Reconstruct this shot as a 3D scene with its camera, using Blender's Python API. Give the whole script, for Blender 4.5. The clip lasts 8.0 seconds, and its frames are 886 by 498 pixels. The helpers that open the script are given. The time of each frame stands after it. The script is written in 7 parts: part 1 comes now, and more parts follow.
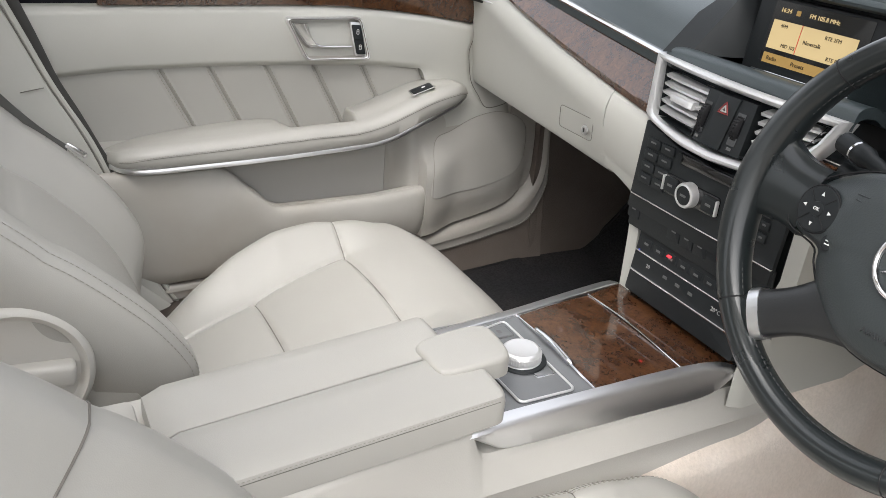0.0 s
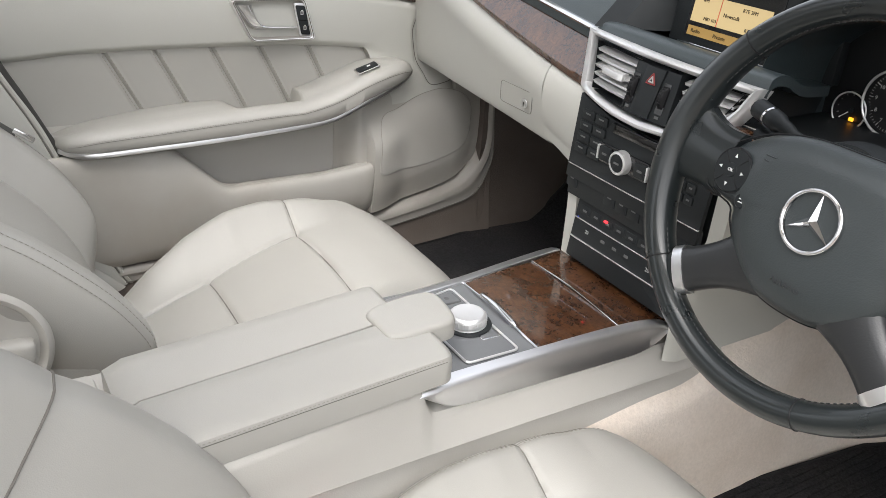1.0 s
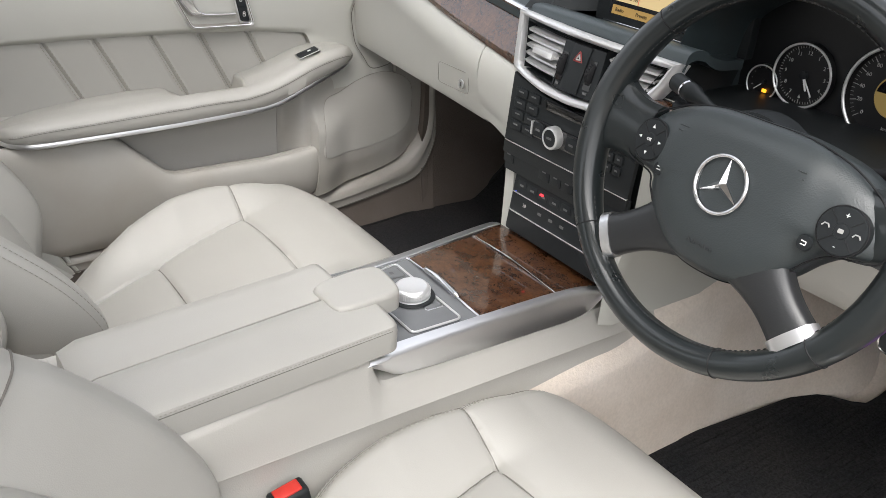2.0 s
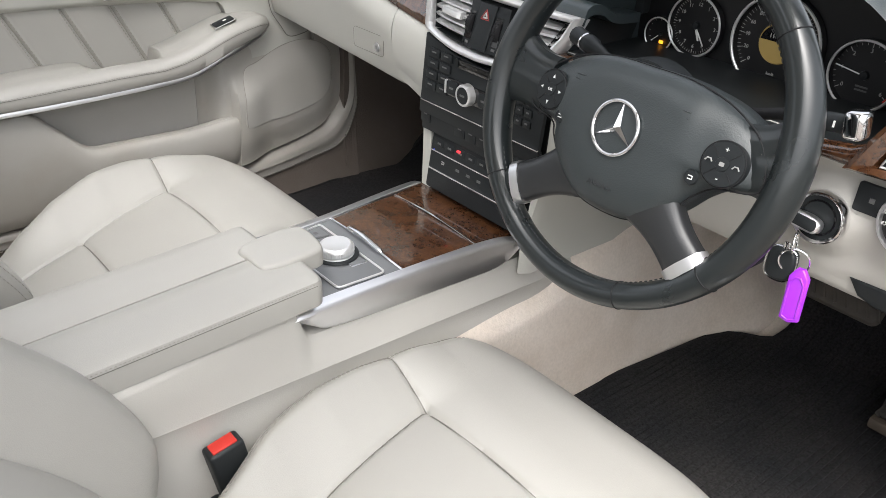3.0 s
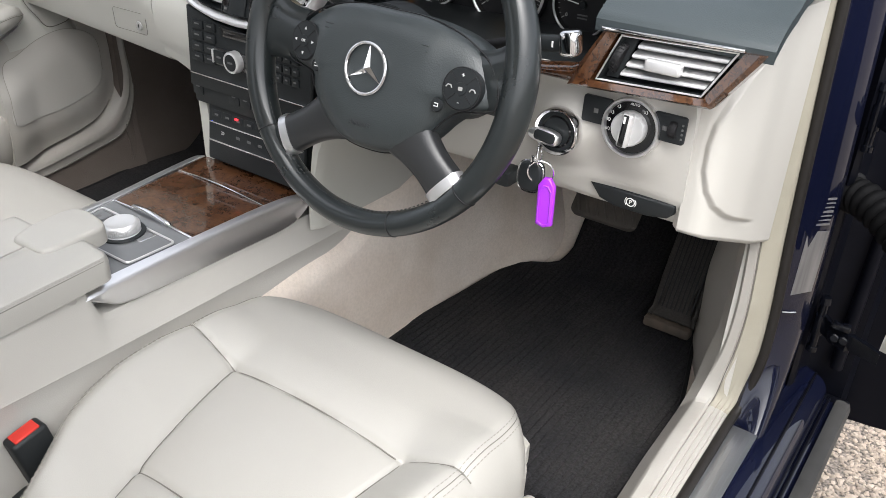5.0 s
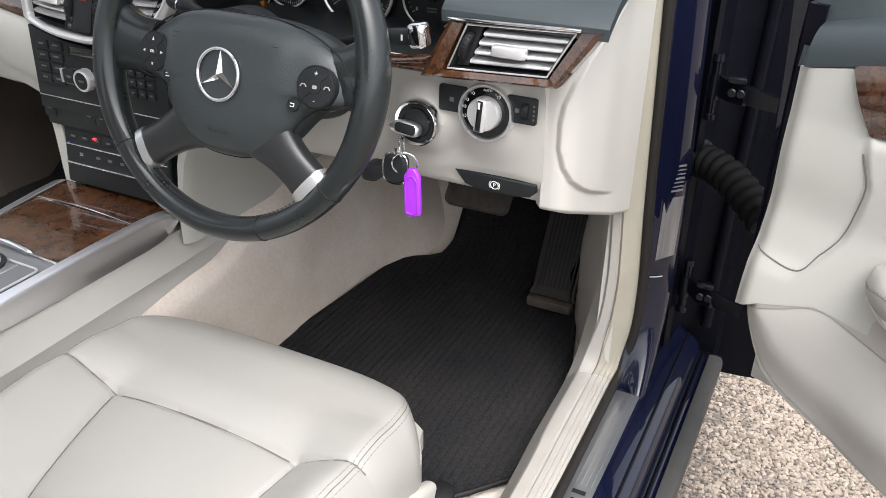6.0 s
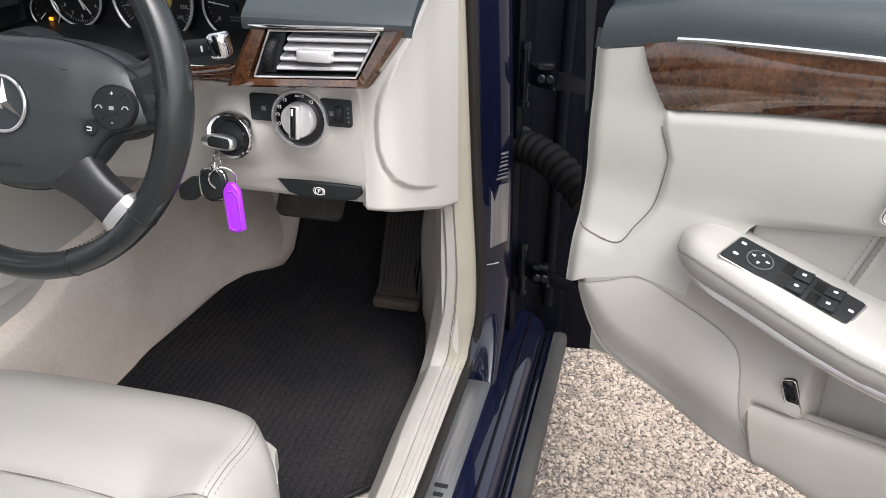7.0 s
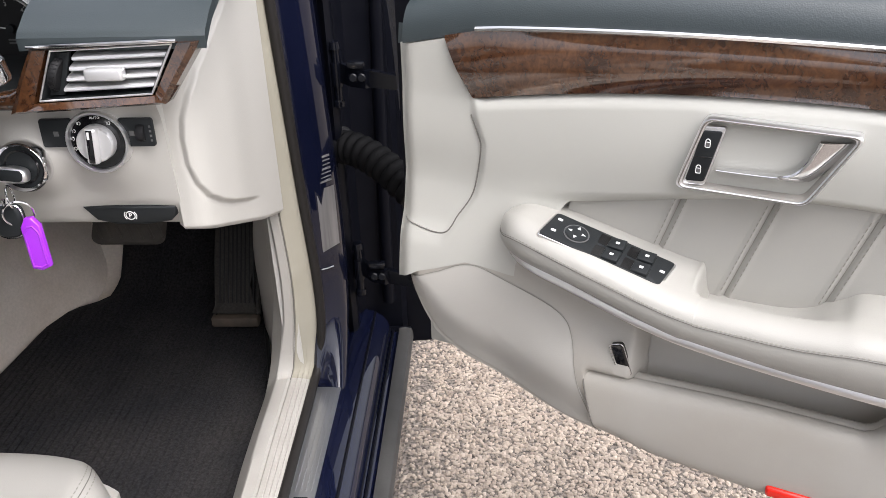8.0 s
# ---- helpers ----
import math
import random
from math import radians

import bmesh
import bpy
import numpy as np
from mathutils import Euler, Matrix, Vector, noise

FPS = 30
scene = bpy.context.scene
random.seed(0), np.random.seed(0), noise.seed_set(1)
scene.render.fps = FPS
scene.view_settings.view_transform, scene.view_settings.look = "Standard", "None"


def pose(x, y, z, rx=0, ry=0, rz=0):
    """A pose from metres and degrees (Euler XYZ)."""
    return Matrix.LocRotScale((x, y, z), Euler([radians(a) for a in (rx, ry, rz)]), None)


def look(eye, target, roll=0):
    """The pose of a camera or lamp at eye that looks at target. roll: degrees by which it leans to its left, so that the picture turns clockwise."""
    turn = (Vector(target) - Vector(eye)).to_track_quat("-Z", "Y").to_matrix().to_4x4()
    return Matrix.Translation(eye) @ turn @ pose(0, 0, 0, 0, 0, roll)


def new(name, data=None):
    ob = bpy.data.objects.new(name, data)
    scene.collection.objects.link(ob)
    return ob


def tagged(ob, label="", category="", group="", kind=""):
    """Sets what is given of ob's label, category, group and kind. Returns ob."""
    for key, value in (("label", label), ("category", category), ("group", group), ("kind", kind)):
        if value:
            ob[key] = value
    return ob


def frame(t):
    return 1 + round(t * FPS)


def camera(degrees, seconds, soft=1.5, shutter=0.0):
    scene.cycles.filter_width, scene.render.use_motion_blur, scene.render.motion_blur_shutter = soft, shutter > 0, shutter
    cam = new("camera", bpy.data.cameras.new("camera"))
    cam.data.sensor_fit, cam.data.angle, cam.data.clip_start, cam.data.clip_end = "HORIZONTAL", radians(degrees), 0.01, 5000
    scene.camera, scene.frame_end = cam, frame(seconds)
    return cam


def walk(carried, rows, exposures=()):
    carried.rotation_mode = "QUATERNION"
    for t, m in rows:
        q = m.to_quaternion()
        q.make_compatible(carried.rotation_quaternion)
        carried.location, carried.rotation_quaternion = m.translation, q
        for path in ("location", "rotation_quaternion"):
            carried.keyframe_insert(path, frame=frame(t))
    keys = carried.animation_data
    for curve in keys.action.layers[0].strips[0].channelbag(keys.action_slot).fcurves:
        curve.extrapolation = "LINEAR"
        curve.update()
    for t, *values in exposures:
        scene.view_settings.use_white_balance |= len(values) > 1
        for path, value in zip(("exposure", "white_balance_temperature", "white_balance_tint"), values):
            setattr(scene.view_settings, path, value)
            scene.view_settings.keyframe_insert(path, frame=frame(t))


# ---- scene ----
cam = camera(55.9, 8.0, soft=0.45)
PATH = [
    (0, (0.703, -0.569, 1.144), (-0.874, 0.315, 0.291), 5.0),
    (0.5, (0.728, -0.572, 1.15), (-0.814, 0.371, 0.294), 5.1),
    (1, (0.748, -0.581, 1.154), (-0.759, 0.388, 0.265), 4.7),
    (1.5, (0.769, -0.588, 1.163), (-0.706, 0.425, 0.27), 4.6),
    (3, (0.84, -0.608, 1.163), (-0.47, 0.558, 0.202), 4.0),
    (3.5, (0.867, -0.606, 1.162), (-0.377, 0.623, 0.192), 3.6),
    (4, (0.894, -0.605, 1.156), (-0.258, 0.705, 0.178), 3.5),
    (5.5, (0.938, -0.634, 1.148), (0.034, 0.867, 0.184), 1.7),
    (6, (0.955, -0.63, 1.147), (0.176, 0.942, 0.188), 0.8),
    (6.5, (0.967, -0.621, 1.146), (0.355, 1.026, 0.191), 0.2),
    (7, (0.977, -0.615, 1.143), (0.52, 1.084, 0.191), -0.5),
    (7.5, (0.99, -0.608, 1.144), (0.717, 1.127, 0.187), -1.1),
    (8, (0.999, -0.606, 1.142), (0.898, 1.145, 0.181), -1.8),
]
walk(cam, [(t, look(eye, target, roll)) for t, eye, target, roll in PATH], [(0.0, 1.71, 6500, 10), (3.0, 1.68, 6450, 10), (5.5, 1.58, 6350, 10.5), (8.0, 1.42, 6360, 13.5)])

# ---- world and light ----
world = bpy.data.worlds.new("overcast")
scene.world = world
world.use_nodes = True
wn, wl = world.node_tree.nodes, world.node_tree.links
sky = wn.new("ShaderNodeTexSky")
sky.sky_type, sky.sun_disc = "NISHITA", False
sky.sun_elevation, sky.sun_rotation = radians(60), radians(137)
sky.air_density, sky.dust_density = 1.0, 6.0
pale = wn.new("ShaderNodeHueSaturation")
pale.inputs["Saturation"].default_value = 0.25
wl.new(sky.outputs["Color"], pale.inputs["Color"])
wl.new(pale.outputs["Color"], wn["Background"].inputs["Color"])
wn["Background"].inputs["Strength"].default_value = 0.15
sun = new("sun", bpy.data.lights.new("sun", "SUN"))
sun.data.energy, sun.data.angle, sun.data.color = 0.36, radians(70), (1.0, 0.99, 0.96)
sun.matrix_world = look((1.4, -1.5, 4.1), (0, 0, 0.5))


# ---- materials ----
def surface(name, color, rough=0.5, metal=0.0, second=None, patch=6.0, mix=0.5, grain=None, bump=0.1, coat=0.0, spec=0.5,
            kind="noise", stretch=(1, 1, 1), island=0.0, rough_var=0.1, sheen=0.0, coat_rough=0.04, fleck=0.0, fleck_size=300.0):
    """A procedural material: base colour with broad patches of a second colour, fine grain as relief, and uneven gloss."""
    m = bpy.data.materials.new(name)
    m.use_nodes = True
    n, l = m.node_tree.nodes, m.node_tree.links
    b = n["Principled BSDF"]
    b.inputs["Metallic"].default_value = metal
    b.inputs["Specular IOR Level"].default_value = spec
    b.inputs["Coat Weight"].default_value = coat
    b.inputs["Coat Roughness"].default_value = coat_rough
    b.inputs["Sheen Weight"].default_value = sheen
    tc = n.new("ShaderNodeTexCoord")
    mp = n.new("ShaderNodeMapping")
    mp.inputs["Scale"].default_value = stretch
    l.new(tc.outputs["Object"], mp.inputs["Vector"])
    big = n.new("ShaderNodeTexNoise")
    big.inputs["Scale"].default_value, big.inputs["Detail"].default_value = patch, 6.0
    l.new(mp.outputs["Vector"], big.inputs["Vector"])
    ramp = n.new("ShaderNodeValToRGB")
    ramp.color_ramp.elements[0].position, ramp.color_ramp.elements[1].position = 0.5 - mix / 2, 0.5 + mix / 2
    ramp.color_ramp.elements[0].color = (*color, 1)
    ramp.color_ramp.elements[1].color = (*(second or [c * 0.9 for c in color]), 1)
    l.new(big.outputs["Fac"], ramp.inputs["Fac"])
    out = ramp.outputs["Color"]
    if island:
        geo = n.new("ShaderNodeNewGeometry")
        hsv = n.new("ShaderNodeHueSaturation")
        mr = n.new("ShaderNodeMapRange")
        mr.inputs["To Min"].default_value, mr.inputs["To Max"].default_value = 1 - island, 1 + island
        l.new(geo.outputs["Random Per Island"], mr.inputs["Value"])
        l.new(mr.outputs["Result"], hsv.inputs["Value"])
        l.new(out, hsv.inputs["Color"])
        out = hsv.outputs["Color"]
    if fleck:
        fine = n.new("ShaderNodeTexNoise")
        fine.inputs["Scale"].default_value, fine.inputs["Detail"].default_value = fleck_size, 3.0
        l.new(mp.outputs["Vector"], fine.inputs["Vector"])
        fr = n.new("ShaderNodeMapRange")
        fr.inputs["From Min"].default_value, fr.inputs["From Max"].default_value = 0.3, 0.7
        fr.inputs["To Min"].default_value, fr.inputs["To Max"].default_value = 1 - fleck, 1 + fleck
        l.new(fine.outputs["Fac"], fr.inputs["Value"])
        fh = n.new("ShaderNodeHueSaturation")
        l.new(fr.outputs["Result"], fh.inputs["Value"])
        l.new(out, fh.inputs["Color"])
        out = fh.outputs["Color"]
    l.new(out, b.inputs["Base Color"])
    rr = n.new("ShaderNodeMapRange")
    rr.inputs["To Min"].default_value = max(0.02, rough - rough_var * rough)
    rr.inputs["To Max"].default_value = min(1.0, rough + rough_var * rough)
    l.new(big.outputs["Fac"], rr.inputs["Value"])
    l.new(rr.outputs["Result"], b.inputs["Roughness"])
    if grain:
        if kind == "voronoi":
            g = n.new("ShaderNodeTexVoronoi")
            g.inputs["Scale"].default_value = grain
            height = g.outputs["Distance"]
        elif kind == "wave":
            g = n.new("ShaderNodeTexWave")
            g.inputs["Scale"].default_value = grain
            g.inputs["Distortion"].default_value = 0.6
            g.inputs["Detail"].default_value = 2.0
            height = g.outputs["Fac"]
        else:
            g = n.new("ShaderNodeTexNoise")
            g.inputs["Scale"].default_value, g.inputs["Detail"].default_value = grain, 4.0
            height = g.outputs["Fac"]
        l.new(mp.outputs["Vector"], g.inputs["Vector"])
        bp = n.new("ShaderNodeBump")
        bp.inputs["Strength"].default_value, bp.inputs["Distance"].default_value = bump, 0.002
        l.new(height, bp.inputs["Height"])
        l.new(bp.outputs["Normal"], b.inputs["Normal"])
    return m


def burl(name):
    """Dark glossy walnut burl under clear lacquer."""
    m = bpy.data.materials.new(name)
    m.use_nodes = True
    n, l = m.node_tree.nodes, m.node_tree.links
    b = n["Principled BSDF"]
    b.inputs["Roughness"].default_value, b.inputs["Coat Weight"].default_value, b.inputs["Coat Roughness"].default_value = 0.35, 1.0, 0.05
    b.inputs["Coat IOR"].default_value, b.inputs["Specular IOR Level"].default_value = 1.85, 0.1
    tc = n.new("ShaderNodeTexCoord")
    mp = n.new("ShaderNodeMapping")
    mp.inputs["Scale"].default_value = (1.0, 1.0, 0.8)
    l.new(tc.outputs["Object"], mp.inputs["Vector"])
    warp = n.new("ShaderNodeTexNoise")
    warp.inputs["Scale"].default_value, warp.inputs["Detail"].default_value, warp.inputs["Distortion"].default_value = 26.0, 6.0, 0.8
    l.new(mp.outputs["Vector"], warp.inputs["Vector"])
    fine = n.new("ShaderNodeTexNoise")
    fine.inputs["Scale"].default_value, fine.inputs["Detail"].default_value, fine.inputs["Distortion"].default_value = 150.0, 5.0, 1.2
    l.new(mp.outputs["Vector"], fine.inputs["Vector"])
    add = n.new("ShaderNodeMixRGB")
    add.inputs["Fac"].default_value = 0.52
    l.new(warp.outputs["Fac"], add.inputs["Color1"])
    l.new(fine.outputs["Fac"], add.inputs["Color2"])
    ramp = n.new("ShaderNodeValToRGB")
    e = ramp.color_ramp.elements
    e[0].position, e[0].color = 0.36, (0.0235, 0.0086, 0.0042, 1)
    e[1].position, e[1].color = 0.66, (0.100, 0.0425, 0.0165, 1)
    mid = e.new(0.5)
    mid.color = (0.056, 0.0226, 0.0094, 1)
    l.new(add.outputs["Color"], ramp.inputs["Fac"])
    l.new(ramp.outputs["Color"], b.inputs["Base Color"])
    return m


def glow(name, color, strength):
    m = bpy.data.materials.new(name)
    m.use_nodes = True
    b = m.node_tree.nodes["Principled BSDF"]
    b.inputs["Base Color"].default_value = (*[c * 0.2 for c in color], 1)
    b.inputs["Emission Color"].default_value = (*color, 1)
    b.inputs["Emission Strength"].default_value = strength
    return m


LEATHER = surface("cream_leather", (0.347, 0.339, 0.312), 0.40, second=(0.318, 0.309, 0.283), patch=5, grain=900, bump=0.07, kind="voronoi", rough_var=0.15)
VINYL = surface("cream_vinyl", (0.435, 0.432, 0.398), 0.52, second=(0.405, 0.400, 0.366), patch=4, grain=900, bump=0.05, kind="voronoi")
PLASTIC = surface("cream_plastic", (0.460, 0.448, 0.416), 0.48, second=(0.425, 0.411, 0.378), patch=3, grain=700, bump=0.10)
GREIGE = surface("greige_plastic", (0.46, 0.445, 0.415), 0.6, second=(0.42, 0.405, 0.375), patch=4, grain=700, bump=0.12)
LINING = surface("cream_door_lining", (0.405, 0.394, 0.366), 0.52, second=(0.338, 0.314, 0.272), patch=5, mix=0.42, grain=700, bump=0.10)
# cream plastic darkened to stand for shade: far sill and handle cups
SHADED_PLASTIC = surface("shaded_cream_plastic", (0.31, 0.295, 0.270), 0.5, second=(0.285, 0.268, 0.243), patch=6, grain=700, bump=0.08)
SEAM = surface("dark_seam_thread", (0.15, 0.14, 0.125), 0.8)
STITCH = surface("shaded_thread", (0.27, 0.26, 0.23), 0.8)
DARK = surface("dark_grey_vinyl", (0.027, 0.037, 0.040), 0.40, spec=0.75, second=(0.023, 0.033, 0.037), patch=6, grain=700, bump=0.10, kind="voronoi")
BLACK = surface("black_plastic", (0.0125, 0.0146, 0.0158), 0.46, spec=0.26, second=(0.0155, 0.0178, 0.0192), patch=20, grain=900, bump=0.08)
GLOSS = surface("piano_black", (0.006, 0.006, 0.007), 0.12, coat=0.6)
RUBBER = surface("black_rubber", (0.008, 0.008, 0.009), 0.65, spec=0.35, grain=300, bump=0.15)
HIDE = surface("black_wheel_leather", (0.0118, 0.0148, 0.0156), 0.30, spec=0.32, second=(0.0130, 0.0162, 0.0170), patch=30, grain=1100, bump=0.03, kind="voronoi", rough_var=0.3, coat=0.45, coat_rough=0.08)
CHROME = surface("chrome", (0.85, 0.85, 0.86), 0.10, metal=1.0)
SATIN = surface("satin_aluminium", (0.90, 0.90, 0.91), 0.35, metal=1.0, grain=160, bump=0.008, stretch=(1, 0.05, 1))
SILVER = surface("silver_paint", (0.72, 0.72, 0.72), 0.33, metal=0.6)
STICKER = surface("worn_sticker_film", (0.34, 0.33, 0.32), 0.42, metal=0.4, second=(0.10, 0.10, 0.11), patch=90, stretch=(1.0, 1.0, 0.06), mix=0.6)
WHITE = surface("white_marking", (0.75, 0.75, 0.74), 0.6)
DIALMARK = surface("dial_marking", (0.34, 0.34, 0.33), 0.6)
GREYMARK = surface("grey_marking", (0.105, 0.105, 0.105), 0.6)
WOOD = burl("walnut_burl")
CARPET = surface("beige_carpet", (0.74, 0.672, 0.605), 0.95, second=(0.57, 0.485, 0.405), patch=6, grain=380, bump=0.35, mix=0.38, sheen=0.3, fleck=0.06, fleck_size=200)
# beige carpet darkened to stand for the shade in the far footwell
SHADED_CARPET = surface("shaded_beige_carpet", (0.125, 0.104, 0.090), 0.95, second=(0.095, 0.078, 0.067), patch=7, grain=420, bump=0.4, mix=0.4)
TREAD = surface("dusty_pedal_rubber", (0.030, 0.027, 0.0245), 0.8, second=(0.075, 0.064, 0.052), patch=25, grain=300, bump=0.2, mix=0.4)
MAT = surface("black_ribbed_mat", (0.0140, 0.0143, 0.0165), 0.95, spec=0.10, second=(0.0265, 0.0250, 0.0250), patch=7, mix=0.40, grain=420, bump=0.6, sheen=0.02, fleck=0.45, fleck_size=240)
NAVY = surface("navy_paint", (0.0021, 0.0033, 0.0135), 0.5, spec=0.08, second=(0.0026, 0.0041, 0.0165), patch=10, coat=1.0, coat_rough=0.02)
# body navy taken almost to black, standing in for shade in the recess
SHADED_NAVY = surface("shaded_navy_paint", (0.0030, 0.0034, 0.0058), 0.40, spec=0.10, coat=0.0, patch=30, mix=0.7, rough_var=0.5, second=(0.0046, 0.0050, 0.0078))
HEADLINER = surface("cream_headliner", (0.62, 0.60, 0.56), 0.9, grain=500, bump=0.2)
ASPHALT = surface("pale_chipping_ground", (0.27, 0.232, 0.198), 0.9, second=(0.06, 0.052, 0.045), mix=0.25, patch=140, grain=220, bump=0.8)
STONE = surface("pale_stone_chips", (0.405, 0.345, 0.284), 0.8, second=(0.32, 0.262, 0.210), patch=35, mix=0.4, grain=260, bump=0.12, island=0.24)
RED = surface("red_plastic", (0.55, 0.03, 0.02), 0.4)
PURPLE = surface("violet_plastic", (0.33, 0.03, 0.62), 0.3, coat=0.3)
AMBER = glow("amber_display", (1.0, 0.76, 0.38), 0.165)
AMBERDIM = glow("amber_band", (1.0, 0.62, 0.18), 0.065)
REDLED = glow("red_led", (1.0, 0.03, 0.04), 1.0)
GREENLED = glow("green_led", (0.05, 1.0, 0.3), 0.35)
ORANGELED = glow("orange_telltale", (1.0, 0.36, 0.02), 0.7)
REDLAMP = surface("red_reflector", (0.7, 0.02, 0.01), 0.15, coat=0.6)


# ---- mesh helpers ----
BASE = {}


def thing(name, base, label, category, group="", kind="", turn=None):
    ob = new(name)
    ob.empty_display_size = 0.05
    ob.matrix_world = Matrix.Translation(base) @ (turn or Matrix())
    BASE[ob.name] = Vector(base)
    return tagged(ob, label, category, group, kind)


def link(name, me, material, parent, label="", smooth=True, angle=40):
    me.materials.append(material)
    if smooth:
        me.polygons.foreach_set("use_smooth", [True] * len(me.polygons))
        me.set_sharp_from_angle(angle=radians(angle))
    ob = new(name, me)
    if parent:
        ob.parent = parent
        BASE[ob.name] = BASE[parent.name]
    if label:
        ob["label"] = label
    return ob


def part(name, bm, material, parent, label="", smooth=True, angle=40):
    """One mesh object from a bmesh in the car's coordinates, under a thing or a part."""
    base = BASE[parent.name] if parent else Vector()
    bmesh.ops.translate(bm, verts=bm.verts, vec=-base)
    bmesh.ops.recalc_face_normals(bm, faces=bm.faces)
    me = bpy.data.meshes.new(name)
    bm.to_mesh(me)
    bm.free()
    return link(name, me, material, parent, label, smooth, angle)


def from_arrays(verts, faces):
    bm = bmesh.new()
    vs = [bm.verts.new(v) for v in verts]
    for f in faces:
        try:
            bm.faces.new([vs[i] for i in f])
        except ValueError:
            pass
    return bm


def spl(pts, n):
    """n points on a smooth curve through pts."""
    p = np.array(pts, float)
    q = np.vstack([2 * p[0] - p[1], p, 2 * p[-1] - p[-2]])
    t = np.linspace(0, len(p) - 1, n)
    i = np.minimum(t.astype(int), len(p) - 2)
    f = (t - i)[:, None]
    a, b, c, d = q[i], q[i + 1], q[i + 2], q[i + 3]
    return 0.5 * (2 * b + (c - a) * f + (2 * a - 5 * b + 4 * c - d) * f**2 + (3 * b - a - 3 * c + d) * f**3)


def ring_pts(pts, n):
    """n points on a smooth closed curve through pts."""
    p = np.array(pts, float)
    k = len(p)
    t = np.arange(n) * k / n
    i = t.astype(int)
    f = (t - i)[:, None]
    a, b, c, d = p[(i - 1) % k], p[i % k], p[(i + 1) % k], p[(i + 2) % k]
    return 0.5 * (2 * b + (c - a) * f + (2 * a - 5 * b + 4 * c - d) * f**2 + (3 * b - a - 3 * c + d) * f**3)


def loft(rings, closed=True, caps=True, loop=False):
    """A skin over rings of equal length."""
    rings = [np.asarray(r, float) for r in rings]
    n, m = len(rings), len(rings[0])
    verts = np.vstack(rings)
    faces = []
    for i in range(n if loop else n - 1):
        for j in range(m if closed else m - 1):
            a, b = i * m + j, i * m + (j + 1) % m
            c, d = ((i + 1) % n) * m + (j + 1) % m, ((i + 1) % n) * m + j
            faces.append((a, b, c, d))
    if caps and closed and not loop:
        faces += [tuple(range(m))[::-1], tuple((n - 1) * m + j for j in range(m))]
    return from_arrays(verts, faces)


def sheet(P, thick):
    """A solid from a grid of points (nu, nv, 3), thickened by the vector thick."""
    P = np.asarray(P, float)
    nu, nv = P.shape[:2]
    Q = P + np.asarray(thick, float)
    verts = np.vstack([P.reshape(-1, 3), Q.reshape(-1, 3)])
    k = nu * nv
    faces = []
    for i in range(nu - 1):
        for j in range(nv - 1):
            a = i * nv + j
            faces.append((a, a + 1, a + nv + 1, a + nv))
            faces.append((k + a, k + a + nv, k + a + nv + 1, k + a + 1))
    edge = [i * nv for i in range(nu)] + [(nu - 1) * nv + j for j in range(1, nv)]
    edge += [i * nv + nv - 1 for i in range(nu - 2, -1, -1)] + [j for j in range(nv - 2, 0, -1)]
    for a, b in zip(edge, edge[1:] + edge[:1]):
        faces.append((a, b, k + b, k + a))
    return from_arrays(verts, faces)


def box(c, s, r=0.003, seg=2, m=None):
    bm = bmesh.new()
    bmesh.ops.create_cube(bm, size=1.0)
    bmesh.ops.scale(bm, vec=s, verts=bm.verts)
    if r:
        bmesh.ops.bevel(bm, geom=bm.edges[:], offset=min(r, min(s) * 0.45), segments=seg, affect="EDGES", profile=0.5)
    if m is not None:
        bmesh.ops.transform(bm, matrix=m, verts=bm.verts)
    bmesh.ops.translate(bm, vec=c, verts=bm.verts)
    return bm


def tube(pts, r, n=10, loop=False, caps=True):
    p = np.asarray(pts, float)
    k = len(p)
    rr = np.broadcast_to(np.asarray(r, float), (k,))
    rings = []
    up = None
    for i in range(k):
        t = p[(i + 1) % k] - p[i - 1] if loop else p[min(i + 1, k - 1)] - p[max(i - 1, 0)]
        t = t / np.linalg.norm(t)
        if up is None:
            up = np.cross(t, (0.31, 0.17, 0.93))
        up = up - t * up.dot(t)
        up /= np.linalg.norm(up)
        side = np.cross(t, up)
        a = np.arange(n) * 2 * np.pi / n
        rings.append(p[i] + rr[i] * (np.cos(a)[:, None] * up + np.sin(a)[:, None] * side))
    return loft(rings, loop=loop, caps=caps)


def lathe(profile, m, n=40):
    """Turns (radius, height) pairs about the z axis of the frame m."""
    a = np.arange(n) * 2 * np.pi / n
    rings = [np.stack([max(r, 1e-5) * np.cos(a), max(r, 1e-5) * np.sin(a), np.full(n, h)], 1) for r, h in profile]
    bm = loft(rings)
    bmesh.ops.transform(bm, matrix=m, verts=bm.verts)
    return bm


def slab(outline, m, depth, r=0.0, seg=2):
    """A flat outline (x, y) of the frame m, raised to z = depth, with rounded top edges."""
    bm = bmesh.new()
    vs = [bm.verts.new((x, y, 0)) for x, y in outline]
    f = bm.faces.new(vs)
    res = bmesh.ops.extrude_face_region(bm, geom=[f])
    top = [v for v in res["geom"] if isinstance(v, bmesh.types.BMVert)]
    bmesh.ops.translate(bm, vec=(0, 0, depth), verts=top)
    if r:
        es = [e for e in bm.edges if all(v in top for v in e.verts)]
        bmesh.ops.bevel(bm, geom=es, offset=r, segments=seg, affect="EDGES", profile=0.5)
    bmesh.ops.transform(bm, matrix=m, verts=bm.verts)
    return bm


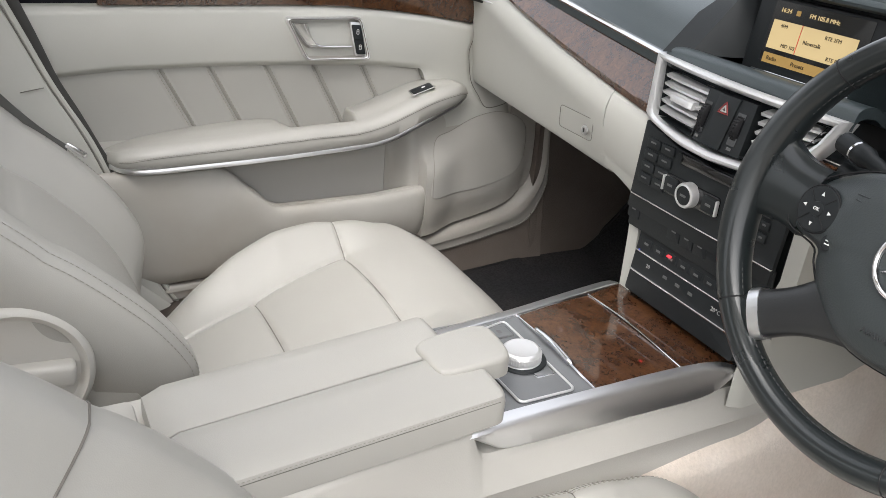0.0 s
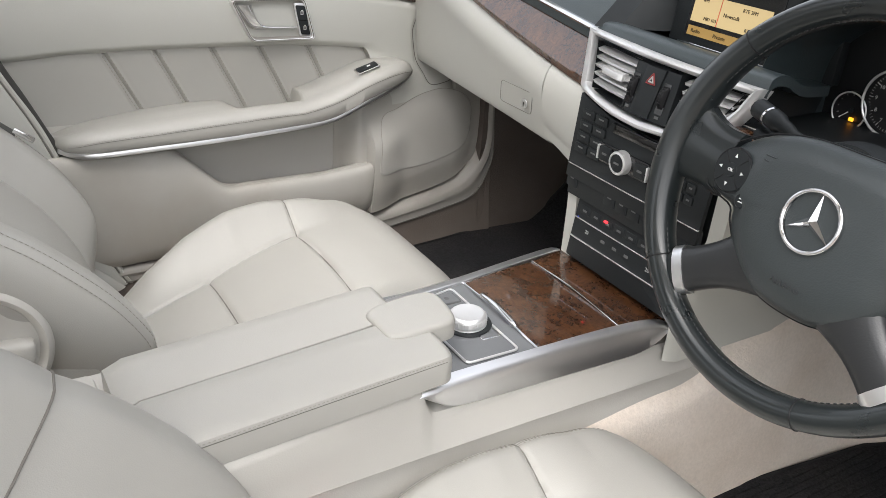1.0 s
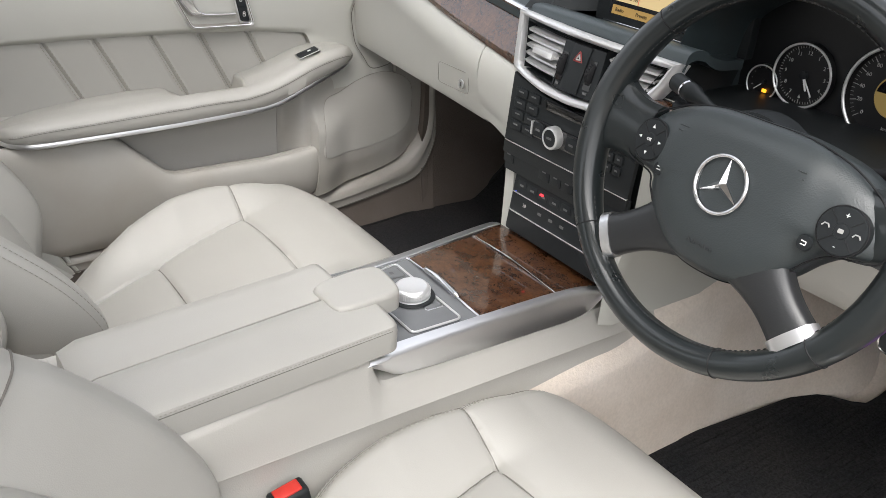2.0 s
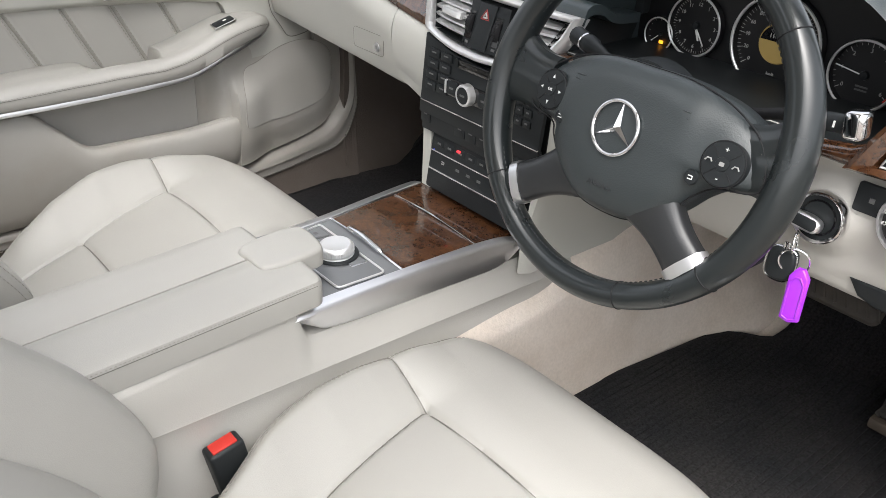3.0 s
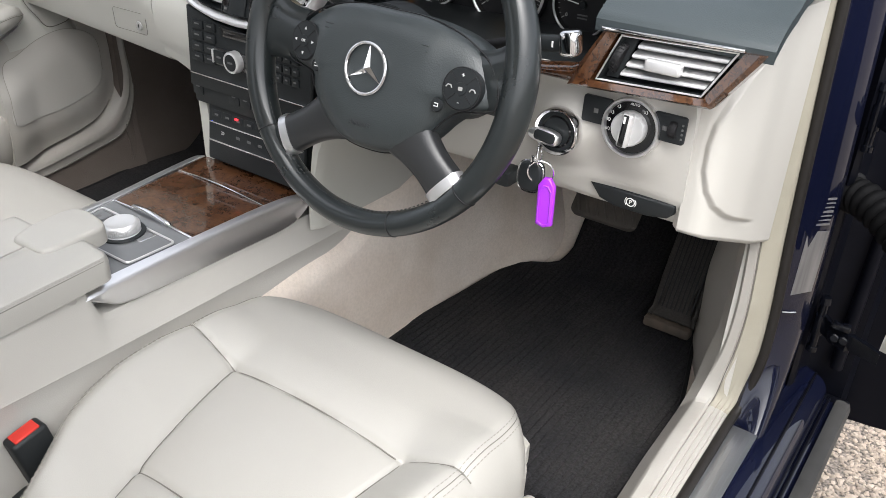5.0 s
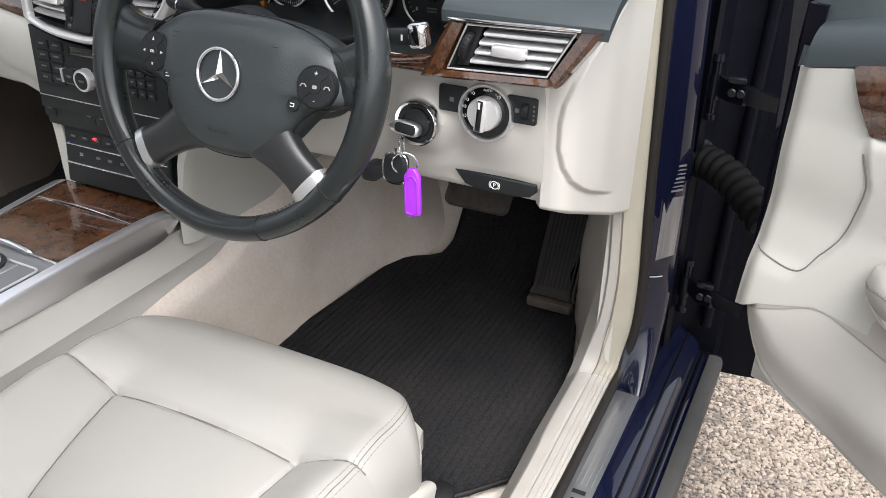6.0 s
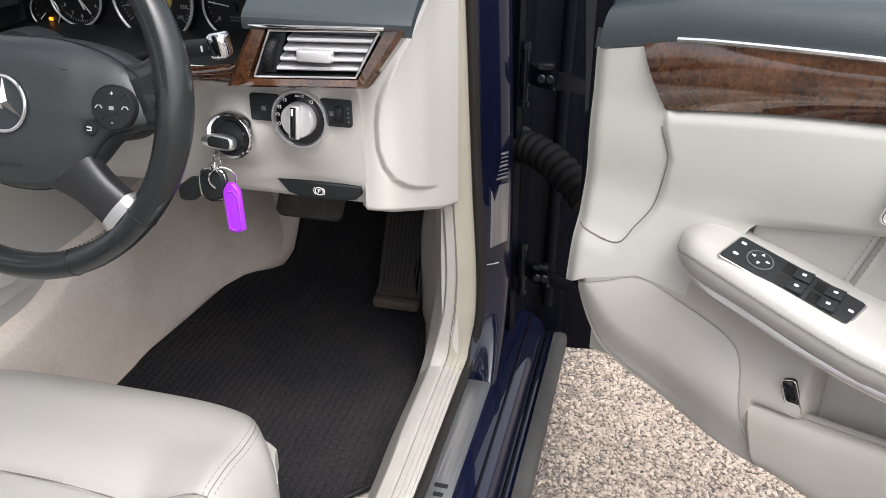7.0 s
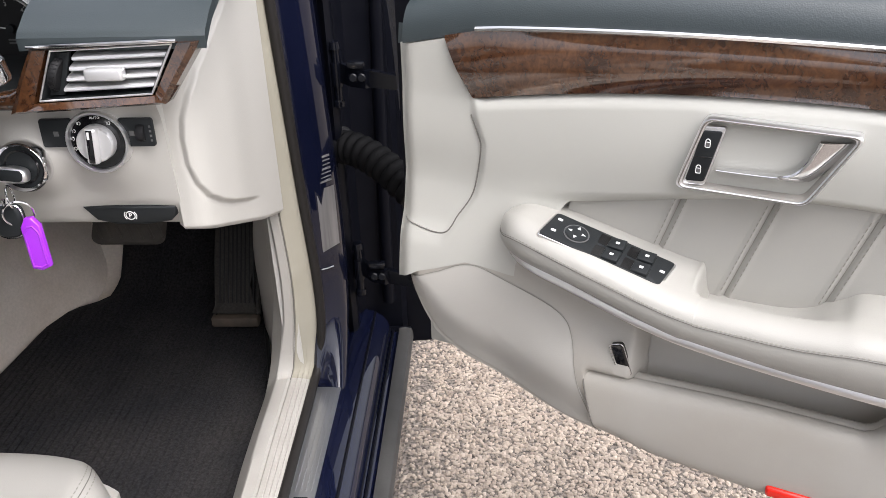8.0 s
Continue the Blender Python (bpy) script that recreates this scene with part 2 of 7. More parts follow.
def rrect(w, h, r, n=4):
    pts = []
    for cx, cy, a0 in ((w / 2 - r, h / 2 - r, 0), (-w / 2 + r, h / 2 - r, 90), (-w / 2 + r, -h / 2 + r, 180), (w / 2 - r, -h / 2 + r, 270)):
        for k in range(n + 1):
            a = radians(a0 + 90 * k / n)
            pts.append((cx + r * math.cos(a), cy + r * math.sin(a)))
    return pts


def axes(origin, x, z):
    """A frame at origin with its x along x and its z near z."""
    x = Vector(x).normalized()
    z = Vector(z)
    z = (z - x * z.dot(x)).normalized()
    y = z.cross(x)
    m = Matrix((x, y, z)).transposed().to_4x4()
    m.translation = Vector(origin)
    return m


def ss(e0, e1, x):
    t = np.clip((x - e0) / (e1 - e0), 0, 1)
    return t * t * (3 - 2 * t)


def near(x, y, line):
    """Distance in the plan from (x, y) to a polyline."""
    d = np.full(np.shape(x), 9.0)
    for (ax, ay), (bx, by) in zip(line, line[1:]):
        L = (bx - ax) ** 2 + (by - ay) ** 2
        t = np.clip(((x - ax) * (bx - ax) + (y - ay) * (by - ay)) / L, 0, 1)
        d = np.minimum(d, np.hypot(x - ax - t * (bx - ax), y - ay - t * (by - ay)))
    return d


def stitches(pts, normal, length=0.0045, gap=0.0025, r=0.0006):
    """A row of short thread dashes along a line."""
    p = np.asarray(pts, float)
    seg = np.linalg.norm(np.diff(p, axis=0), axis=1)
    s = np.r_[0, np.cumsum(seg)]
    verts, faces = [], []
    at = 0.0
    nrm = np.asarray(normal, float)
    while at + length < s[-1]:
        a, b = [np.array([np.interp(u, s, p[:, k]) for k in range(3)]) for u in (at, at + length)]
        t = (b - a) / np.linalg.norm(b - a)
        w = np.cross(t, nrm)
        w /= np.linalg.norm(w)
        k = len(verts)
        for q, f in ((a, 0.6), (0.5 * (a + b), 1.0), (b, 0.6)):
            verts += [q - w * r * f, q + nrm * r * 1.3 * f, q + w * r * f]
        for i in (0, 3):
            faces += [(k + i, k + i + 1, k + i + 4, k + i + 3), (k + i + 1, k + i + 2, k + i + 5, k + i + 4), (k + i + 2, k + i, k + i + 3, k + i + 5)]
        at += length + gap
    return from_arrays(verts, faces)


def words(text, size, m, material, parent, name="lettering", depth=0.0004):
    cu = bpy.data.curves.new(name, "FONT")
    cu.body, cu.size, cu.extrude, cu.align_x, cu.align_y = text, size, depth, "CENTER", "CENTER"
    cu.resolution_u = 2
    ob = bpy.data.objects.new(name, cu)
    me = bpy.data.meshes.new_from_object(ob)
    bpy.data.objects.remove(ob)
    me.transform(m)
    me.transform(Matrix.Translation(-BASE[parent.name]))
    return link(name, me, material, parent, smooth=False)

# ---- ground and body shell ----
gr = thing("ground", (0, 0, 0), "pale exposed-chipping ground beside the car", "ground", kind="structure")
part("surface", sheet([[(x, y, 0.0) for y in (-300, -6, 6, 300)] for x in (-300, -6, 6, 300)], (0, 0, -0.2)), ASPHALT, gr, smooth=False)

shell = thing("body_shell", (0, 0, 0.25), "navy saloon car body with cream lining", "car body", kind="structure")
# floor pan, toe board, firewall
def far_rise(x, y):
    """The passenger's floor lies higher and its toe board starts nearer."""
    h = np.interp(y, [-0.3, 0.1, 0.58, 0.62, 0.66, 0.70, 0.80, 0.95, 1.05], [0.0, 0.05, 0.05, 0.075, 0.115, 0.165, 0.25, 0.21, 0.06])
    return h * ss(0.0, -0.12, x)


prof = spl([(-1.9, 0.27), (-0.4, 0.27), (0.30, 0.272), (0.66, 0.275), (0.80, 0.31), (0.95, 0.45), (1.05, 0.62), (1.07, 0.98)], 40)
part("floor_carpet", sheet([[(x, y, z + far_rise(x, y)) for y, z in prof] for x in np.r_[np.linspace(-0.74, -0.15, 14), np.linspace(-0.05, 0.70, 16)]], (0, 0.02, -0.03)), CARPET, shell, "beige carpet on floor and toe board")
# unseen boxes added behind the dash to keep light out of the footwells
part("scuttle_light_stop", box((0, 0.98, 0.955), (1.50, 0.30, 0.05), 0.012), SHADED_NAVY, shell)
part("bulkhead_light_stop", box((0, 1.10, 0.62), (1.50, 0.04, 0.72), 0.008), SHADED_NAVY, shell)
# unseen roof lining, its opening added to let skylight in, and rear wall
for x0, x1, y0, y1 in ((-0.60, 0.60, -0.15, 0.05), (-0.60, 0.60, -2.1, -0.75), (-0.60, -0.36, -0.75, -0.15), (0.36, 0.60, -0.75, -0.15)):
    part("roof_lining", sheet([[(x, y, 1.40 + 0.05 * (1 - (x / 0.62) ** 2)) for y in np.linspace(y0, y1, 6)] for x in np.linspace(x0, x1, 8)], (0, 0, 0.05)), HEADLINER, shell, "cream roof lining with an opening added for light")
for x0, x1, y0, y1 in ((-0.62, 0.62, -0.15, 0.06), (-0.62, 0.62, -2.1, -0.75), (-0.62, -0.36, -0.75, -0.15), (0.36, 0.62, -0.75, -0.15)):
    part("roof_skin", sheet([[(x, y, 1.455 + 0.05 * (1 - (x / 0.62) ** 2)) for y in np.linspace(y0, y1, 6)] for x in np.linspace(x0, x1, 8)], (0, 0, 0.008)), NAVY, shell, "navy roof panel")
part("bonnet", sheet([[(x, y, 0.985 - 0.06 * ss(1.0, 2.0, y) - 0.03 * (x / 0.8) ** 2) for y in np.linspace(1.10, 2.0, 12)] for x in np.linspace(-0.84, 0.84, 14)], (0, 0, -0.012)), NAVY, shell, "navy bonnet")
part("front_wing", sheet([[(0.88 - 0.03 * ss(0.6, 0.95, z), y, z) for z in np.linspace(0.30, 0.94, 10)] for y in np.linspace(0.70, 2.0, 10)], (-0.012, 0, 0)), NAVY, shell)
part("rear_quarter", sheet([[(0.87 - 0.04 * ss(0.6, 0.95, z), y, z) for z in np.linspace(0.30, 0.94, 10)] for y in np.linspace(-2.1, -1.0, 10)], (-0.012, 0, 0)), NAVY, shell)
part("rear_wall", box((0, -2.05, 0.62), (1.5, 0.08, 0.75), 0.02), VINYL, shell)
for sx in (-1, 1):
    part("windscreen_pillar", tube(spl([(0.60 * sx, 0.05, 1.41), (0.68 * sx, 0.45, 1.20), (0.76 * sx, 0.85, 0.98)], 14), 0.045, 12), VINYL, shell)
    part("roof_rail", tube(spl([(0.60 * sx, 0.05, 1.41), (0.61 * sx, -0.8, 1.43), (0.58 * sx, -2.0, 1.38)], 14), 0.04, 12), VINYL, shell)
FAR_LINE = [(-0.690, -0.61, 1.02), (-0.700, -0.540, 0.853), (-0.700, -0.507, 0.774), (-0.700, -0.463, 0.684), (-0.700, -0.432, 0.603), (-0.700, -0.406, 0.521), (-0.700, -0.366, 0.41), (-0.70, -0.34, 0.36)]
FAR_SEAL = [(-0.705, -0.585, 1.02), (-0.712, -0.524, 0.851), (-0.712, -0.500, 0.780), (-0.712, -0.474, 0.724), (-0.712, -0.446, 0.660), (-0.712, -0.421, 0.603), (-0.712, -0.398, 0.538), (-0.712, -0.371, 0.457), (-0.712, -0.345, 0.401)]
part("far_centre_pillar", loft([[(x + dx, y + dy, z) for dx, dy in ((-0.004, 0.011), (0.001, 0.007), (0.001, 0.003), (-0.002, 0.0), (0.004, -0.004), (0.010, -0.04), (0.010, -0.13), (-0.08, -0.13), (-0.08, 0.005))] for x, y, z in
     spl([(-0.60, -0.78, 1.40)] + FAR_LINE, 40)]), VINYL, shell, "cream centre pillar trim", angle=30)
part("far_pillar_joint", box((-0.6895, -0.530, 0.7685), (0.003, 0.034, 0.0010), 0.0003, 2, Matrix.Rotation(radians(10), 4, "X")), SEAM, shell)
part("far_pillar_edge", tube(spl(FAR_LINE, 30), 0.0012, 6), SEAM, shell)
part("door_seal", tube(spl(FAR_SEAL, 40), 0.0095, 10), surface("aged_rubber", (0.035, 0.034, 0.031), 0.75, grain=300, bump=0.15), shell, "soft dark door seal")
part("far_side", box((-0.89, -0.2, 0.52), (0.06, 3.0, 0.75), 0.02), NAVY, shell)
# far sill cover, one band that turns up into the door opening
FA = spl([(-0.733, -0.5, 0.392), (-0.733, -0.2, 0.400), (-0.733, 0.0, 0.407), (-0.733, 0.144, 0.419), (-0.733, 0.251, 0.435), (-0.732, 0.347, 0.457), (-0.731, 0.402, 0.486), (-0.730, 0.429, 0.536), (-0.730, 0.430, 0.625), (-0.732, 0.425, 0.76), (-0.735, 0.42, 0.95)], 70)
FB = spl([(-0.700, -0.5, 0.360), (-0.700, -0.2, 0.366), (-0.700, 0.05, 0.372), (-0.700, 0.199, 0.382), (-0.700, 0.336, 0.404), (-0.700, 0.421, 0.428), (-0.700, 0.456, 0.490), (-0.700, 0.462, 0.542), (-0.700, 0.455, 0.62), (-0.702, 0.452, 0.76), (-0.705, 0.45, 0.95)], 70)
P = []
for a, b in zip(FA, FB):
    step = (b - a)
    P.append([a + step * t + np.array([0.010 * math.sin(math.pi * t) + (0.004 if 0.45 < t < 0.8 else 0.0), 0, 0.010 * math.sin(math.pi * t)]) for t in np.linspace(0, 1, 12)])
# cover coloured darker than its cream, for the shadow it lies in
part("far_sill", sheet(P, (-0.012, 0.004, -0.012)), SHADED_PLASTIC, shell, "cream sill cover in a shaded tone")
part("far_flange_seal", tube(FA + np.array([0.001, -0.002, 0.002]), 0.0032, 8), RUBBER, shell)
part("far_sill_joint", tube(FB[:48] + np.array([0.0015, 0.0, 0.0005]), 0.0012, 6), SEAM, shell)
# sill and kick lining in the darkened carpet colour, painting the footwell's shade
part("far_sill_carpet", sheet([[(-0.702 + 0.030 * t**1.5, y, z + (0.29 - z) * t) for t in np.linspace(0, 1, 10)] for y, z in zip(FB[:44, 1], FB[:44, 2])], (-0.02, 0, 0)), SHADED_CARPET, shell)
part("far_kick_panel", sheet([[(-0.704 + 0.018 * ss(0.50, 0.30, z) + 0.012 * ss(0.5, 0.9, y), y, z) for z in np.linspace(0.29, 0.96, 16)] for y in np.linspace(0.43, 1.08, 22)], (-0.03, 0, 0)), SHADED_CARPET, shell)
part("far_backing", box((-0.80, 0.2, 0.35), (0.10, 1.7, 0.10), 0.01), SHADED_NAVY, shell)

# near sill: cream step, seal, plate, painted edge, rubber lip
def along(profile, ys):
    return [[(x, y, z) for x, z in profile] for y in ys]


# cream opening trim: inner band, groove, outer band; along the sill, then up the pillar
def trim_rows(rows, n):
    P = spl([sum(r, ()) for r in rows], n)
    return [(r[:3], r[3:6], r[6:]) for r in P]


def banded(rows):
    """Skin with an inner slope, a raised inner band, a groove and a ribbed outer band."""
    out = []
    for a, g, o in rows:
        a, g, o = np.array(a), np.array(g), np.array(o)
        f = ss(0.366, 0.45, a[2])
        n = np.array([0.0, -f, 1 - f])
        n /= np.linalg.norm(n)
        back = -n * 0.035 + np.array([-0.022, 0, 0])
        k_ = 1 - f
        row = [a + back, a - n * 0.006 + np.array([-0.003, 0, 0]), a, a + (g - a) * 0.15 + n * 0.002, a + (g - a) * 0.85 + n * 0.002, g - n * 0.0025, g + (o - g) * 0.08 + n * 0.001, g + (o - g) * 0.30 + n * 0.0018, g + (o - g) * 0.34 + n * (0.0018 - 0.0012 * k_), g + (o - g) * 0.38 + n * 0.0018, g + (o - g) * 0.54 + n * 0.0019, g + (o - g) * 0.58 + n * (0.0019 - 0.0012 * k_), g + (o - g) * 0.62 + n * 0.0019, g + (o - g) * 0.76 + n * 0.0016, g + (o - g) * 0.80 + n * (0.0016 - 0.0012 * k_), g + (o - g) * 0.84 + n * 0.0014, g + (o - g) * 0.95, o - n * 0.004, o - n * 0.02]
        out.append(row)
    return out


sill_rows = trim_rows([((0.690, -0.75, 0.365), (0.709, -0.75, 0.367), (0.736, -0.75, 0.364)), ((0.690, -0.2, 0.365), (0.709, -0.2, 0.367), (0.736, -0.2, 0.364)), ((0.688, 0.13, 0.365), (0.708, 0.13, 0.367), (0.736, 0.13, 0.364)), ((0.683, 0.26, 0.365), (0.705, 0.26, 0.367), (0.735, 0.26, 0.364)), ((0.681, 0.394, 0.366), (0.703, 0.400, 0.368), (0.733, 0.402, 0.363))], 30)
SILLTRIM = surface("scuffed_cream_plastic", (0.385, 0.372, 0.343), 0.5, second=(0.325, 0.310, 0.278), patch=9, mix=0.4, grain=500, bump=0.12)
AGED = surface("yellowed_cream_plastic", (0.330, 0.312, 0.256), 0.55, second=(0.265, 0.246, 0.192), patch=8, mix=0.4, grain=500, bump=0.12)
part("sill_cover", sheet(banded(sill_rows), (0, 0, -0.004)), SILLTRIM, shell, "cream ribbed sill cover", angle=30)
post = [((0.681, 0.393, 0.366), (0.703, 0.399, 0.368), (0.733, 0.401, 0.363)), ((0.6822, 0.402, 0.371), (0.7045, 0.407, 0.3725), (0.7345, 0.411, 0.368)), ((0.6850, 0.409, 0.384), (0.707, 0.4125, 0.384), (0.737, 0.421, 0.379)), ((0.6885, 0.4125, 0.402), (0.709, 0.4145, 0.401), (0.739, 0.427, 0.394)), ((0.692, 0.414, 0.422), (0.711, 0.415, 0.420), (0.741, 0.430, 0.410)), ((0.701, 0.413, 0.466), (0.717, 0.414, 0.466), (0.746, 0.431, 0.460)), ((0.705, 0.412, 0.526), (0.720, 0.413, 0.526), (0.746, 0.431, 0.526)), ((0.704, 0.411, 0.591), (0.718, 0.412, 0.591), (0.743, 0.430, 0.591)), ((0.700, 0.408, 0.68), (0.714, 0.409, 0.68), (0.739, 0.427, 0.68)), ((0.690, 0.395, 1.0), (0.704, 0.396, 1.0), (0.729, 0.412, 1.0))]
post_rows = trim_rows(post, 90)
skin = banded(post_rows)
part("flange_lip", sheet([r[:6] for r in skin], (0, 0.004, 0)), SILLTRIM, shell, "cream inner lip of the door opening", angle=30)
part("door_flange", sheet([r[5:] for r in skin], (0, 0.004, 0)), AGED, shell, "yellowed cream door opening flange", angle=30)
part("flange_groove", tube([r[5] + np.array([0.0, -0.0012, 0.0]) for r in skin], 0.0008, 6), SEAM, shell)
seal_path = [np.array(o) + np.array([0.0055, 0.0, -0.003]) for a, g, o in sill_rows[:-1]] + [np.array(o) + np.array([0.0065, 0.004, -0.001]) for a, g, o in post_rows[2:]]
part("opening_seal", tube(seal_path, 0.0068, 10), surface("brown_black_rubber", (0.0115, 0.0098, 0.0088), 0.6, spec=0.35, grain=300, bump=0.15), shell, "dark door opening seal")
sill = [(0.738, 0.352), (0.785, 0.351), (0.800, 0.346), (0.816, 0.338), (0.826, 0.325), (0.83, 0.305), (0.845, 0.300), (0.848, 0.296), (0.86, 0.29), (0.862, 0.18)]
part("painted_sill", sheet(along(sill, np.linspace(-0.9, 0.62, 30)), (-0.02, 0, -0.02)), NAVY, shell, "navy painted door sill")
part("sill_lip", sheet(along([(0.846, 0.306), (0.856, 0.309), (0.867, 0.306), (0.870, 0.295)], np.linspace(-0.9, 0.625, 12)), (0, 0, -0.008)), surface("grey_rubber", (0.050, 0.049, 0.047), 0.75, second=(0.036, 0.035, 0.033), patch=20, grain=300, bump=0.15), shell, "grey rubber sill lip")
for xx, zz in ((0.806, 0.3432), (0.8285, 0.3095), (0.836, 0.3072)):
    part("sill_groove", tube([(xx, y, zz) for y in np.linspace(-0.9, 0.62, 8)], 0.0024, 8), SHADED_NAVY, shell)
SILLMETAL = surface("dulled_sill_metal", (0.56, 0.57, 0.585), 0.30, metal=0.9, second=(0.42, 0.43, 0.45), patch=18, stretch=(1, 0.2, 1))
plate = part("sill_plate", box((0.760, 0.165, 0.3535), (0.040, 0.46, 0.003), 0.001), SILLMETAL, shell, "brushed metal sill plate")
for k in range(5):
    part("ridge", box((0.746 + 0.007 * k, 0.28, 0.3555), (0.0012, 0.20, 0.0008), 0.0003), SILLMETAL, plate)
for k, w in enumerate((0.018, 0.013, 0.017, 0.013, 0.014)):
    part("mark", box((0.762, 0.165 - 0.016 * k, 0.3555), (w, 0.007, 0.0006), 0), BLACK, plate, smooth=False)

# door opening: cream flange, seal, navy pillar, hinge recess in navy darkened for shade
def upright(plan, zs, bow):
    """A standing strip: plan points swept up z, leaning by bow(z)."""
    return [[(x + bow(z)[0], y + bow(z)[1], z) for x, y in plan] for z in zs]


zs = np.r_[np.linspace(0.34, 0.55, 16), np.linspace(0.57, 1.05, 14)]


def bow(z):
    low = max(0.0, 0.52 - z) / 0.18
    return (0.0 - 0.012 * max(0, z - 0.6) / 0.4, -0.05 * low**2 - 0.02 * max(0, z - 0.6) / 0.4)


PILLAR = upright([(0.742, 0.447), (0.750, 0.4505), (0.758, 0.4560), (0.766, 0.4635), (0.774, 0.4725), (0.780, 0.4810), (0.7845, 0.491), (0.7855, 0.503), (0.7835, 0.520), (0.779, 0.56)], zs, lambda z: (bow(z)[0], 0.0))
PILLAR = [[(x, y + bow(z)[1] * (1.0 + 1.1 * ss(0.745, 0.785, x) * ss(0.56, 0.45, z)), z) for x, y, z in row] for row in PILLAR]
part("hinge_pillar", sheet(PILLAR, (-0.02, 0.02, 0)), NAVY, shell, "navy painted hinge pillar")
part("pillar_step", sheet(upright([(0.779, 0.545), (0.785, 0.553), (0.786, 0.565), (0.781, 0.60)], np.linspace(0.33, 1.05, 12), lambda z: (0, 0)), (-0.01, 0.01, 0)), SHADED_NAVY, shell)
part("hinge_recess", sheet(upright([(0.775, 0.58), (0.790, 0.625), (0.815, 0.640), (0.85, 0.645), (0.857, 0.665), (0.90, 0.67), (0.95, 0.68)], np.linspace(0.25, 1.05, 12), lambda z: (0, 0)), (-0.02, 0.03, 0)), SHADED_NAVY, shell)
part("recess_ridge", tube(spl([(0.842, 0.640, 1.0), (0.836, 0.640, 0.75), (0.832, 0.638, 0.55), (0.83, 0.63, 0.36)], 20), 0.010, 10), SHADED_NAVY, shell)
part("recess_foot", box((0.838, 0.60, 0.285), (0.06, 0.10, 0.03), 0.010), SHADED_NAVY, shell)
part("pillar_sticker", sheet([[(0.7610 + 0.0205 * a, 0.4590 + 0.0215 * a - 0.0012, z) for z in np.linspace(0.553 + 0.004 * a, 0.652, 8)] for a in np.linspace(0.0, 1.0, 6)], (0.001, 0.001, 0)), STICKER, shell, "worn silver sticker")
for k in range(7):
    part("sticker_line", box((0.7713, 0.4688, 0.662 + 0.0062 * k), (0.026, 0.0010, 0.0016 if k % 3 else 0.0030), 0, m=Matrix.Rotation(radians(46), 4, "Z")), STICKER, shell, smooth=False)
part("pillar_seam", tube([(0.7575, 0.4525, 0.527), (0.7655, 0.4600, 0.5255), (0.7725, 0.4680, 0.5245)], 0.0010, 6), SILVER, shell)
part("kick_panel", sheet([[(0.697 - 0.040 * ss(0.43, 0.58, y) * ss(0.70, 0.42, z) - 0.072 * ss(0.50, 0.70, y), y, z) for z in np.linspace(0.27, 0.96, 24)] for y in np.linspace(0.416, 1.08, 30)], (0.025, 0, 0)), GREIGE, shell, "cream footwell side panel")

# hinges and wiring bellows
JET = surface("black_hinge_paint", (0.0034, 0.0040, 0.0068), 0.22, spec=0.32, patch=20)
for px0, z in ((0.788, 0.793), (0.796, 0.472)):
    h = part("door_hinge", box((px0 - 0.002, 0.575, z), (0.012, 0.040, 0.050), 0.004), JET, shell, "glossy black painted steel door hinge")
    part("pin", tube([(px0, 0.552, z - 0.048), (px0, 0.552, z - 0.040), (px0, 0.552, z - 0.039), (px0, 0.552, z + 0.035), (px0, 0.552, z + 0.036), (px0, 0.552, z + 0.046)], [0.0085, 0.0085, 0.0060, 0.0060, 0.0085, 0.0070], 14), JET, h)
    part("knuckle", tube([(px0, 0.552, z - 0.018), (px0, 0.552, z + 0.016)], 0.0085, 14), JET, h)
    part("door_leaf", loft([[(px0 + dx, 0.552 + dy - 0.04 * (dx / 0.09), z + 0.017 - 0.010 * (dx / 0.09)), (px0 + dx, 0.562 + dy - 0.04 * (dx / 0.09), z + 0.017 - 0.010 * (dx / 0.09)), (px0 + dx, 0.562 + dy - 0.04 * (dx / 0.09), z - 0.013), (px0 + dx, 0.552 + dy - 0.04 * (dx / 0.09), z - 0.013)] for dx, dy in ((0.004, 0.0), (0.015, -0.006), (0.022, -0.012), (0.045, -0.012), (0.050, -0.004), (0.090, 0.0))]), JET, h)
    for dx in (0.028, 0.040):
        part("bolt", lathe([(0.0, 0.0055), (0.0050, 0.0055), (0.0065, 0.0040), (0.0065, 0.0)], axes((px0 + dx, 0.524, z + 0.002), (1, 0, 0), (0.1, -1, 0.15)), 8), JET, h)
    part("lug", box((px0 + 0.032, 0.528, z + 0.020), (0.026, 0.014, 0.010), 0.003), JET, h)
bell = thing("wiring_bellows", (0.80, 0.57, 0.64), "black ribbed rubber wiring bellows between pillar and door", "cable bellows")
bp = spl([(0.782, 0.565, 0.676), (0.805, 0.552, 0.677), (0.835, 0.535, 0.668), (0.865, 0.515, 0.652), (0.895, 0.492, 0.632)], 90)
part("bellows", tube(bp, 0.0215 + 0.0045 * np.abs(np.sin(np.arange(90) * np.pi / 9.0)) ** 0.7, 22), surface("ribbed_rubber", (0.0036, 0.0036, 0.0040), 0.7, spec=0.12, grain=300, bump=0.1), bell)
part("collar", tube([bp[0] + (bp[1] - bp[0]) * k for k in (-1, 2, 4)], [0.031, 0.031, 0.028], 22), RUBBER, bell)

# ---- seats ----
SX = 0.368


_left = [(-0.13, -0.079), (-0.112, -0.20), (-0.104, -0.27), (-0.10, -0.46)]
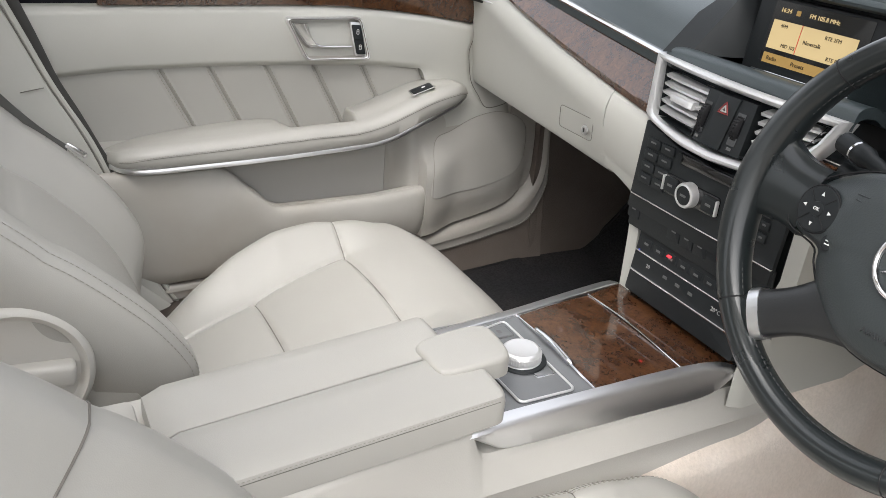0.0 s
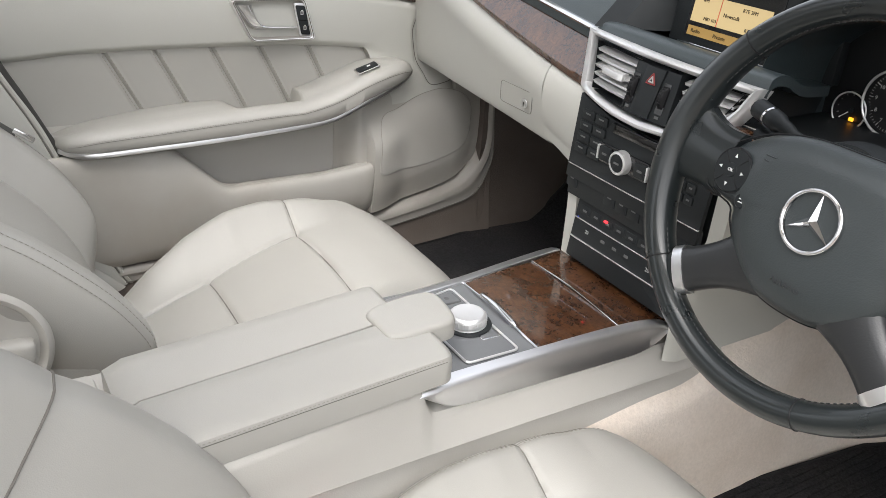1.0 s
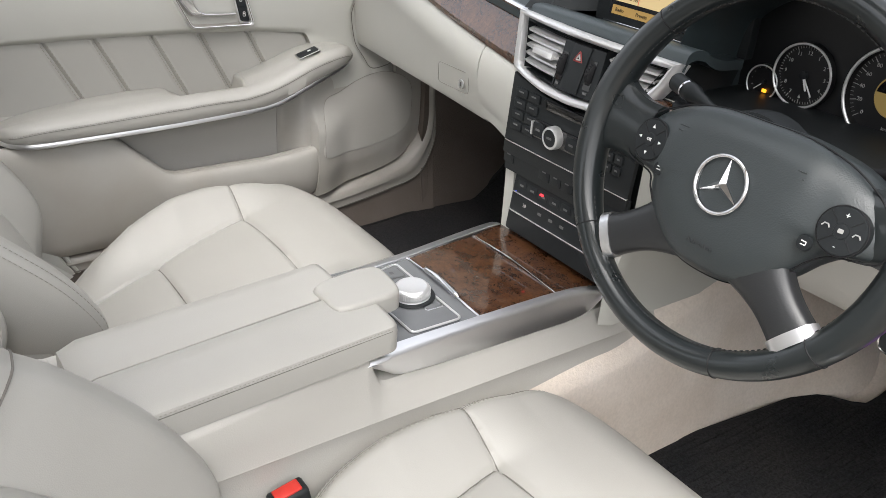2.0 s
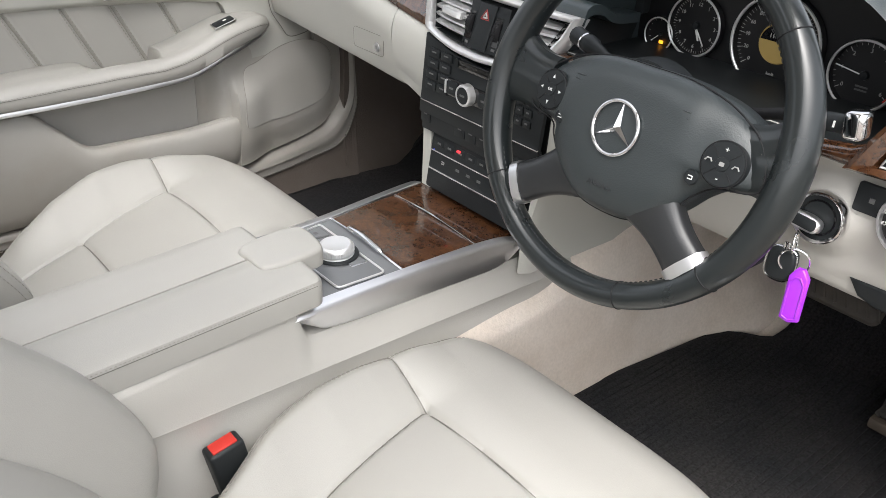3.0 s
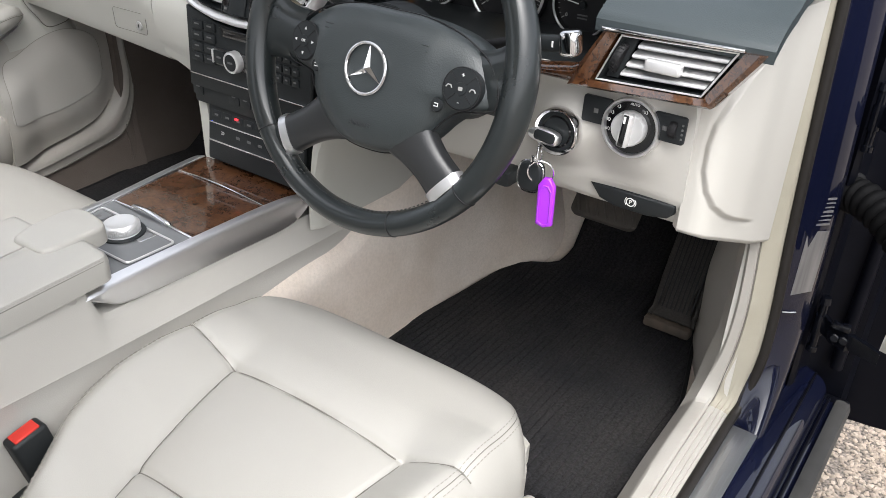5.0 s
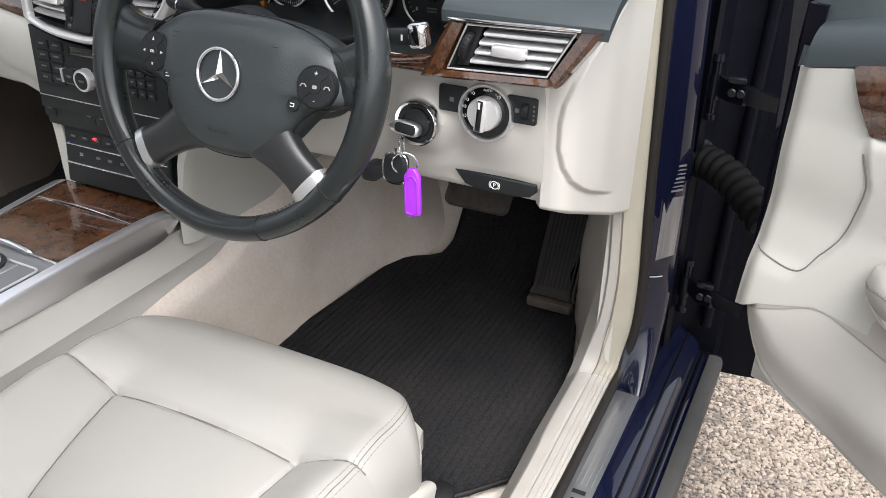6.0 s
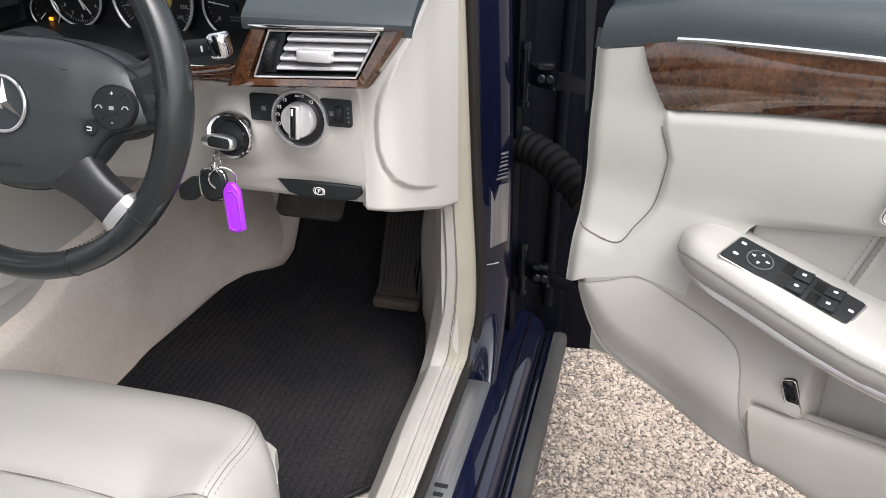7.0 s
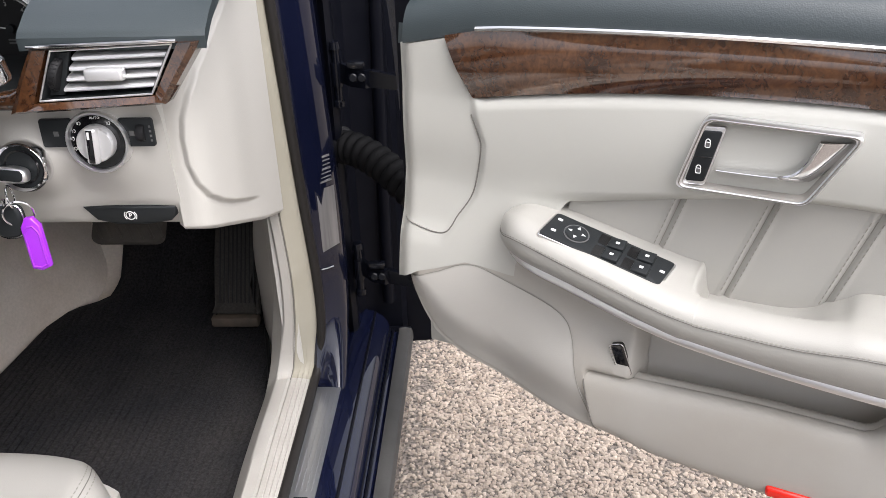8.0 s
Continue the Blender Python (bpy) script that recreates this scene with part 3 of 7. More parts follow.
CREASES = (
    ([(-0.30, -0.072), (-0.13, -0.079), (0.0, -0.075), (0.137, -0.079), (0.30, -0.072)], 0.0050, 0.007),
    (_left, 0.0050, 0.008),
    ([(-x + 0.006, y) for x, y in _left], 0.0050, 0.008),
    ([(-0.106, -0.250), (0.0, -0.249), (0.111, -0.250)], 0.0045, 0.005),
)


DIP, PUFF, FULL = [0.0], [1.0], [0.034, 0.045, 1.0, 0.050, 0.042]


def cushion_top(a, y, front):
    """Height of the cushion over the plan: a from -1 to 1 across, y along; DIP sinks its rear, PUFF fills its sides."""
    x = a * 0.238
    z = 0.508 - 0.34 * np.clip(-y - 0.02, 0, 1) ** 1.8 - DIP[0] * np.clip(-y - 0.08, 0, 1)
    side = np.abs(a)
    rise = np.interp(y, (-0.47, -0.40, -0.335, -0.27, -0.19, -0.12, -0.06, 0.0, 0.06), (-0.07, -0.005, 0.025, 0.043, 0.050, 0.042, 0.024, 0.007, 0.0))
    z = z + PUFF[0] * rise * ss(0.48, 0.86, side) + 0.010 * ss(-0.12, -0.02, y)
    for line, depth, puff in CREASES:
        d = near(x, y, line)
        calm = 1 - 0.85 * ss(0.70, 1.0, side)
        z = z - calm * (depth * np.exp(-((d / 0.0032) ** 2)) + puff * np.exp(-d / 0.022))
    # soft creases fanning from the front corners
    z = z + 0.0012 * np.sin(55 * x + 20 * y) * np.exp(-(((np.abs(x) - 0.14) / 0.05) ** 2 + ((y + 0.05) / 0.06) ** 2))
    es, ef = (1 - side) * 0.238, front - y
    q = (np.clip(1 - es / FULL[3], 0, 1) ** 2.2 + np.clip(1 - ef / 0.085, 0, 1) ** 2.2) ** (1 / 2.2)
    return z - 0.075 * (1 - np.sqrt(np.clip(1 - np.clip(q, 0, 1) ** 2, 0, 1)))


def taper(y):
    """How far the cushion narrows towards the backrest."""
    return (FULL[2] + (1 - FULL[2]) * ss(-0.22, -0.34, y)) * np.interp(y, (-0.47, -0.38, -0.34, -0.295, -0.26, -0.22, -0.17, -0.10, 0.0), (0.075, 0.064, 0.054, 0.041, 0.028, 0.015, 0.004, -0.003, -0.001))


def waist(a):
    """How far the front corners draw in; the outer corner draws in more."""
    return np.where(a < 0, FULL[0], max(FULL[0], 0.031))


def cushion_plan(a, b):
    front = 0.118 - FULL[1] * np.abs(a) ** 4.5
    y = -0.47 + (front + 0.47) * b
    w = 0.238 + 0.004 * np.sin(3.1 * b) - waist(a) * ss(0.82, 1.0, b) ** 2 - taper(y)
    return SX + a * w, y, front


def build_seat(dip, puff, full):
    DIP[0], PUFF[0], FULL[:] = dip, puff, full
    seat = thing("front_seat", (SX, -0.2, 0.28), "cream leather car seat with stitched side bolsters", "car seat", group="front seats")
    u = np.linspace(-1, 1, 181)
    a = 0.55 * u + 0.45 * np.sin(np.pi / 2 * u)
    v = np.linspace(0, 1, 161)
    b = 0.6 * v + 0.4 * np.sin(np.pi / 2 * v)
    A, B = np.meshgrid(a, b, indexing="ij")
    X, Y, F = cushion_plan(A, B)
    Z = cushion_top(A, Y, F)
    P = np.stack([X, Y, Z], 2)
    nu, nv = A.shape
    edge = [(i, 0) for i in range(nu)] + [(nu - 1, j) for j in range(1, nv)] + [(i, nv - 1) for i in range(nu - 2, -1, -1)] + [(0, j) for j in range(nv - 2, 0, -1)]
    verts = list(P.reshape(-1, 3))
    faces = [(i * nv + j, i * nv + j + 1, (i + 1) * nv + j + 1, (i + 1) * nv + j) for i in range(nu - 1) for j in range(nv - 1)]
    last = [i * nv + j for i, j in edge]
    for inset, z in ((0.0, 0.415), (0.004, 0.40), (0.010, 0.37), (0.03, 0.34)):
        cur = []
        for i, j in edge:
            x, y, _ = P[i, j]
            cur.append(len(verts))
            verts.append(((x - SX) * (1 - inset / 0.238) + SX, y - inset * (1 if y > 0 else 0), min(z, P[i, j][2] - 0.004)))
        m = len(edge)
        faces += [(last[k], last[(k + 1) % m], cur[(k + 1) % m], cur[k]) for k in range(m)]
        last = cur
    faces.append(tuple(last))
    cush = part("cushion", from_arrays(verts, faces), LEATHER, seat, angle=85)
    # dark thread line in each crease
    for line, *_ in CREASES:
        pts = spl(line, 60)
        pts = pts[np.abs(pts[:, 0]) < 0.232]
        yy = pts[:, 1]
        aa = pts[:, 0] / 0.238
        ff = 0.118 - FULL[1] * np.abs(aa) ** 4.5
        zz = cushion_top(aa, yy, ff)
        bq = np.clip((yy + 0.47) / (ff + 0.47), 0, 1)
        wq = 0.238 + 0.004 * np.sin(3.1 * bq) - waist(aa) * ss(0.82, 1.0, bq) ** 2 - taper(yy)
        part("seam", tube(np.stack([SX + aa * wq, yy, zz + 0.0012], 1), 0.0009, 6), SEAM, cush)
    # top stitching along both cushion edges
    for s in (-1, 1):
        for off in (0.865, 0.905):
            bb = np.linspace(0.20, 0.985, 160)
            x, y, f = cushion_plan(np.full(160, s * off), bb)
            z = cushion_top(np.full(160, s * off), y, f)
            part("stitching", stitches(np.stack([x, y, z + 0.0004], 1), (0.5 * s, 0.0, 0.85)), STITCH, cush)
    for s in (-1, 1):
        bb = np.linspace(0.10, 0.985, 120)
        x, y, f = cushion_plan(np.full(120, s * 0.885), bb)
        part("side_seam", tube(np.stack([x, y, cushion_top(np.full(120, s * 0.885), y, f) - 0.0001], 1), 0.0006, 5), SEAM, cush)
    # base frame
    part("seat_base", box((SX, -0.18, 0.315), (0.40, 0.46, 0.07), 0.015), GREIGE, seat)
    for s in (-1, 1):
        part("seat_rail", box((SX + s * 0.17, -0.14, 0.287), (0.035, 0.56, 0.022), 0.004), BLACK, seat)
    # backrest
    line = spl([(-0.385, 0.44), (-0.405, 0.54), (-0.445, 0.62), (-0.505, 0.69), (-0.585, 0.765), (-0.68, 0.85), (-0.77, 0.94), (-0.84, 1.03)], 70)
    tang = np.gradient(line, axis=0)
    tang /= np.linalg.norm(tang, axis=1)[:, None]
    nrm = np.stack([tang[:, 1], -tang[:, 0]], 1)
    rings = []
    fa = np.linspace(-1, 1, 61)
    fa = 0.5 * fa + 0.5 * np.sin(np.pi / 2 * fa)
    for i, ((y, z), (ny, nz)) in enumerate(zip(line, nrm)):
        t = i / 69
        w = 0.225 + 0.03 * math.sin(math.pi * min(1, t * 1.1)) - 0.04 * ss(0.8, 1.0, t)
        side = np.abs(fa)
        h = FULL[4] * ss(0.50, 0.78, side) * ss(0.0, 0.2, t) * (1 - 0.6 * ss(0.75, 1, t)) - 0.03
        d1 = np.abs(side - 0.53) * w
        h = h - 0.005 * np.exp(-((d1 / 0.003) ** 2)) - 0.006 * np.exp(-d1 / 0.02)
        for tc in (0.52,):
            d2 = abs(t - tc) * 0.78 + np.abs(fa) * 0.012
            h = h - (0.005 * np.exp(-((d2 / 0.004) ** 2)) + 0.006 * np.exp(-d2 / 0.02))
        q = np.clip(1 - (1 - side) * w / 0.035, 0, 1)
        h = h - 0.05 * (1 - np.sqrt(1 - q**2 * 0.999))
        front = np.stack([SX + fa * w, y + ny * h, z + nz * h], 1)
        ba = np.linspace(1, -1, 15)
        hb = -0.125 + 0.035 * np.abs(ba) ** 4
        back = np.stack([SX + ba * w * 0.97, y + ny * hb, z + nz * hb], 1)
        rings.append(np.vstack([front, back]))
    bk = part("backrest", loft(rings), LEATHER, seat, angle=60)
    for s in (-1, 1):
        col = 60 if s > 0 else 0
        # cross seam over the firmer bolster
        cross = [rings[36][j] * (1 - f) + rings[38][j] * f for j, f in ((col - s * k, (k - 2) / 24) for k in range(2, 23))]
        if full[4] > 0.05:
            part("seam", tube(np.array(cross) + np.array([0, 0.0004, 0.0004]), 0.0012, 6), SEAM, bk)
        for k in (3, 5) if full[4] < 0.05 else ():
            row = np.array([r[col - s * k] for r in rings])[4:66]
            part("stitching", stitches(row + np.array([0.0006 * s, 0.0006, 0.0006]), (0.55 * s, 0.5, 0.6)), STITCH, bk)
    # round recliner cover with its lever, on each flank
    for s in (-1, 1):
        m = axes((SX + s * 0.250, -0.600, 0.618), (0, 1, 0), (s, 0, 0)) @ Matrix.Diagonal((1.06, 1.06, 1.0, 1))
        rc = part("recliner_cover", lathe([(0.0, 0.001), (0.050, 0.001), (0.0625, 0.002), (0.0660, 0.0075), (0.0700, 0.0095), (0.0740, 0.0075), (0.0765, 0.003), (0.077, -0.02)], m, 56), PLASTIC, seat, "round cream recliner cover")
        part("lever", box((SX + s * 0.256, -0.600, 0.618), (0.024, 0.122, 0.027), 0.006, 3, Matrix.Rotation(radians(-4), 4, "X")), PLASTIC, rc)
    for s in (-1, 1):
        part("side_panel", loft([ring_pts([(SX + s * xx, -0.44, 0.44), (SX + s * xx, -0.54, 0.42), (SX + s * xx, -0.64, 0.46), (SX + s * xx, -0.70, 0.60), (SX + s * xx, -0.62, 0.72), (SX + s * xx, -0.49, 0.58)], 40) for xx in (0.20, 0.238, 0.243)]), LEATHER, seat)
    return seat


driver_seat = build_seat(0.0, 0.80, (0.019, 0.031, 0.5, 0.044, 0.055))
passenger_seat = build_seat(0.10, 1.0, (0.034, 0.045, 1.0, 0.050, 0.042))
passenger_seat.matrix_world = pose(SX - 0.752, -0.2, 0.28)
tagged(passenger_seat, "cream leather passenger car seat, reclined, beside the console armrest")
tagged(driver_seat, "cream leather driver's car seat, reclined, in front of the steering wheel")
# seat height lever and bolster trim beside the driver's cushion
lev = thing("seat_lever", (0.60, 0.05, 0.36), "cream plastic seat adjuster at the cushion's side", "seat adjuster")
part("arm", box((0.606, 0.012, 0.400), (0.020, 0.075, 0.040), 0.008, 3, Matrix.Rotation(radians(-25), 4, "X")), PLASTIC, lev)
part("pivot", lathe([(0, 0.012), (0.016, 0.012), (0.018, 0.008), (0.018, 0)], axes((0.600, -0.030, 0.420), (0, 1, 0), (1, 0, 0)), 24), BLACK, lev)
# buckle
bk = thing("seat_belt_buckle", (0.165, -0.30, 0.36), "black seat belt buckle with red release button", "seat belt buckle")
bt = Matrix.Rotation(radians(12), 4, "X")
part("housing", box((0.1665, -0.305, 0.470), (0.025, 0.043, 0.094), 0.005, 3, bt), BLACK, bk)
part("release_button", box((0.1665, -0.3145, 0.5155), (0.017, 0.030, 0.0045), 0.0015, 2, bt), RED, bk, "red release button")
part("stalk", box((0.166, -0.325, 0.40), (0.018, 0.028, 0.08), 0.006, 2, bt), BLACK, bk)
# belt on the far pillar
belt = thing("seat_belt", (-0.66, -0.55, 0.62), "dark grey seat belt with chrome tongue by the passenger seat", "seat belt")
w = spl([(-0.685, -0.72, 1.02), (-0.62, -0.615, 0.840), (-0.60, -0.574, 0.791), (-0.60, -0.546, 0.757), (-0.60, -0.517, 0.727), (-0.60, -0.494, 0.707)], 30)
part("webbing", sheet([[p, p + np.array([-0.004, -0.004, -0.016])] for p in w], (0.002, 0, 0)), surface("belt_webbing", (0.10, 0.10, 0.095), 0.8, grain=500, bump=0.3), belt)
part("tongue", box((-0.600, -0.484, 0.699), (0.006, 0.034, 0.009), 0.002, 2, Matrix.Rotation(radians(-38), 4, "X")), CHROME, belt)
part("anchor_boot", loft([ring_pts([(-0.672 + dx, -0.385 + dy, 0.37 + k * 0.045) for dx, dy in ((0.02, 0), (0, 0.035), (-0.02, 0), (0, -0.035))], 16) * np.array([1, 1, 1]) + np.array([0, -0.045 * k, 0]) for k in range(5)]), VINYL, belt)

# ---- centre console ----
con = thing("centre_console", (0.03, 0, 0.28), "cream centre console with armrest, aluminium rails and wood covers", "centre console")
rings = []
for y, xl, xr, zt in spl([(-0.62, -0.050, 0.160, 0.622), (-0.48, -0.052, 0.1585, 0.6225), (-0.28, -0.066, 0.1405, 0.6220), (-0.225, -0.071, 0.1358, 0.6220), (-0.196, -0.073, 0.1340, 0.6210), (-0.186, -0.074, 0.1336, 0.6150), (-0.176, -0.075, 0.1332, 0.598), (-0.166, -0.076, 0.1328, 0.587), (-0.145, -0.078, 0.1320, 0.584), (-0.08, -0.085, 0.1300, 0.584), (0.0, -0.095, 0.1300, 0.583), (0.10, -0.112, 0.1305, 0.583), (0.20, -0.122, 0.131, 0.583), (0.30, -0.130, 0.131, 0.583)], 120):
    xt, zt = xr - 0.0185 * ss(-0.40, -0.165, y), zt - 0.0145 * ss(-0.192, -0.168, y)
    xk = xr + 0.004 - 0.0095 * ss(-0.40, -0.165, y)
    zk = 0.542 + 0.9 * (xk - 0.145)
    rings.append([(xl - 0.035, y, 0.24), (xl - 0.012, y, 0.42), (xl, y, zt - 0.02), (xl + 0.012, y, zt), (xt - 0.012, y, zt), (xt - 0.004, y, zt - 0.001), (xt, y, zt - 0.006), (xt + 0.0015, y, zt - 0.010), (xt + 0.45 * (xk - xt), y, 0.55 * zk + 0.45 * (zt - 0.010)), (xk - 0.0008, y, zk + 0.0025), (xk, y, zk), (xk - 0.0012, y, zk - 0.0025), (xk + 0.0015, y, zk - 0.025), (xr + 0.008, y, 0.47), (xr + 0.022, y, 0.38), (xr + 0.034, y, 0.26)])
part("body", loft(rings), PLASTIC, con)
# armrest: two lids split lengthwise, and a front flap
def lid(name, rows, ztop, zbot, rl=0.008, rr_=0.008):
    out = []
    for y, x0, x1, dz in rows:
        c, hw = (x0 + x1) / 2, (x1 - x0) / 2
        zt = ztop + dz
        sec = [(-1, zbot), (-1, zt - rl), (-1 + 0.3 * rl / hw, zt - 0.35 * rl), (-1 + rl / hw, zt), (-0.4, zt + 0.001), (0.4, zt + 0.001), (1 - rr_ / hw, zt), (1 - 0.3 * rr_ / hw, zt - 0.35 * rr_), (1, zt - rr_), (1, zbot)]
        out.append([(c + s * hw, y, z) for s, z in sec])
    return part(name, loft(out), LEATHER, con, "cream leather armrest lid", angle=32)


def tapered(x0a, x0b, x1a, x1b, y0, y1, front_cut=0.0):
    rows = []
    for t in np.r_[np.linspace(0, 0.94, 16), np.linspace(0.95, 1.0, 10)]:
        y = y0 + (y1 - y0) * t
        dz = -0.008 * max(0, 1 - t * 14 * 1.2) ** 2 - 0.006 * max(0, 1 - (y1 - y) / 0.010) ** 2
        cut = front_cut * (1 - math.sqrt(max(0.0, 1 - max(0.0, 1 - (y1 - y) / 0.016) ** 2)))
        xl, xr_ = x0a + (x0b - x0a) * t, x1a + (x1b - x1a) * t
        rows.append((y, xl + max(0, -cut), xr_ - max(0, cut), dz))
    return rows


lid("armrest_lid", tapered(-0.012, -0.052, 0.0722, 0.0327, -0.49, -0.168), 0.6565, 0.615, 0.009, 0.0022)
ra = lid("armrest_lid", tapered(0.0735, 0.034, 0.157, 0.128, -0.49, -0.152, 0.014), 0.657, 0.622, 0.0022, 0.009)
lid_line = [(0.157 + (0.128 - 0.157) * t + 0.0003, -0.487 + 0.322 * t, 0.6494) for t in np.linspace(0, 1, 30)]
part("lid_seam", tube(lid_line, 0.00045, 5), SEAM, ra)
part("stitching", stitches(np.array(lid_line) + np.array([-0.0010, 0, 0.0024]), (1, 0, 0.3), 0.003, 0.0018, 0.0004), STITCH, ra)
fm = axes((0.044, -0.161, 0.640), (1, 0, 0), (0, -0.04, 1)) @ Matrix.Diagonal((0.94, 1.0, 1.0, 1))
part("release_flap", slab(ring_pts([(-0.030, -0.045), (0.0, -0.047), (0.034, -0.042), (0.038, 0.0), (0.034, 0.036), (0.0, 0.046), (-0.036, 0.042), (-0.042, 0.0)], 40), fm, 0.024, 0.006, 4), LEATHER, con, "cream leather armrest flap")
part("armrest_base", box((0.050, -0.345, 0.612), (0.140, 0.29, 0.016), 0.004), GREIGE, con)
part("rear_bin", box((0.045, -0.545, 0.605), (0.16, 0.10, 0.05), 0.008), PLASTIC, con)
# top plate under the controller
SLATE = surface("slate_plastic", (0.145, 0.15, 0.155), 0.42, second=(0.125, 0.13, 0.135), patch=12, grain=700, bump=0.1)
part("top_plate", box((0.008, 0.0, 0.5955), (0.200, 0.36, 0.020), 0.004), SLATE, con, "slate grey console plate")


# aluminium rails: flat bright top, sloping side, rounded nose
def rail(rows, s):
    rings = []
    for y, xi, xo, xs, zt, zb in rows:
        rings.append([(xi, y, zt - 0.012), (xi, y, zt - 0.001), (xi + s * 0.0012, y, zt), (xo - s * 0.004, y, zt - 0.002), (xo, y, zt - 0.0045), (xo + s * 0.0016, y, zt - 0.0075), ((xo + xs) / 2 - s * 0.0008, y, (zt + zb) / 2 - 0.002), (xs, y, zb + 0.003), (xs - s * 0.001, y, zb + 0.0006), (xs - s * 0.004, y, zb), (xi + s * 0.004, y, zb)])
    return part("rail", loft(rings), SATIN, con, "satin aluminium side rail", angle=35)


rail(spl([(-0.190, 0.108, 0.1165, 0.1170, 0.6095, 0.6025), (-0.180, 0.103, 0.1165, 0.1175, 0.610, 0.5960), (-0.166, 0.0985, 0.1160, 0.1182, 0.610, 0.5875), (-0.145, 0.0980, 0.1145, 0.1182, 0.610, 0.5765), (-0.10, 0.0970, 0.1125, 0.1170, 0.610, 0.5720), (0.0, 0.0965, 0.1100, 0.1150, 0.610, 0.5680), (0.08, 0.0965, 0.1100, 0.1155, 0.610, 0.5670), (0.130, 0.099, 0.1125, 0.1170, 0.610, 0.5680), (0.158, 0.102, 0.1160, 0.1190, 0.609, 0.5745), (0.176, 0.107, 0.1185, 0.1205, 0.607, 0.586), (0.186, 0.113, 0.1190, 0.1205, 0.604, 0.596)], 70), 1)
rail(spl([(-0.165, -0.064, -0.080, -0.084, 0.608, 0.585), (-0.10, -0.071, -0.089, -0.096, 0.609, 0.580), (0.0, -0.082, -0.101, -0.107, 0.609, 0.576), (0.10, -0.098, -0.117, -0.122, 0.609, 0.575), (0.165, -0.108, -0.127, -0.131, 0.608, 0.580), (0.182, -0.112, -0.126, -0.128, 0.606, 0.590)], 40), -1)


# controller panel in its bright frame, knob and two keys
def rounded_poly(poly, rad, n=6):
    p = [np.array(q, float) for q in poly]
    out = []
    for i, c in enumerate(p):
        u, v = p[i - 1] - c, p[(i + 1) % len(p)] - c
        a, b = c + u / np.linalg.norm(u) * rad, c + v / np.linalg.norm(v) * rad
        for t in np.linspace(0, 1, n):
            out.append((1 - t) ** 2 * a + 2 * t * (1 - t) * c + t * t * b)
    return np.array(out)


cm = Matrix.Translation((0, 0, 0.6055))
outl = rounded_poly([(-0.071, -0.036), (-0.060, -0.082), (0.004, -0.113), (0.091, -0.112), (0.091, -0.0375)], 0.008)
mid_ = outl.mean(0)
inl = mid_ + (outl - mid_) * np.array([0.958, 0.92])
pad = part("controller_panel", slab(outl, cm, 0.0028, 0.0008), SLATE, con, "slate grey controller panel")
edge_line = (outl * 0.7 + inl * 0.3)
part("panel_border", tube([(x, y, 0.6086) for x, y in edge_line], 0.0016, 8, loop=True), SILVER, pad, "chrome panel border")
km = axes((0.0175, -0.0665, 0.6105), (1, 0, 0), (0, -0.06, 1)) @ Matrix.Diagonal((1.0, 1.0, 0.60, 1))
kn = part("controller_knob", lathe([(0.025, 0.0), (0.0245, 0.004), (0.0225, 0.005), (0.0235, 0.006), (0.0240, 0.009), (0.0237, 0.021), (0.0215, 0.026), (0.0195, 0.0275), (0.0185, 0.0270), (0.0, 0.0282)], km, 48), SILVER, con, "ridged silver rotary knob")
for k in range(48):
    a = 2 * math.pi * k / 48
    part("knurl", box((0, 0, 0), (0.0008, 0.0012, 0.011), 0, m=km @ Matrix.Translation((0.0240 * math.cos(a), 0.0240 * math.sin(a), 0.015))), SILVER, kn, smooth=False)
part("knob_collar", lathe([(0.031, 0.0), (0.030, 0.003), (0.024, 0.0035), (0.024, 0.001)], km, 40), BLACK, con)
for u, v, w_, h_ in ((-0.0465, -0.0585, 0.022, 0.030), (0.043, -0.0545, 0.024, 0.024)):
    rim_ = part("button_edge", slab(rrect(w_ + 0.003, h_ + 0.003, 0.003), cm @ pose(u, v, 0.0024), 0.0016, 0.0006), CHROME if u > 0 else GREYMARK, con)
    b = part("button", slab(rrect(w_, h_, 0.0025), cm @ pose(u, v - 0.0008, 0.0024), 0.0026, 0.001), SLATE, con)
    part("mark", slab(rrect(0.007, 0.006, 0.0018), cm @ pose(u, v, 0.0048), 0.0004), GREYMARK, b, smooth=False)
# burl covers
def cover(pts, z0, dome, name, label):
    (ax, ay), (bx, by), (cx_, cy_), (dx, dy) = pts
    P = []
    for i in range(22):
        u = i / 21
        row = []
        for j in range(16):
            v = j / 15
            x = (1 - v) * ((1 - u) * ax + u * bx) + v * ((1 - u) * dx + u * cx_)
            y = (1 - v) * ((1 - u) * ay + u * by) + v * ((1 - u) * dy + u * cy_)
            row.append((x, y, z0 + dome * math.sin(math.pi * u) ** 0.6 * 0.6 + dome * 0.4 * math.sin(math.pi * v)))
        P.append(row)
    return part(name, sheet(P, (0, 0, -0.008)), WOOD, con, label)


cover([(-0.079, -0.0095), (0.096, -0.0125), (0.0985, 0.1125), (-0.096, 0.1155)], 0.6055, 0.005, "wood_cover", "glossy dark burl wood cover")
cover([(-0.096, 0.1185), (0.099, 0.1155), (0.112, 0.186), (-0.110, 0.186)], 0.6055, 0.004, "wood_cover", "glossy dark burl wood cover")
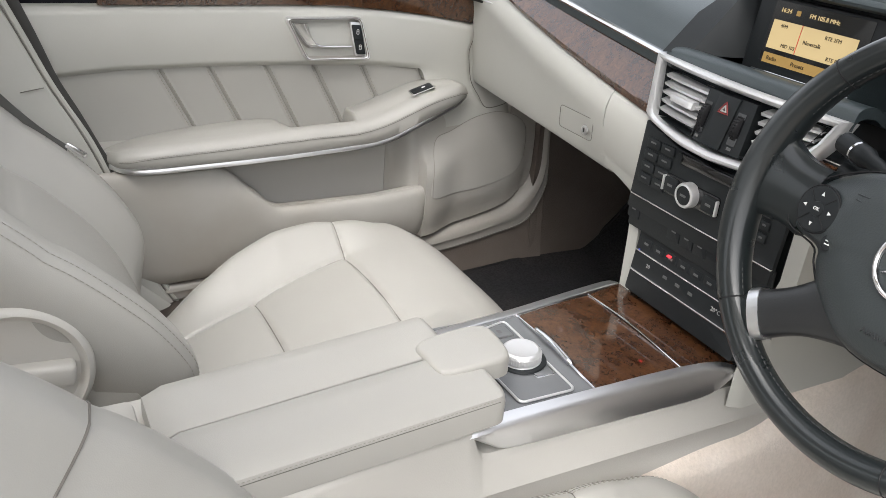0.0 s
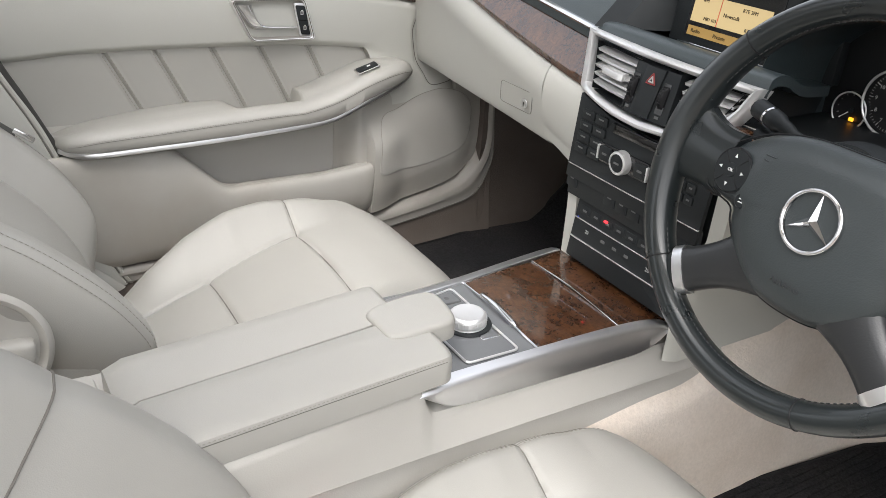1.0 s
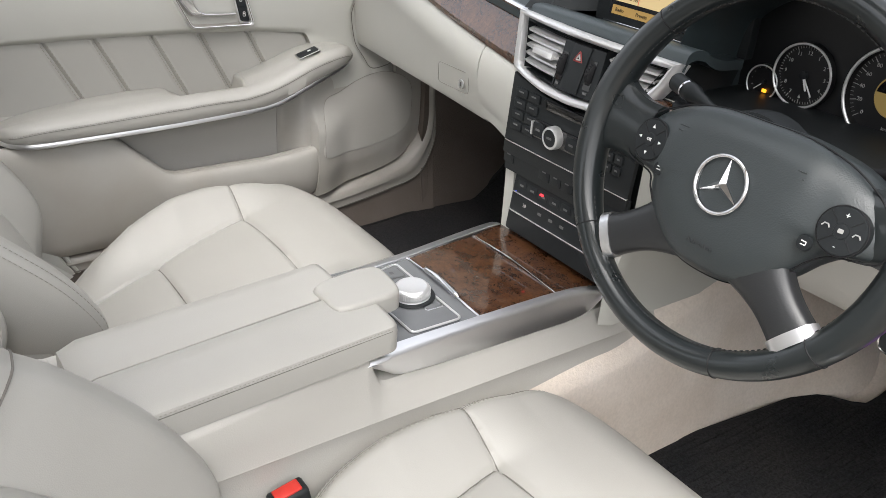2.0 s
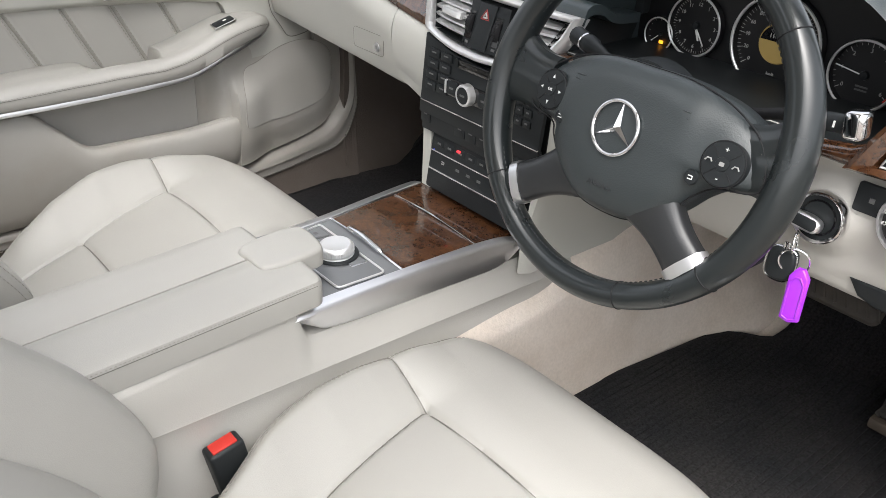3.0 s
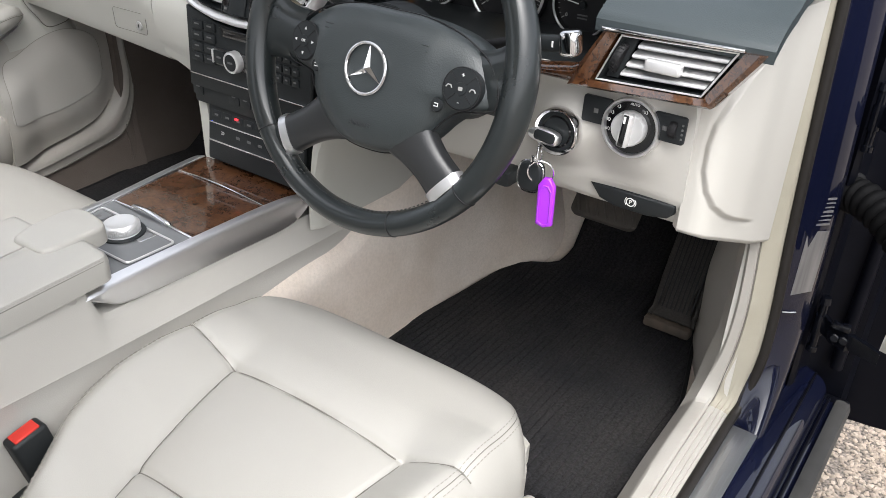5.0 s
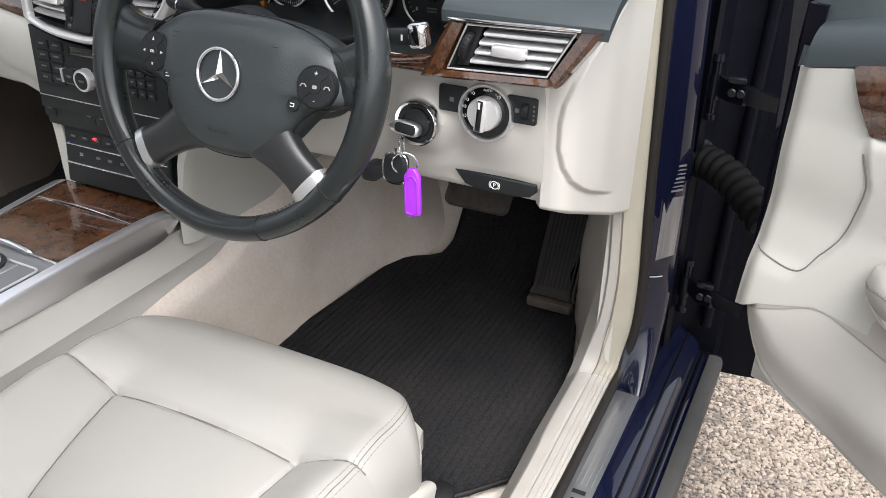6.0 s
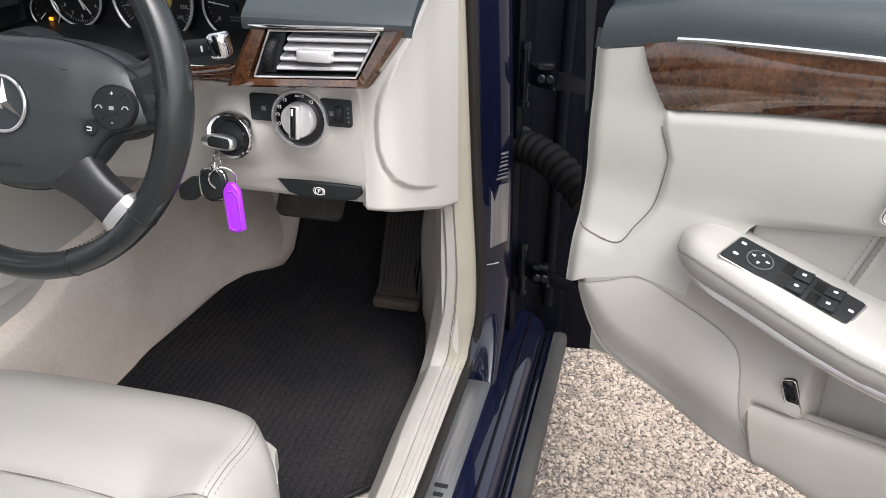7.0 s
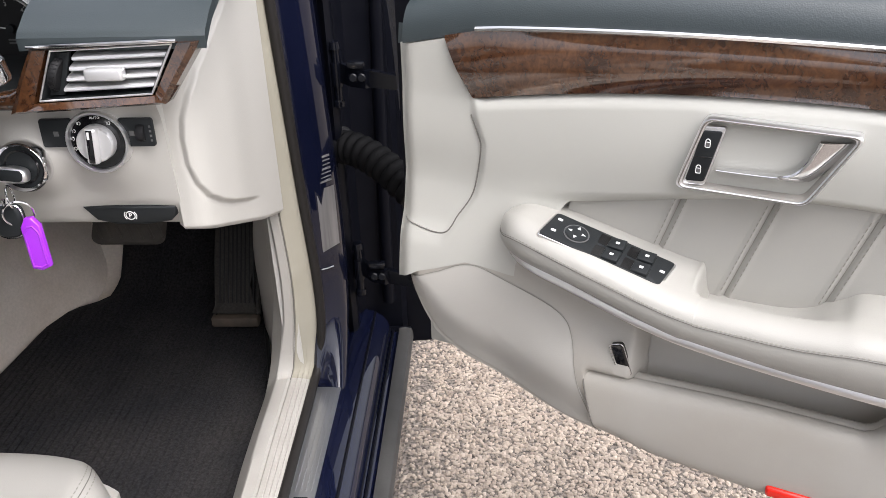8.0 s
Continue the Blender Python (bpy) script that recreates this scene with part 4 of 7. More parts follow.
part("divider", tube(spl([(-0.097, 0.1168, 0.6065), (0.0, 0.1163, 0.6105), (0.102, 0.1138, 0.6065)], 16), 0.0014, 8), CHROME, con)
part("cover_edge", tube(spl([(-0.080, -0.0115, 0.6065), (0.0, -0.0135, 0.610), (0.0965, -0.0145, 0.6065)], 16), 0.0018, 8), CHROME, con)
part("cover_pull", tube(spl([(-0.040, -0.0095, 0.6085), (0.0, -0.0115, 0.6125), (0.048, -0.0130, 0.6085)], 20), [0.0015] + [0.0046] * 18 + [0.0015], 12), CHROME, con, "chrome cover pull")

# ---- centre stack ----
st = thing("centre_stack", (0.03, 0.22, 0.60), "black radio and climate stack with silver vent surround", "centre stack")
FY = 0.176


def front(x, z, y=FY):
    """Frame on the stack's face: x to the right, y up, z towards the seats."""
    return axes((x, y, z), (1, 0, 0), (0, -1, 0))


part("backing", box((0.022, 0.27, 0.815), (0.250, 0.16, 0.22), 0.01), BLACK, st)
part("lower_backing", box((0.016, 0.27, 0.645), (0.200, 0.16, 0.13), 0.01), BLACK, st)
# silver surround with its bowed lower edge, on a face that bellies out and leans back
def vent_at(x, z, h=0.0):
    """A point on the vent face, h proud of it."""
    u = min(1.0, abs(x - 0.034) / 0.15)
    return (x, 0.188 - 0.014 * (1 - u * u) - 0.25 * (0.94 - z) * (1 - 0.8 * u * u) - h, z + 0.2 * h)


def vent_patch(x0, x1, z0, z1, h, depth, lean=0.0, nx=12, nz=6, r=0.0):
    """A piece of the vent face: raised by h, thickened inwards; lean slides its top sideways, r rounds its rim back."""
    P = []
    for i in range(nx):
        a = i / (nx - 1)
        row = []
        for j in range(nz):
            b = j / (nz - 1)
            e = max(abs(2 * a - 1) ** 8, abs(2 * b - 1) ** 8)
            row.append(vent_at(x0 + (x1 - x0) * a + lean * (b - 0.5), z0 + (z1 - z0) * b, h - r * e))
        P.append(row)
    return sheet(P, (0, depth, 0))


ol = [(-0.120, 0.937), (0.175, 0.932), (0.164, 0.905), (0.144, 0.874), (0.118, 0.858), (0.084, 0.849), (0.034, 0.846), (-0.020, 0.847), (-0.061, 0.850), (-0.108, 0.853), (-0.119, 0.858)]
il = [(-0.107, 0.928), (0.160, 0.923), (0.150, 0.902), (0.131, 0.877), (0.108, 0.8655), (0.080, 0.858), (0.034, 0.8555), (-0.018, 0.8565), (-0.058, 0.8585), (-0.093, 0.864), (-0.100, 0.868)]


def dense(poly, n=10):
    p = np.array(poly, float)
    q = np.vstack([p, p[:1]])
    return np.vstack([q[i] + (q[i + 1] - q[i]) * np.linspace(0, 1, n, endpoint=False)[:, None] for i in range(len(p))])


O, I = dense(ol), dense(il)
fr = [[vent_at(x, z, h) for x, z in O * (1 - k) + I * k] for k, h in ((0.0, -0.012), (0.0, 0.004), (0.18, 0.0075), (0.5, 0.0085), (0.85, 0.006), (1.0, 0.001), (1.0, -0.020))]
part("vent_surround", loft(fr, caps=False), SILVER, st, "silver vent surround")
part("vent_backing", loft([[vent_at(x, z, -0.024) for x, z in I], [vent_at(x, z, -0.028) for x, z in I]]), GLOSS, st)
# two vents with slats and a tab, and the hazard panel with a wheel on each side
for x0, x1, tab in ((-0.099, -0.007, True), (0.072, 0.150, False)):
    rim_ = [(x0 - 0.003, 0.925), (x1 + 0.003, 0.921), (x1 - (0.002 if tab else 0.026), 0.861 if tab else 0.869), (x0 + (0.010 if tab else -0.006), 0.862)]
    D = dense(rim_, 6)
    v = part("air_vent", loft([[vent_at(x, z, 0.0) for x, z in D], [vent_at(x, z, 0.001) for x, z in D * 0.98 + D.mean(0) * 0.02], [vent_at(x, z, -0.022) for x, z in D * 0.95 + D.mean(0) * 0.05]], caps=False), BLACK, st, "centre air vent with silver slats")
    for k in range(5):
        z = 0.9145 - 0.0103 * k
        xa, xb = x0 + 0.003 + 0.0008 * k, x1 - (0.001 * k if tab else 0.001 + 0.0044 * k)
        P = [[vent_at(x, z - 0.0008, 0.0005), vent_at(x, z, 0.0012), vent_at(x, z + 0.0035, -0.006), vent_at(x, z + 0.0065, -0.015)] for x in np.linspace(xa, xb, 14)]
        part("slat", sheet(P, (0, 0.0012, -0.0026)), SILVER, v)
    if tab:
        part("slat_tab", vent_patch(-0.066, -0.020, 0.8885, 0.8985, 0.010, 0.010, 0.0, 16, 8, 0.004), SILVER, v)
hz = part("hazard_panel", vent_patch(-0.006, 0.069, 0.860, 0.9205, 0.002, 0.012, -0.002, 14, 8, 0.001), BLACK, st, "black panel with hazard switch")
hb = part("hazard_button", vent_patch(0.0125, 0.0445, 0.8605, 0.9200, 0.0055, 0.006, 0.004, 12, 8, 0.0012), BLACK, hz)
tri = [(0.0305 + 0.0088 * math.sin(a), 0.9045 + 0.0084 * math.cos(a)) for a in (0, 2.094, 4.189)]
part("triangle", tube([vent_at(x, z, 0.0062) for x, z in dense(tri, 5)], 0.0009, 6, loop=True), surface("dull_red_marking", (0.22, 0.022, 0.02), 0.5), hb, "dull red hazard triangle")
part("triangle", tube([vent_at(0.0305 + (x - 0.0305) * 0.5, 0.9045 + (z - 0.9045) * 0.5, 0.0062) for x, z in dense(tri, 5)], 0.0011, 6, loop=True), DIALMARK, hb)
for x, lo in ((0.0015, 0.874), (0.0545, 0.874)):
    part("wheel_slot", vent_patch(x - 0.006, x + 0.006, lo - 0.004, 0.907, 0.0026, 0.002), GLOSS, hz)
    c_ = vent_at(x, 0.890, -0.006)
    wheel_m = axes(c_, (0, 1, 0.24), (1, 0, 0))
    tw = part("vent_wheel", lathe([(0.0, -0.0042), (0.0145, -0.0042), (0.0160, -0.003), (0.0165, 0.0), (0.0160, 0.003), (0.0145, 0.0042), (0.0, 0.0042)], wheel_m, 40), RUBBER, hz)
    for k in range(28):
        a = 2 * math.pi * k / 28
        part("ridge", box((0, 0, 0), (0.0010, 0.0010, 0.006), 0, m=wheel_m @ Matrix.Translation((0.0166 * math.cos(a), 0.0166 * math.sin(a), 0))), RUBBER, tw, smooth=False)
    part("slot_mark", vent_patch(x - 0.003, x + 0.003, lo - 0.0095, lo - 0.0065, 0.0028, 0.001), GREYMARK, hz)
# radio face
part("radio_face", slab([(-0.126, 0.060), (-0.06, 0.044), (0, 0.040), (0.06, 0.044), (0.126, 0.062), (0.118, -0.062), (-0.134, -0.062)], front(0.022, 0.792, FY), 0.006, 0.002), BLACK, st, "black radio panel")
part("disc_slot", box((0.030, FY - 0.008, 0.826), (0.115, 0.004, 0.013), 0.002), GLOSS, st)
for r in range(4):
    for c in range(2):
        part("preset_button", slab(rrect(0.024, 0.013, 0.002), front(-0.080 + 0.027 * c - 0.002 * r, 0.8275 - 0.0165 * r, FY - 0.006), 0.003, 0.001), BLACK, st)
        part("button_mark", slab(rrect(0.010, 0.0022, 0.0005), front(-0.080 + 0.027 * c - 0.002 * r, 0.829 - 0.0165 * r, FY - 0.009), 0.0003), GREYMARK, st, smooth=False)
for r in range(4):
    for c in range(3):
        part("keypad_button", slab(rrect(0.0135, 0.0115, 0.002), front(0.087 + 0.0165 * c - 0.001 * r, 0.8275 - 0.0155 * r, FY - 0.006), 0.003, 0.001), BLACK, st)
        part("button_mark", slab(rrect(0.005, 0.0024, 0.0005), front(0.087 + 0.0165 * c - 0.001 * r, 0.8285 - 0.0155 * r, FY - 0.009), 0.0003), GREYMARK, st, smooth=False)
part("round_button", lathe([(0.0, 0.004), (0.006, 0.004), (0.007, 0.0)], front(-0.028, 0.8265, FY - 0.006), 20), BLACK, st)
part("knob_panel", slab(rrect(0.095, 0.026, 0.004), front(0.0, 0.788, FY - 0.006), 0.003, 0.001), GLOSS, st)
kb = part("volume_knob", lathe([(0.0160, 0.0), (0.0160, 0.010), (0.0150, 0.0122), (0.0125, 0.0130), (0.0120, 0.0115)], front(0.0, 0.788, FY - 0.008), 40), SILVER, st, "silver volume knob")
part("knob_cap", lathe([(0.0, 0.0126), (0.0120, 0.0120), (0.0121, 0.009)], front(0.0, 0.788, FY - 0.008), 32), BLACK, kb)
part("mark", slab(rrect(0.010, 0.003, 0.0008), front(0.0, 0.788, FY - 0.0207), 0.0004), GREYMARK, kb, smooth=False)
for s in (-1, 1):
    part("tune_button", slab(rrect(0.022, 0.020, 0.003), front(0.034 * s, 0.788, FY - 0.009), 0.003, 0.001), BLACK, st)
    part("button_mark", slab(rrect(0.009, 0.003, 0.0006), front(0.034 * s, 0.788, FY - 0.012), 0.0003), GREYMARK, st, smooth=False)
    part("button_edge", slab(rrect(0.003, 0.020, 0.001), front(0.047 * s, 0.788, FY - 0.009), 0.004, 0.0008), SILVER, st)
part("chrome_line", box((0.018, FY - 0.0075, 0.7515), (0.248, 0.004, 0.0022), 0.0008), CHROME, st)
part("lower_face", slab(rrect(0.250, 0.046, 0.003), front(0.018, 0.727, FY + 0.001), 0.004, 0.0015), BLACK, st)
for k, x in enumerate((-0.098, -0.018, 0.006, 0.030)):
    part("key", slab(rrect(0.0225, 0.030, 0.002), front(x, 0.731, FY - 0.003), 0.0012, 0.0006), BLACK, st)
    part("key_mark", slab(rrect(0.008, 0.006, 0.001), front(x, 0.731, FY - 0.0042), 0.0003), GREYMARK, st, smooth=False)
part("key_light", box((0.030, FY - 0.0045, 0.7415), (0.007, 0.001, 0.0014), 0), GREENLED, st, smooth=False)
# climate panel, leaning back
def clim(x, z, y=0.0):
    return axes((x, FY + 0.008 + (0.70 - z) * -0.12 + y, z), (1, 0, 0), (0, -1, 0.12))


part("climate_face", slab(rrect(0.205, 0.090, 0.004), clim(0.018, 0.660), 0.006, 0.002), BLACK, st, "black climate control panel")
part("chrome_line", slab(rrect(0.200, 0.0022, 0.0008), clim(0.018, 0.6755), 0.008, 0.0005), CHROME, st)
part("chrome_line", slab(rrect(0.200, 0.0028, 0.0010), clim(0.018, 0.6470), 0.009, 0.0006), CHROME, st)
for k in range(8):
    part("climate_key", slab(rrect(0.020, 0.012, 0.002), clim(-0.066 + 0.024 * k, 0.6895), 0.0066, 0.0004), BLACK, st)
    part("key_mark", slab(rrect(0.008, 0.003, 0.0006), clim(-0.066 + 0.024 * k, 0.6885), 0.0069), GREYMARK, st, smooth=False)
    if k in (2, 3, 4):
        part("key_mark", slab(rrect(0.008, 0.004, 0.0006), clim(-0.066 + 0.024 * k, 0.662), 0.0064), GREYMARK, st, smooth=False)
part("key_light", slab(rrect(0.006, 0.0026, 0.0008), clim(-0.020, 0.6915), 0.0095), REDLED, st, smooth=False)
part("key_light", slab(rrect(0.002, 0.003, 0.0008), clim(-0.076, 0.676), 0.0075), surface("blue_mark", (0.05, 0.1, 0.8), 0.5), st, smooth=False)
words("20", 0.0075, clim(-0.052, 0.6625, -0.0066), DIALMARK, st)
words("20\u00b0C", 0.0080, clim(0.076, 0.6625, -0.0066), DIALMARK, st)

# ---- steering wheel ----
WC, WA, WR = Vector((0.3616, 0.0515, 0.8880)), radians(15.7), 0.1758
wu, wv = Vector((1, 0, 0)), Vector((0, math.sin(WA), math.cos(WA)))
wn_ = Vector((0, -math.cos(WA), math.sin(WA)))
WM = Matrix((wu, wv, wn_)).transposed().to_4x4()
WM.translation = WC
HM_ = WM @ pose(0.0125, -0.0074, 0)
sw = thing("steering_wheel", tuple(WC), "black leather steering wheel with buttons and chrome star badge", "steering wheel")
def wp(u, v, h=0.0):
    return WM @ Vector((u, v, h))


def hp_(u, v, h=0.0):
    return HM_ @ Vector((u, v, h))


rings = []
for k in range(120):
    a = 2 * math.pi * k / 120
    grip = 0.0016 * (math.cos(2 * a) + 0.5 * math.cos(4 * a))
    r1, r2 = 0.0150 + grip, 0.0168 + grip
    row = []
    for j in range(18):
        b = 2 * math.pi * j / 18
        rr = WR + r1 * math.cos(b)
        row.append(wp(rr * math.cos(a), rr * math.sin(a), r2 * math.sin(b)))
    rings.append(row)
rim = part("rim", loft(rings, loop=True), HIDE, sw, "black leather rim")
for a in (2.42, 0.72, 3.80, 5.06, 5.62):
    g_ = 0.0016 * (math.cos(2 * a) + 0.5 * math.cos(4 * a))
    part("rim_seam", tube([wp((WR + (0.0150 + g_) * math.cos(b)) * math.cos(a), (WR + (0.0150 + g_) * math.cos(b)) * math.sin(a), (0.0168 + g_) * math.sin(b)) for b in np.linspace(0, 2 * math.pi, 24, endpoint=False)], 0.0008, 6, loop=True), RUBBER, rim)
inner = [wp((WR - 0.0142) * math.cos(a), (WR - 0.0142) * math.sin(a), 0.006) for a in np.linspace(0, 2 * math.pi, 300)]
part("stitching", stitches(inner, (0, -1, 0.2), 0.0035, 0.0022, 0.0007), surface("grey_thread", (0.035, 0.035, 0.035), 0.7), rim)
# airbag cover: domed shield with pods reaching to both sides
half = [(0.0, 0.0635), (0.045, 0.0630), (0.085, 0.056), (0.114, 0.044), (0.133, 0.030), (0.146, 0.008), (0.147, -0.008), (0.137, -0.015), (0.108, -0.021), (0.090, -0.034), (0.075, -0.053), (0.055, -0.071), (0.030, -0.083), (0.0, -0.086)]
hub = half + [(-x * (0.90 if y > -0.03 else 1.0), y) for x, y in half[-2:0:-1]]
H = ring_pts(hub, 96)
rows = []
for f, h in ((1.0, -0.020), (1.01, 0.0), (0.99, 0.010), (0.95, 0.018), (0.88, 0.024), (0.75, 0.0285), (0.68, 0.0300), (0.62, 0.0310), (0.55, 0.0315), (0.45, 0.0320), (0.3, 0.0325), (0.02, 0.033)):
    rows.append([hp_(x * f, y * f + 0.004 * (1 - f), h - 0.007 * (abs(x * f) / 0.13) ** 2 - 0.0045 * ss(0.064, 0.088, abs(x * f)) * ss(-0.05, -0.02, y * f)) for x, y in H])
hubo = part("airbag_cover", loft(rows), surface("black_airbag_cover", (0.028, 0.0345, 0.0362), 0.40, spec=0.55, second=(0.033, 0.0400, 0.0420), patch=15, grain=650, bump=0.12, kind="voronoi"), sw, "grained black airbag cover")
part("cover_joint", tube([hp_(x * 0.995, y * 0.995, 0.0085) for x, y in H], 0.0009, 6, loop=True), RUBBER, hubo)
# badge: ring and three tapered arms
bz = 0.0330
part("badge_dish", lathe([(0.0, 0.0), (0.024, 0.0), (0.0260, 0.003), (0.0260, -0.006)], HM_ @ pose(0, 0, bz - 0.002), 48), GLOSS, hubo)
part("badge_ring", tube([hp_(0.0262 * math.cos(a), 0.0262 * math.sin(a), bz + 0.002) for a in np.linspace(0, 2 * math.pi, 60, endpoint=False)], 0.0020, 10, loop=True), CHROME, hubo, "chrome badge ring")
for k in range(3):
    a = radians(90 + 120 * k)
    d, s = Vector((math.cos(a), math.sin(a), 0)), Vector((-math.sin(a), math.cos(a), 0))
    z = Vector((0, 0, 1))
    o = Vector((0, 0, bz))
    pts = [o + s * 0.0045, o + d * 0.0255, o - s * 0.0045, o - d * 0.0026]
    vs = [HM_ @ p for p in pts] + [HM_ @ (o + z * 0.005), HM_ @ (o + d * 0.0255 + z * 0.0015)]
    part("badge_arm", from_arrays(vs, [(0, 4, 5, 1), (1, 5, 4, 2), (0, 3, 4), (3, 2, 4), (0, 1, 2, 3)]), CHROME, hubo, smooth=False)
words("AIRBAG", 0.0085, HM_ @ pose(0.0, -0.058, 0.0300), surface("embossed_black", (0.03, 0.031, 0.033), 0.5), hubo)
for s in (-1, 1):
    for dv in (0.0, -0.0045):
        part("horn_mark", tube([hp_(s * 0.062 - 0.006, 0.036 + dv, 0.0286), hp_(s * 0.062 + 0.006, 0.036 + dv * 1.3, 0.0286)], 0.0006, 6), HIDE, hubo)
# upper spokes to the rim
def spoke(p0, p1, w0, w1, h0, h1, name, mat, label="", waist=0.006):
    p0, p1 = Vector((*p0, 0)), Vector((*p1, 0))
    d = (p1 - p0).normalized()
    s = Vector((-d.y, d.x, 0))
    rings = []
    for k in range(13):
        t = k / 12
        c = p0.lerp(p1, t)
        w = w0 + (w1 - w0) * t - waist * math.sin(math.pi * t)
        h = h0 + (h1 - h0) * t
        rings.append([WM @ (c + s * (w * a) + Vector((0, 0, h + b * 0.010 - 0.004))) for a, b in ((-1, -0.8), (-1, 0.3), (-0.85, 0.8), (-0.5, 1.1), (0, 1.2), (0.5, 1.1), (0.85, 0.8), (1, 0.3), (1, -0.8), (0, -1.2))])
    return part(name, loft(rings), mat, sw, label)


SPK = surface("black_spoke", (0.020, 0.0212, 0.0225), 0.34, spec=0.5, grain=600, bump=0.08)
spoke((-0.105, 0.004), (-0.170, 0.012), 0.032, 0.044, 0.004, 0.0, "spoke", HIDE)
spoke((0.125, 0.004), (0.170, 0.012), 0.032, 0.044, 0.004, 0.0, "spoke", HIDE)
for p0, p1 in (((-0.030, -0.060), (-0.108, -0.107)), ((0.058, -0.060), (0.116, -0.109))):
    d_ = (Vector(p1) - Vector(p0)).normalized()
    spoke(p0, p1, 0.034, 0.0225, 0.013, 0.004, "lower_spoke", SPK, "black lower spoke")
    spoke(tuple(Vector(p1) - d_ * 0.006), tuple(Vector(p1) + d_ * 0.006), 0.0236, 0.0240, 0.0052, 0.0045, "spoke_cap", SATIN, "satin chrome spoke cap", 0.0)
    spoke(tuple(Vector(p1) + d_ * 0.006), tuple(Vector(p1) + d_ * 0.025), 0.023, 0.029, 0.0035, 0.0, "spoke_root", HIDE)
# thumb pods and buttons
for s, cu, cv in ((-1, -0.0985, 0.0110), (1, 0.1120, 0.0035)):
    pm = HM_ @ pose(cu, cv, 0.0215, 0, 5 * s, 0) @ Matrix.Scale(0.80, 4)
    pod = part("button_pod", lathe([(0.026, -0.012), (0.026, 0.001), (0.0248, 0.0028), (0.0, 0.0038)], pm, 40), BLACK, hubo, "round black button pod")
    part("pod_ring", tube([pm @ Vector((0.0262 * math.cos(a), 0.0262 * math.sin(a), 0.0012)) for a in np.linspace(0, 2 * math.pi, 40, endpoint=False)], 0.0007, 6, loop=True), RUBBER, pod)
    part("pod_centre", lathe([(0.0, 0.0050), (0.0078, 0.0046), (0.0085, 0.003)], pm, 24), BLACK, pod)
    for q in range(4):
        a = radians(45 + 90 * q)
        part("pod_split", tube([pm @ Vector((0.010 * math.cos(a), 0.010 * math.sin(a), 0.0036)), pm @ Vector((0.024 * math.cos(a), 0.024 * math.sin(a), 0.0032))], 0.0005, 6), RUBBER, pod)
    if s < 0:
        words("OK", 0.0055, pm @ pose(0, 0, 0.0052), WHITE, pod)
        for q in range(4):
            a = math.pi / 2 * q
            t = pm @ pose(0.0165 * math.cos(a), 0.0165 * math.sin(a), 0.0038)
            part("arrow", slab([(0.0027 * math.cos(a + d), 0.0027 * math.sin(a + d)) for d in (0, 2.3, 3.98)], t, 0.0004), WHITE, pod, smooth=False)
    else:
        words("+", 0.009, pm @ pose(0.0, 0.0165, 0.0040), WHITE, pod)
        words("-", 0.009, pm @ pose(0.0, -0.0165, 0.0040), WHITE, pod)
        for u in (-1, 1):
            part("phone_mark", tube([pm @ Vector((u * 0.0165 - 0.0042, -0.001, 0.0042)), pm @ Vector((u * 0.0165 - 0.002, 0.0022, 0.0042)), pm @ Vector((u * 0.0165 + 0.002, 0.0022, 0.0042)), pm @ Vector((u * 0.0165 + 0.0042, -0.001, 0.0042))], 0.0007, 6), DIALMARK, pod)
        part("centre_mark", slab(rrect(0.006, 0.0045, 0.001), pm @ pose(0, 0, 0.0050), 0.0004), DIALMARK, pod, smooth=False)
    bm_ = HM_ @ pose(-0.0755 if s < 0 else 0.0880, -0.0105 if s < 0 else -0.0175, 0.0232) @ Matrix.Scale(0.75, 4)
    sb = part("side_button", lathe([(0.0, 0.0035), (0.0085, 0.003), (0.0098, 0.0)], bm_, 28), BLACK, hubo)
    part("mark", tube([bm_ @ Vector((-0.003, 0.002, 0.0036)), bm_ @ Vector((0.003, 0.002, 0.0036)), bm_ @ Vector((0.003, -0.002, 0.0036)), bm_ @ Vector((-0.003, -0.002, 0.0036))], 0.0006, 6), WHITE, sb)
# column, shroud and stalks
col = thing("steering_column", (0.36, 0.22, 0.78), "black steering column shroud with stalks", "steering column")
part("shroud", loft([[WM @ Vector((r * math.cos(a) * 1.15, r * math.sin(a) * 0.85 - 0.012, h)) for a in np.linspace(0, 2 * math.pi, 32, endpoint=False)] for r, h in ((0.036, -0.012), (0.048, -0.04), (0.055, -0.08), (0.058, -0.20))]), BLACK, col)
part("hub_boss", lathe([(0.060, 0.0), (0.066, -0.03), (0.05, -0.05)], WM, 36), BLACK, col)
part("left_stalk", tube(spl([(0.30, 0.125, 0.905), (0.245, 0.135, 0.917), (0.198, 0.150, 0.922)], 14), [0.0055] * 6 + [0.0075] * 2 + [0.0105] * 6, 14), BLACK, col, "black indicator stalk")
part("stalk_ring", tube(spl([(0.222, 0.1415, 0.9195), (0.2195, 0.1425, 0.920)], 3), 0.0112, 16), CHROME, col)
part("cruise_stalk", tube(spl([(0.30, 0.135, 0.885), (0.25, 0.14, 0.890), (0.205, 0.150, 0.896)], 10), [0.005] * 6 + [0.008] * 4, 12), BLACK, col)
gs = part("gear_stalk", box((0.518, 0.137, 0.9205), (0.058, 0.014, 0.018), 0.006, 3, Matrix.Rotation(radians(-8), 4, "Y")), BLACK, col, "gear selector stalk")
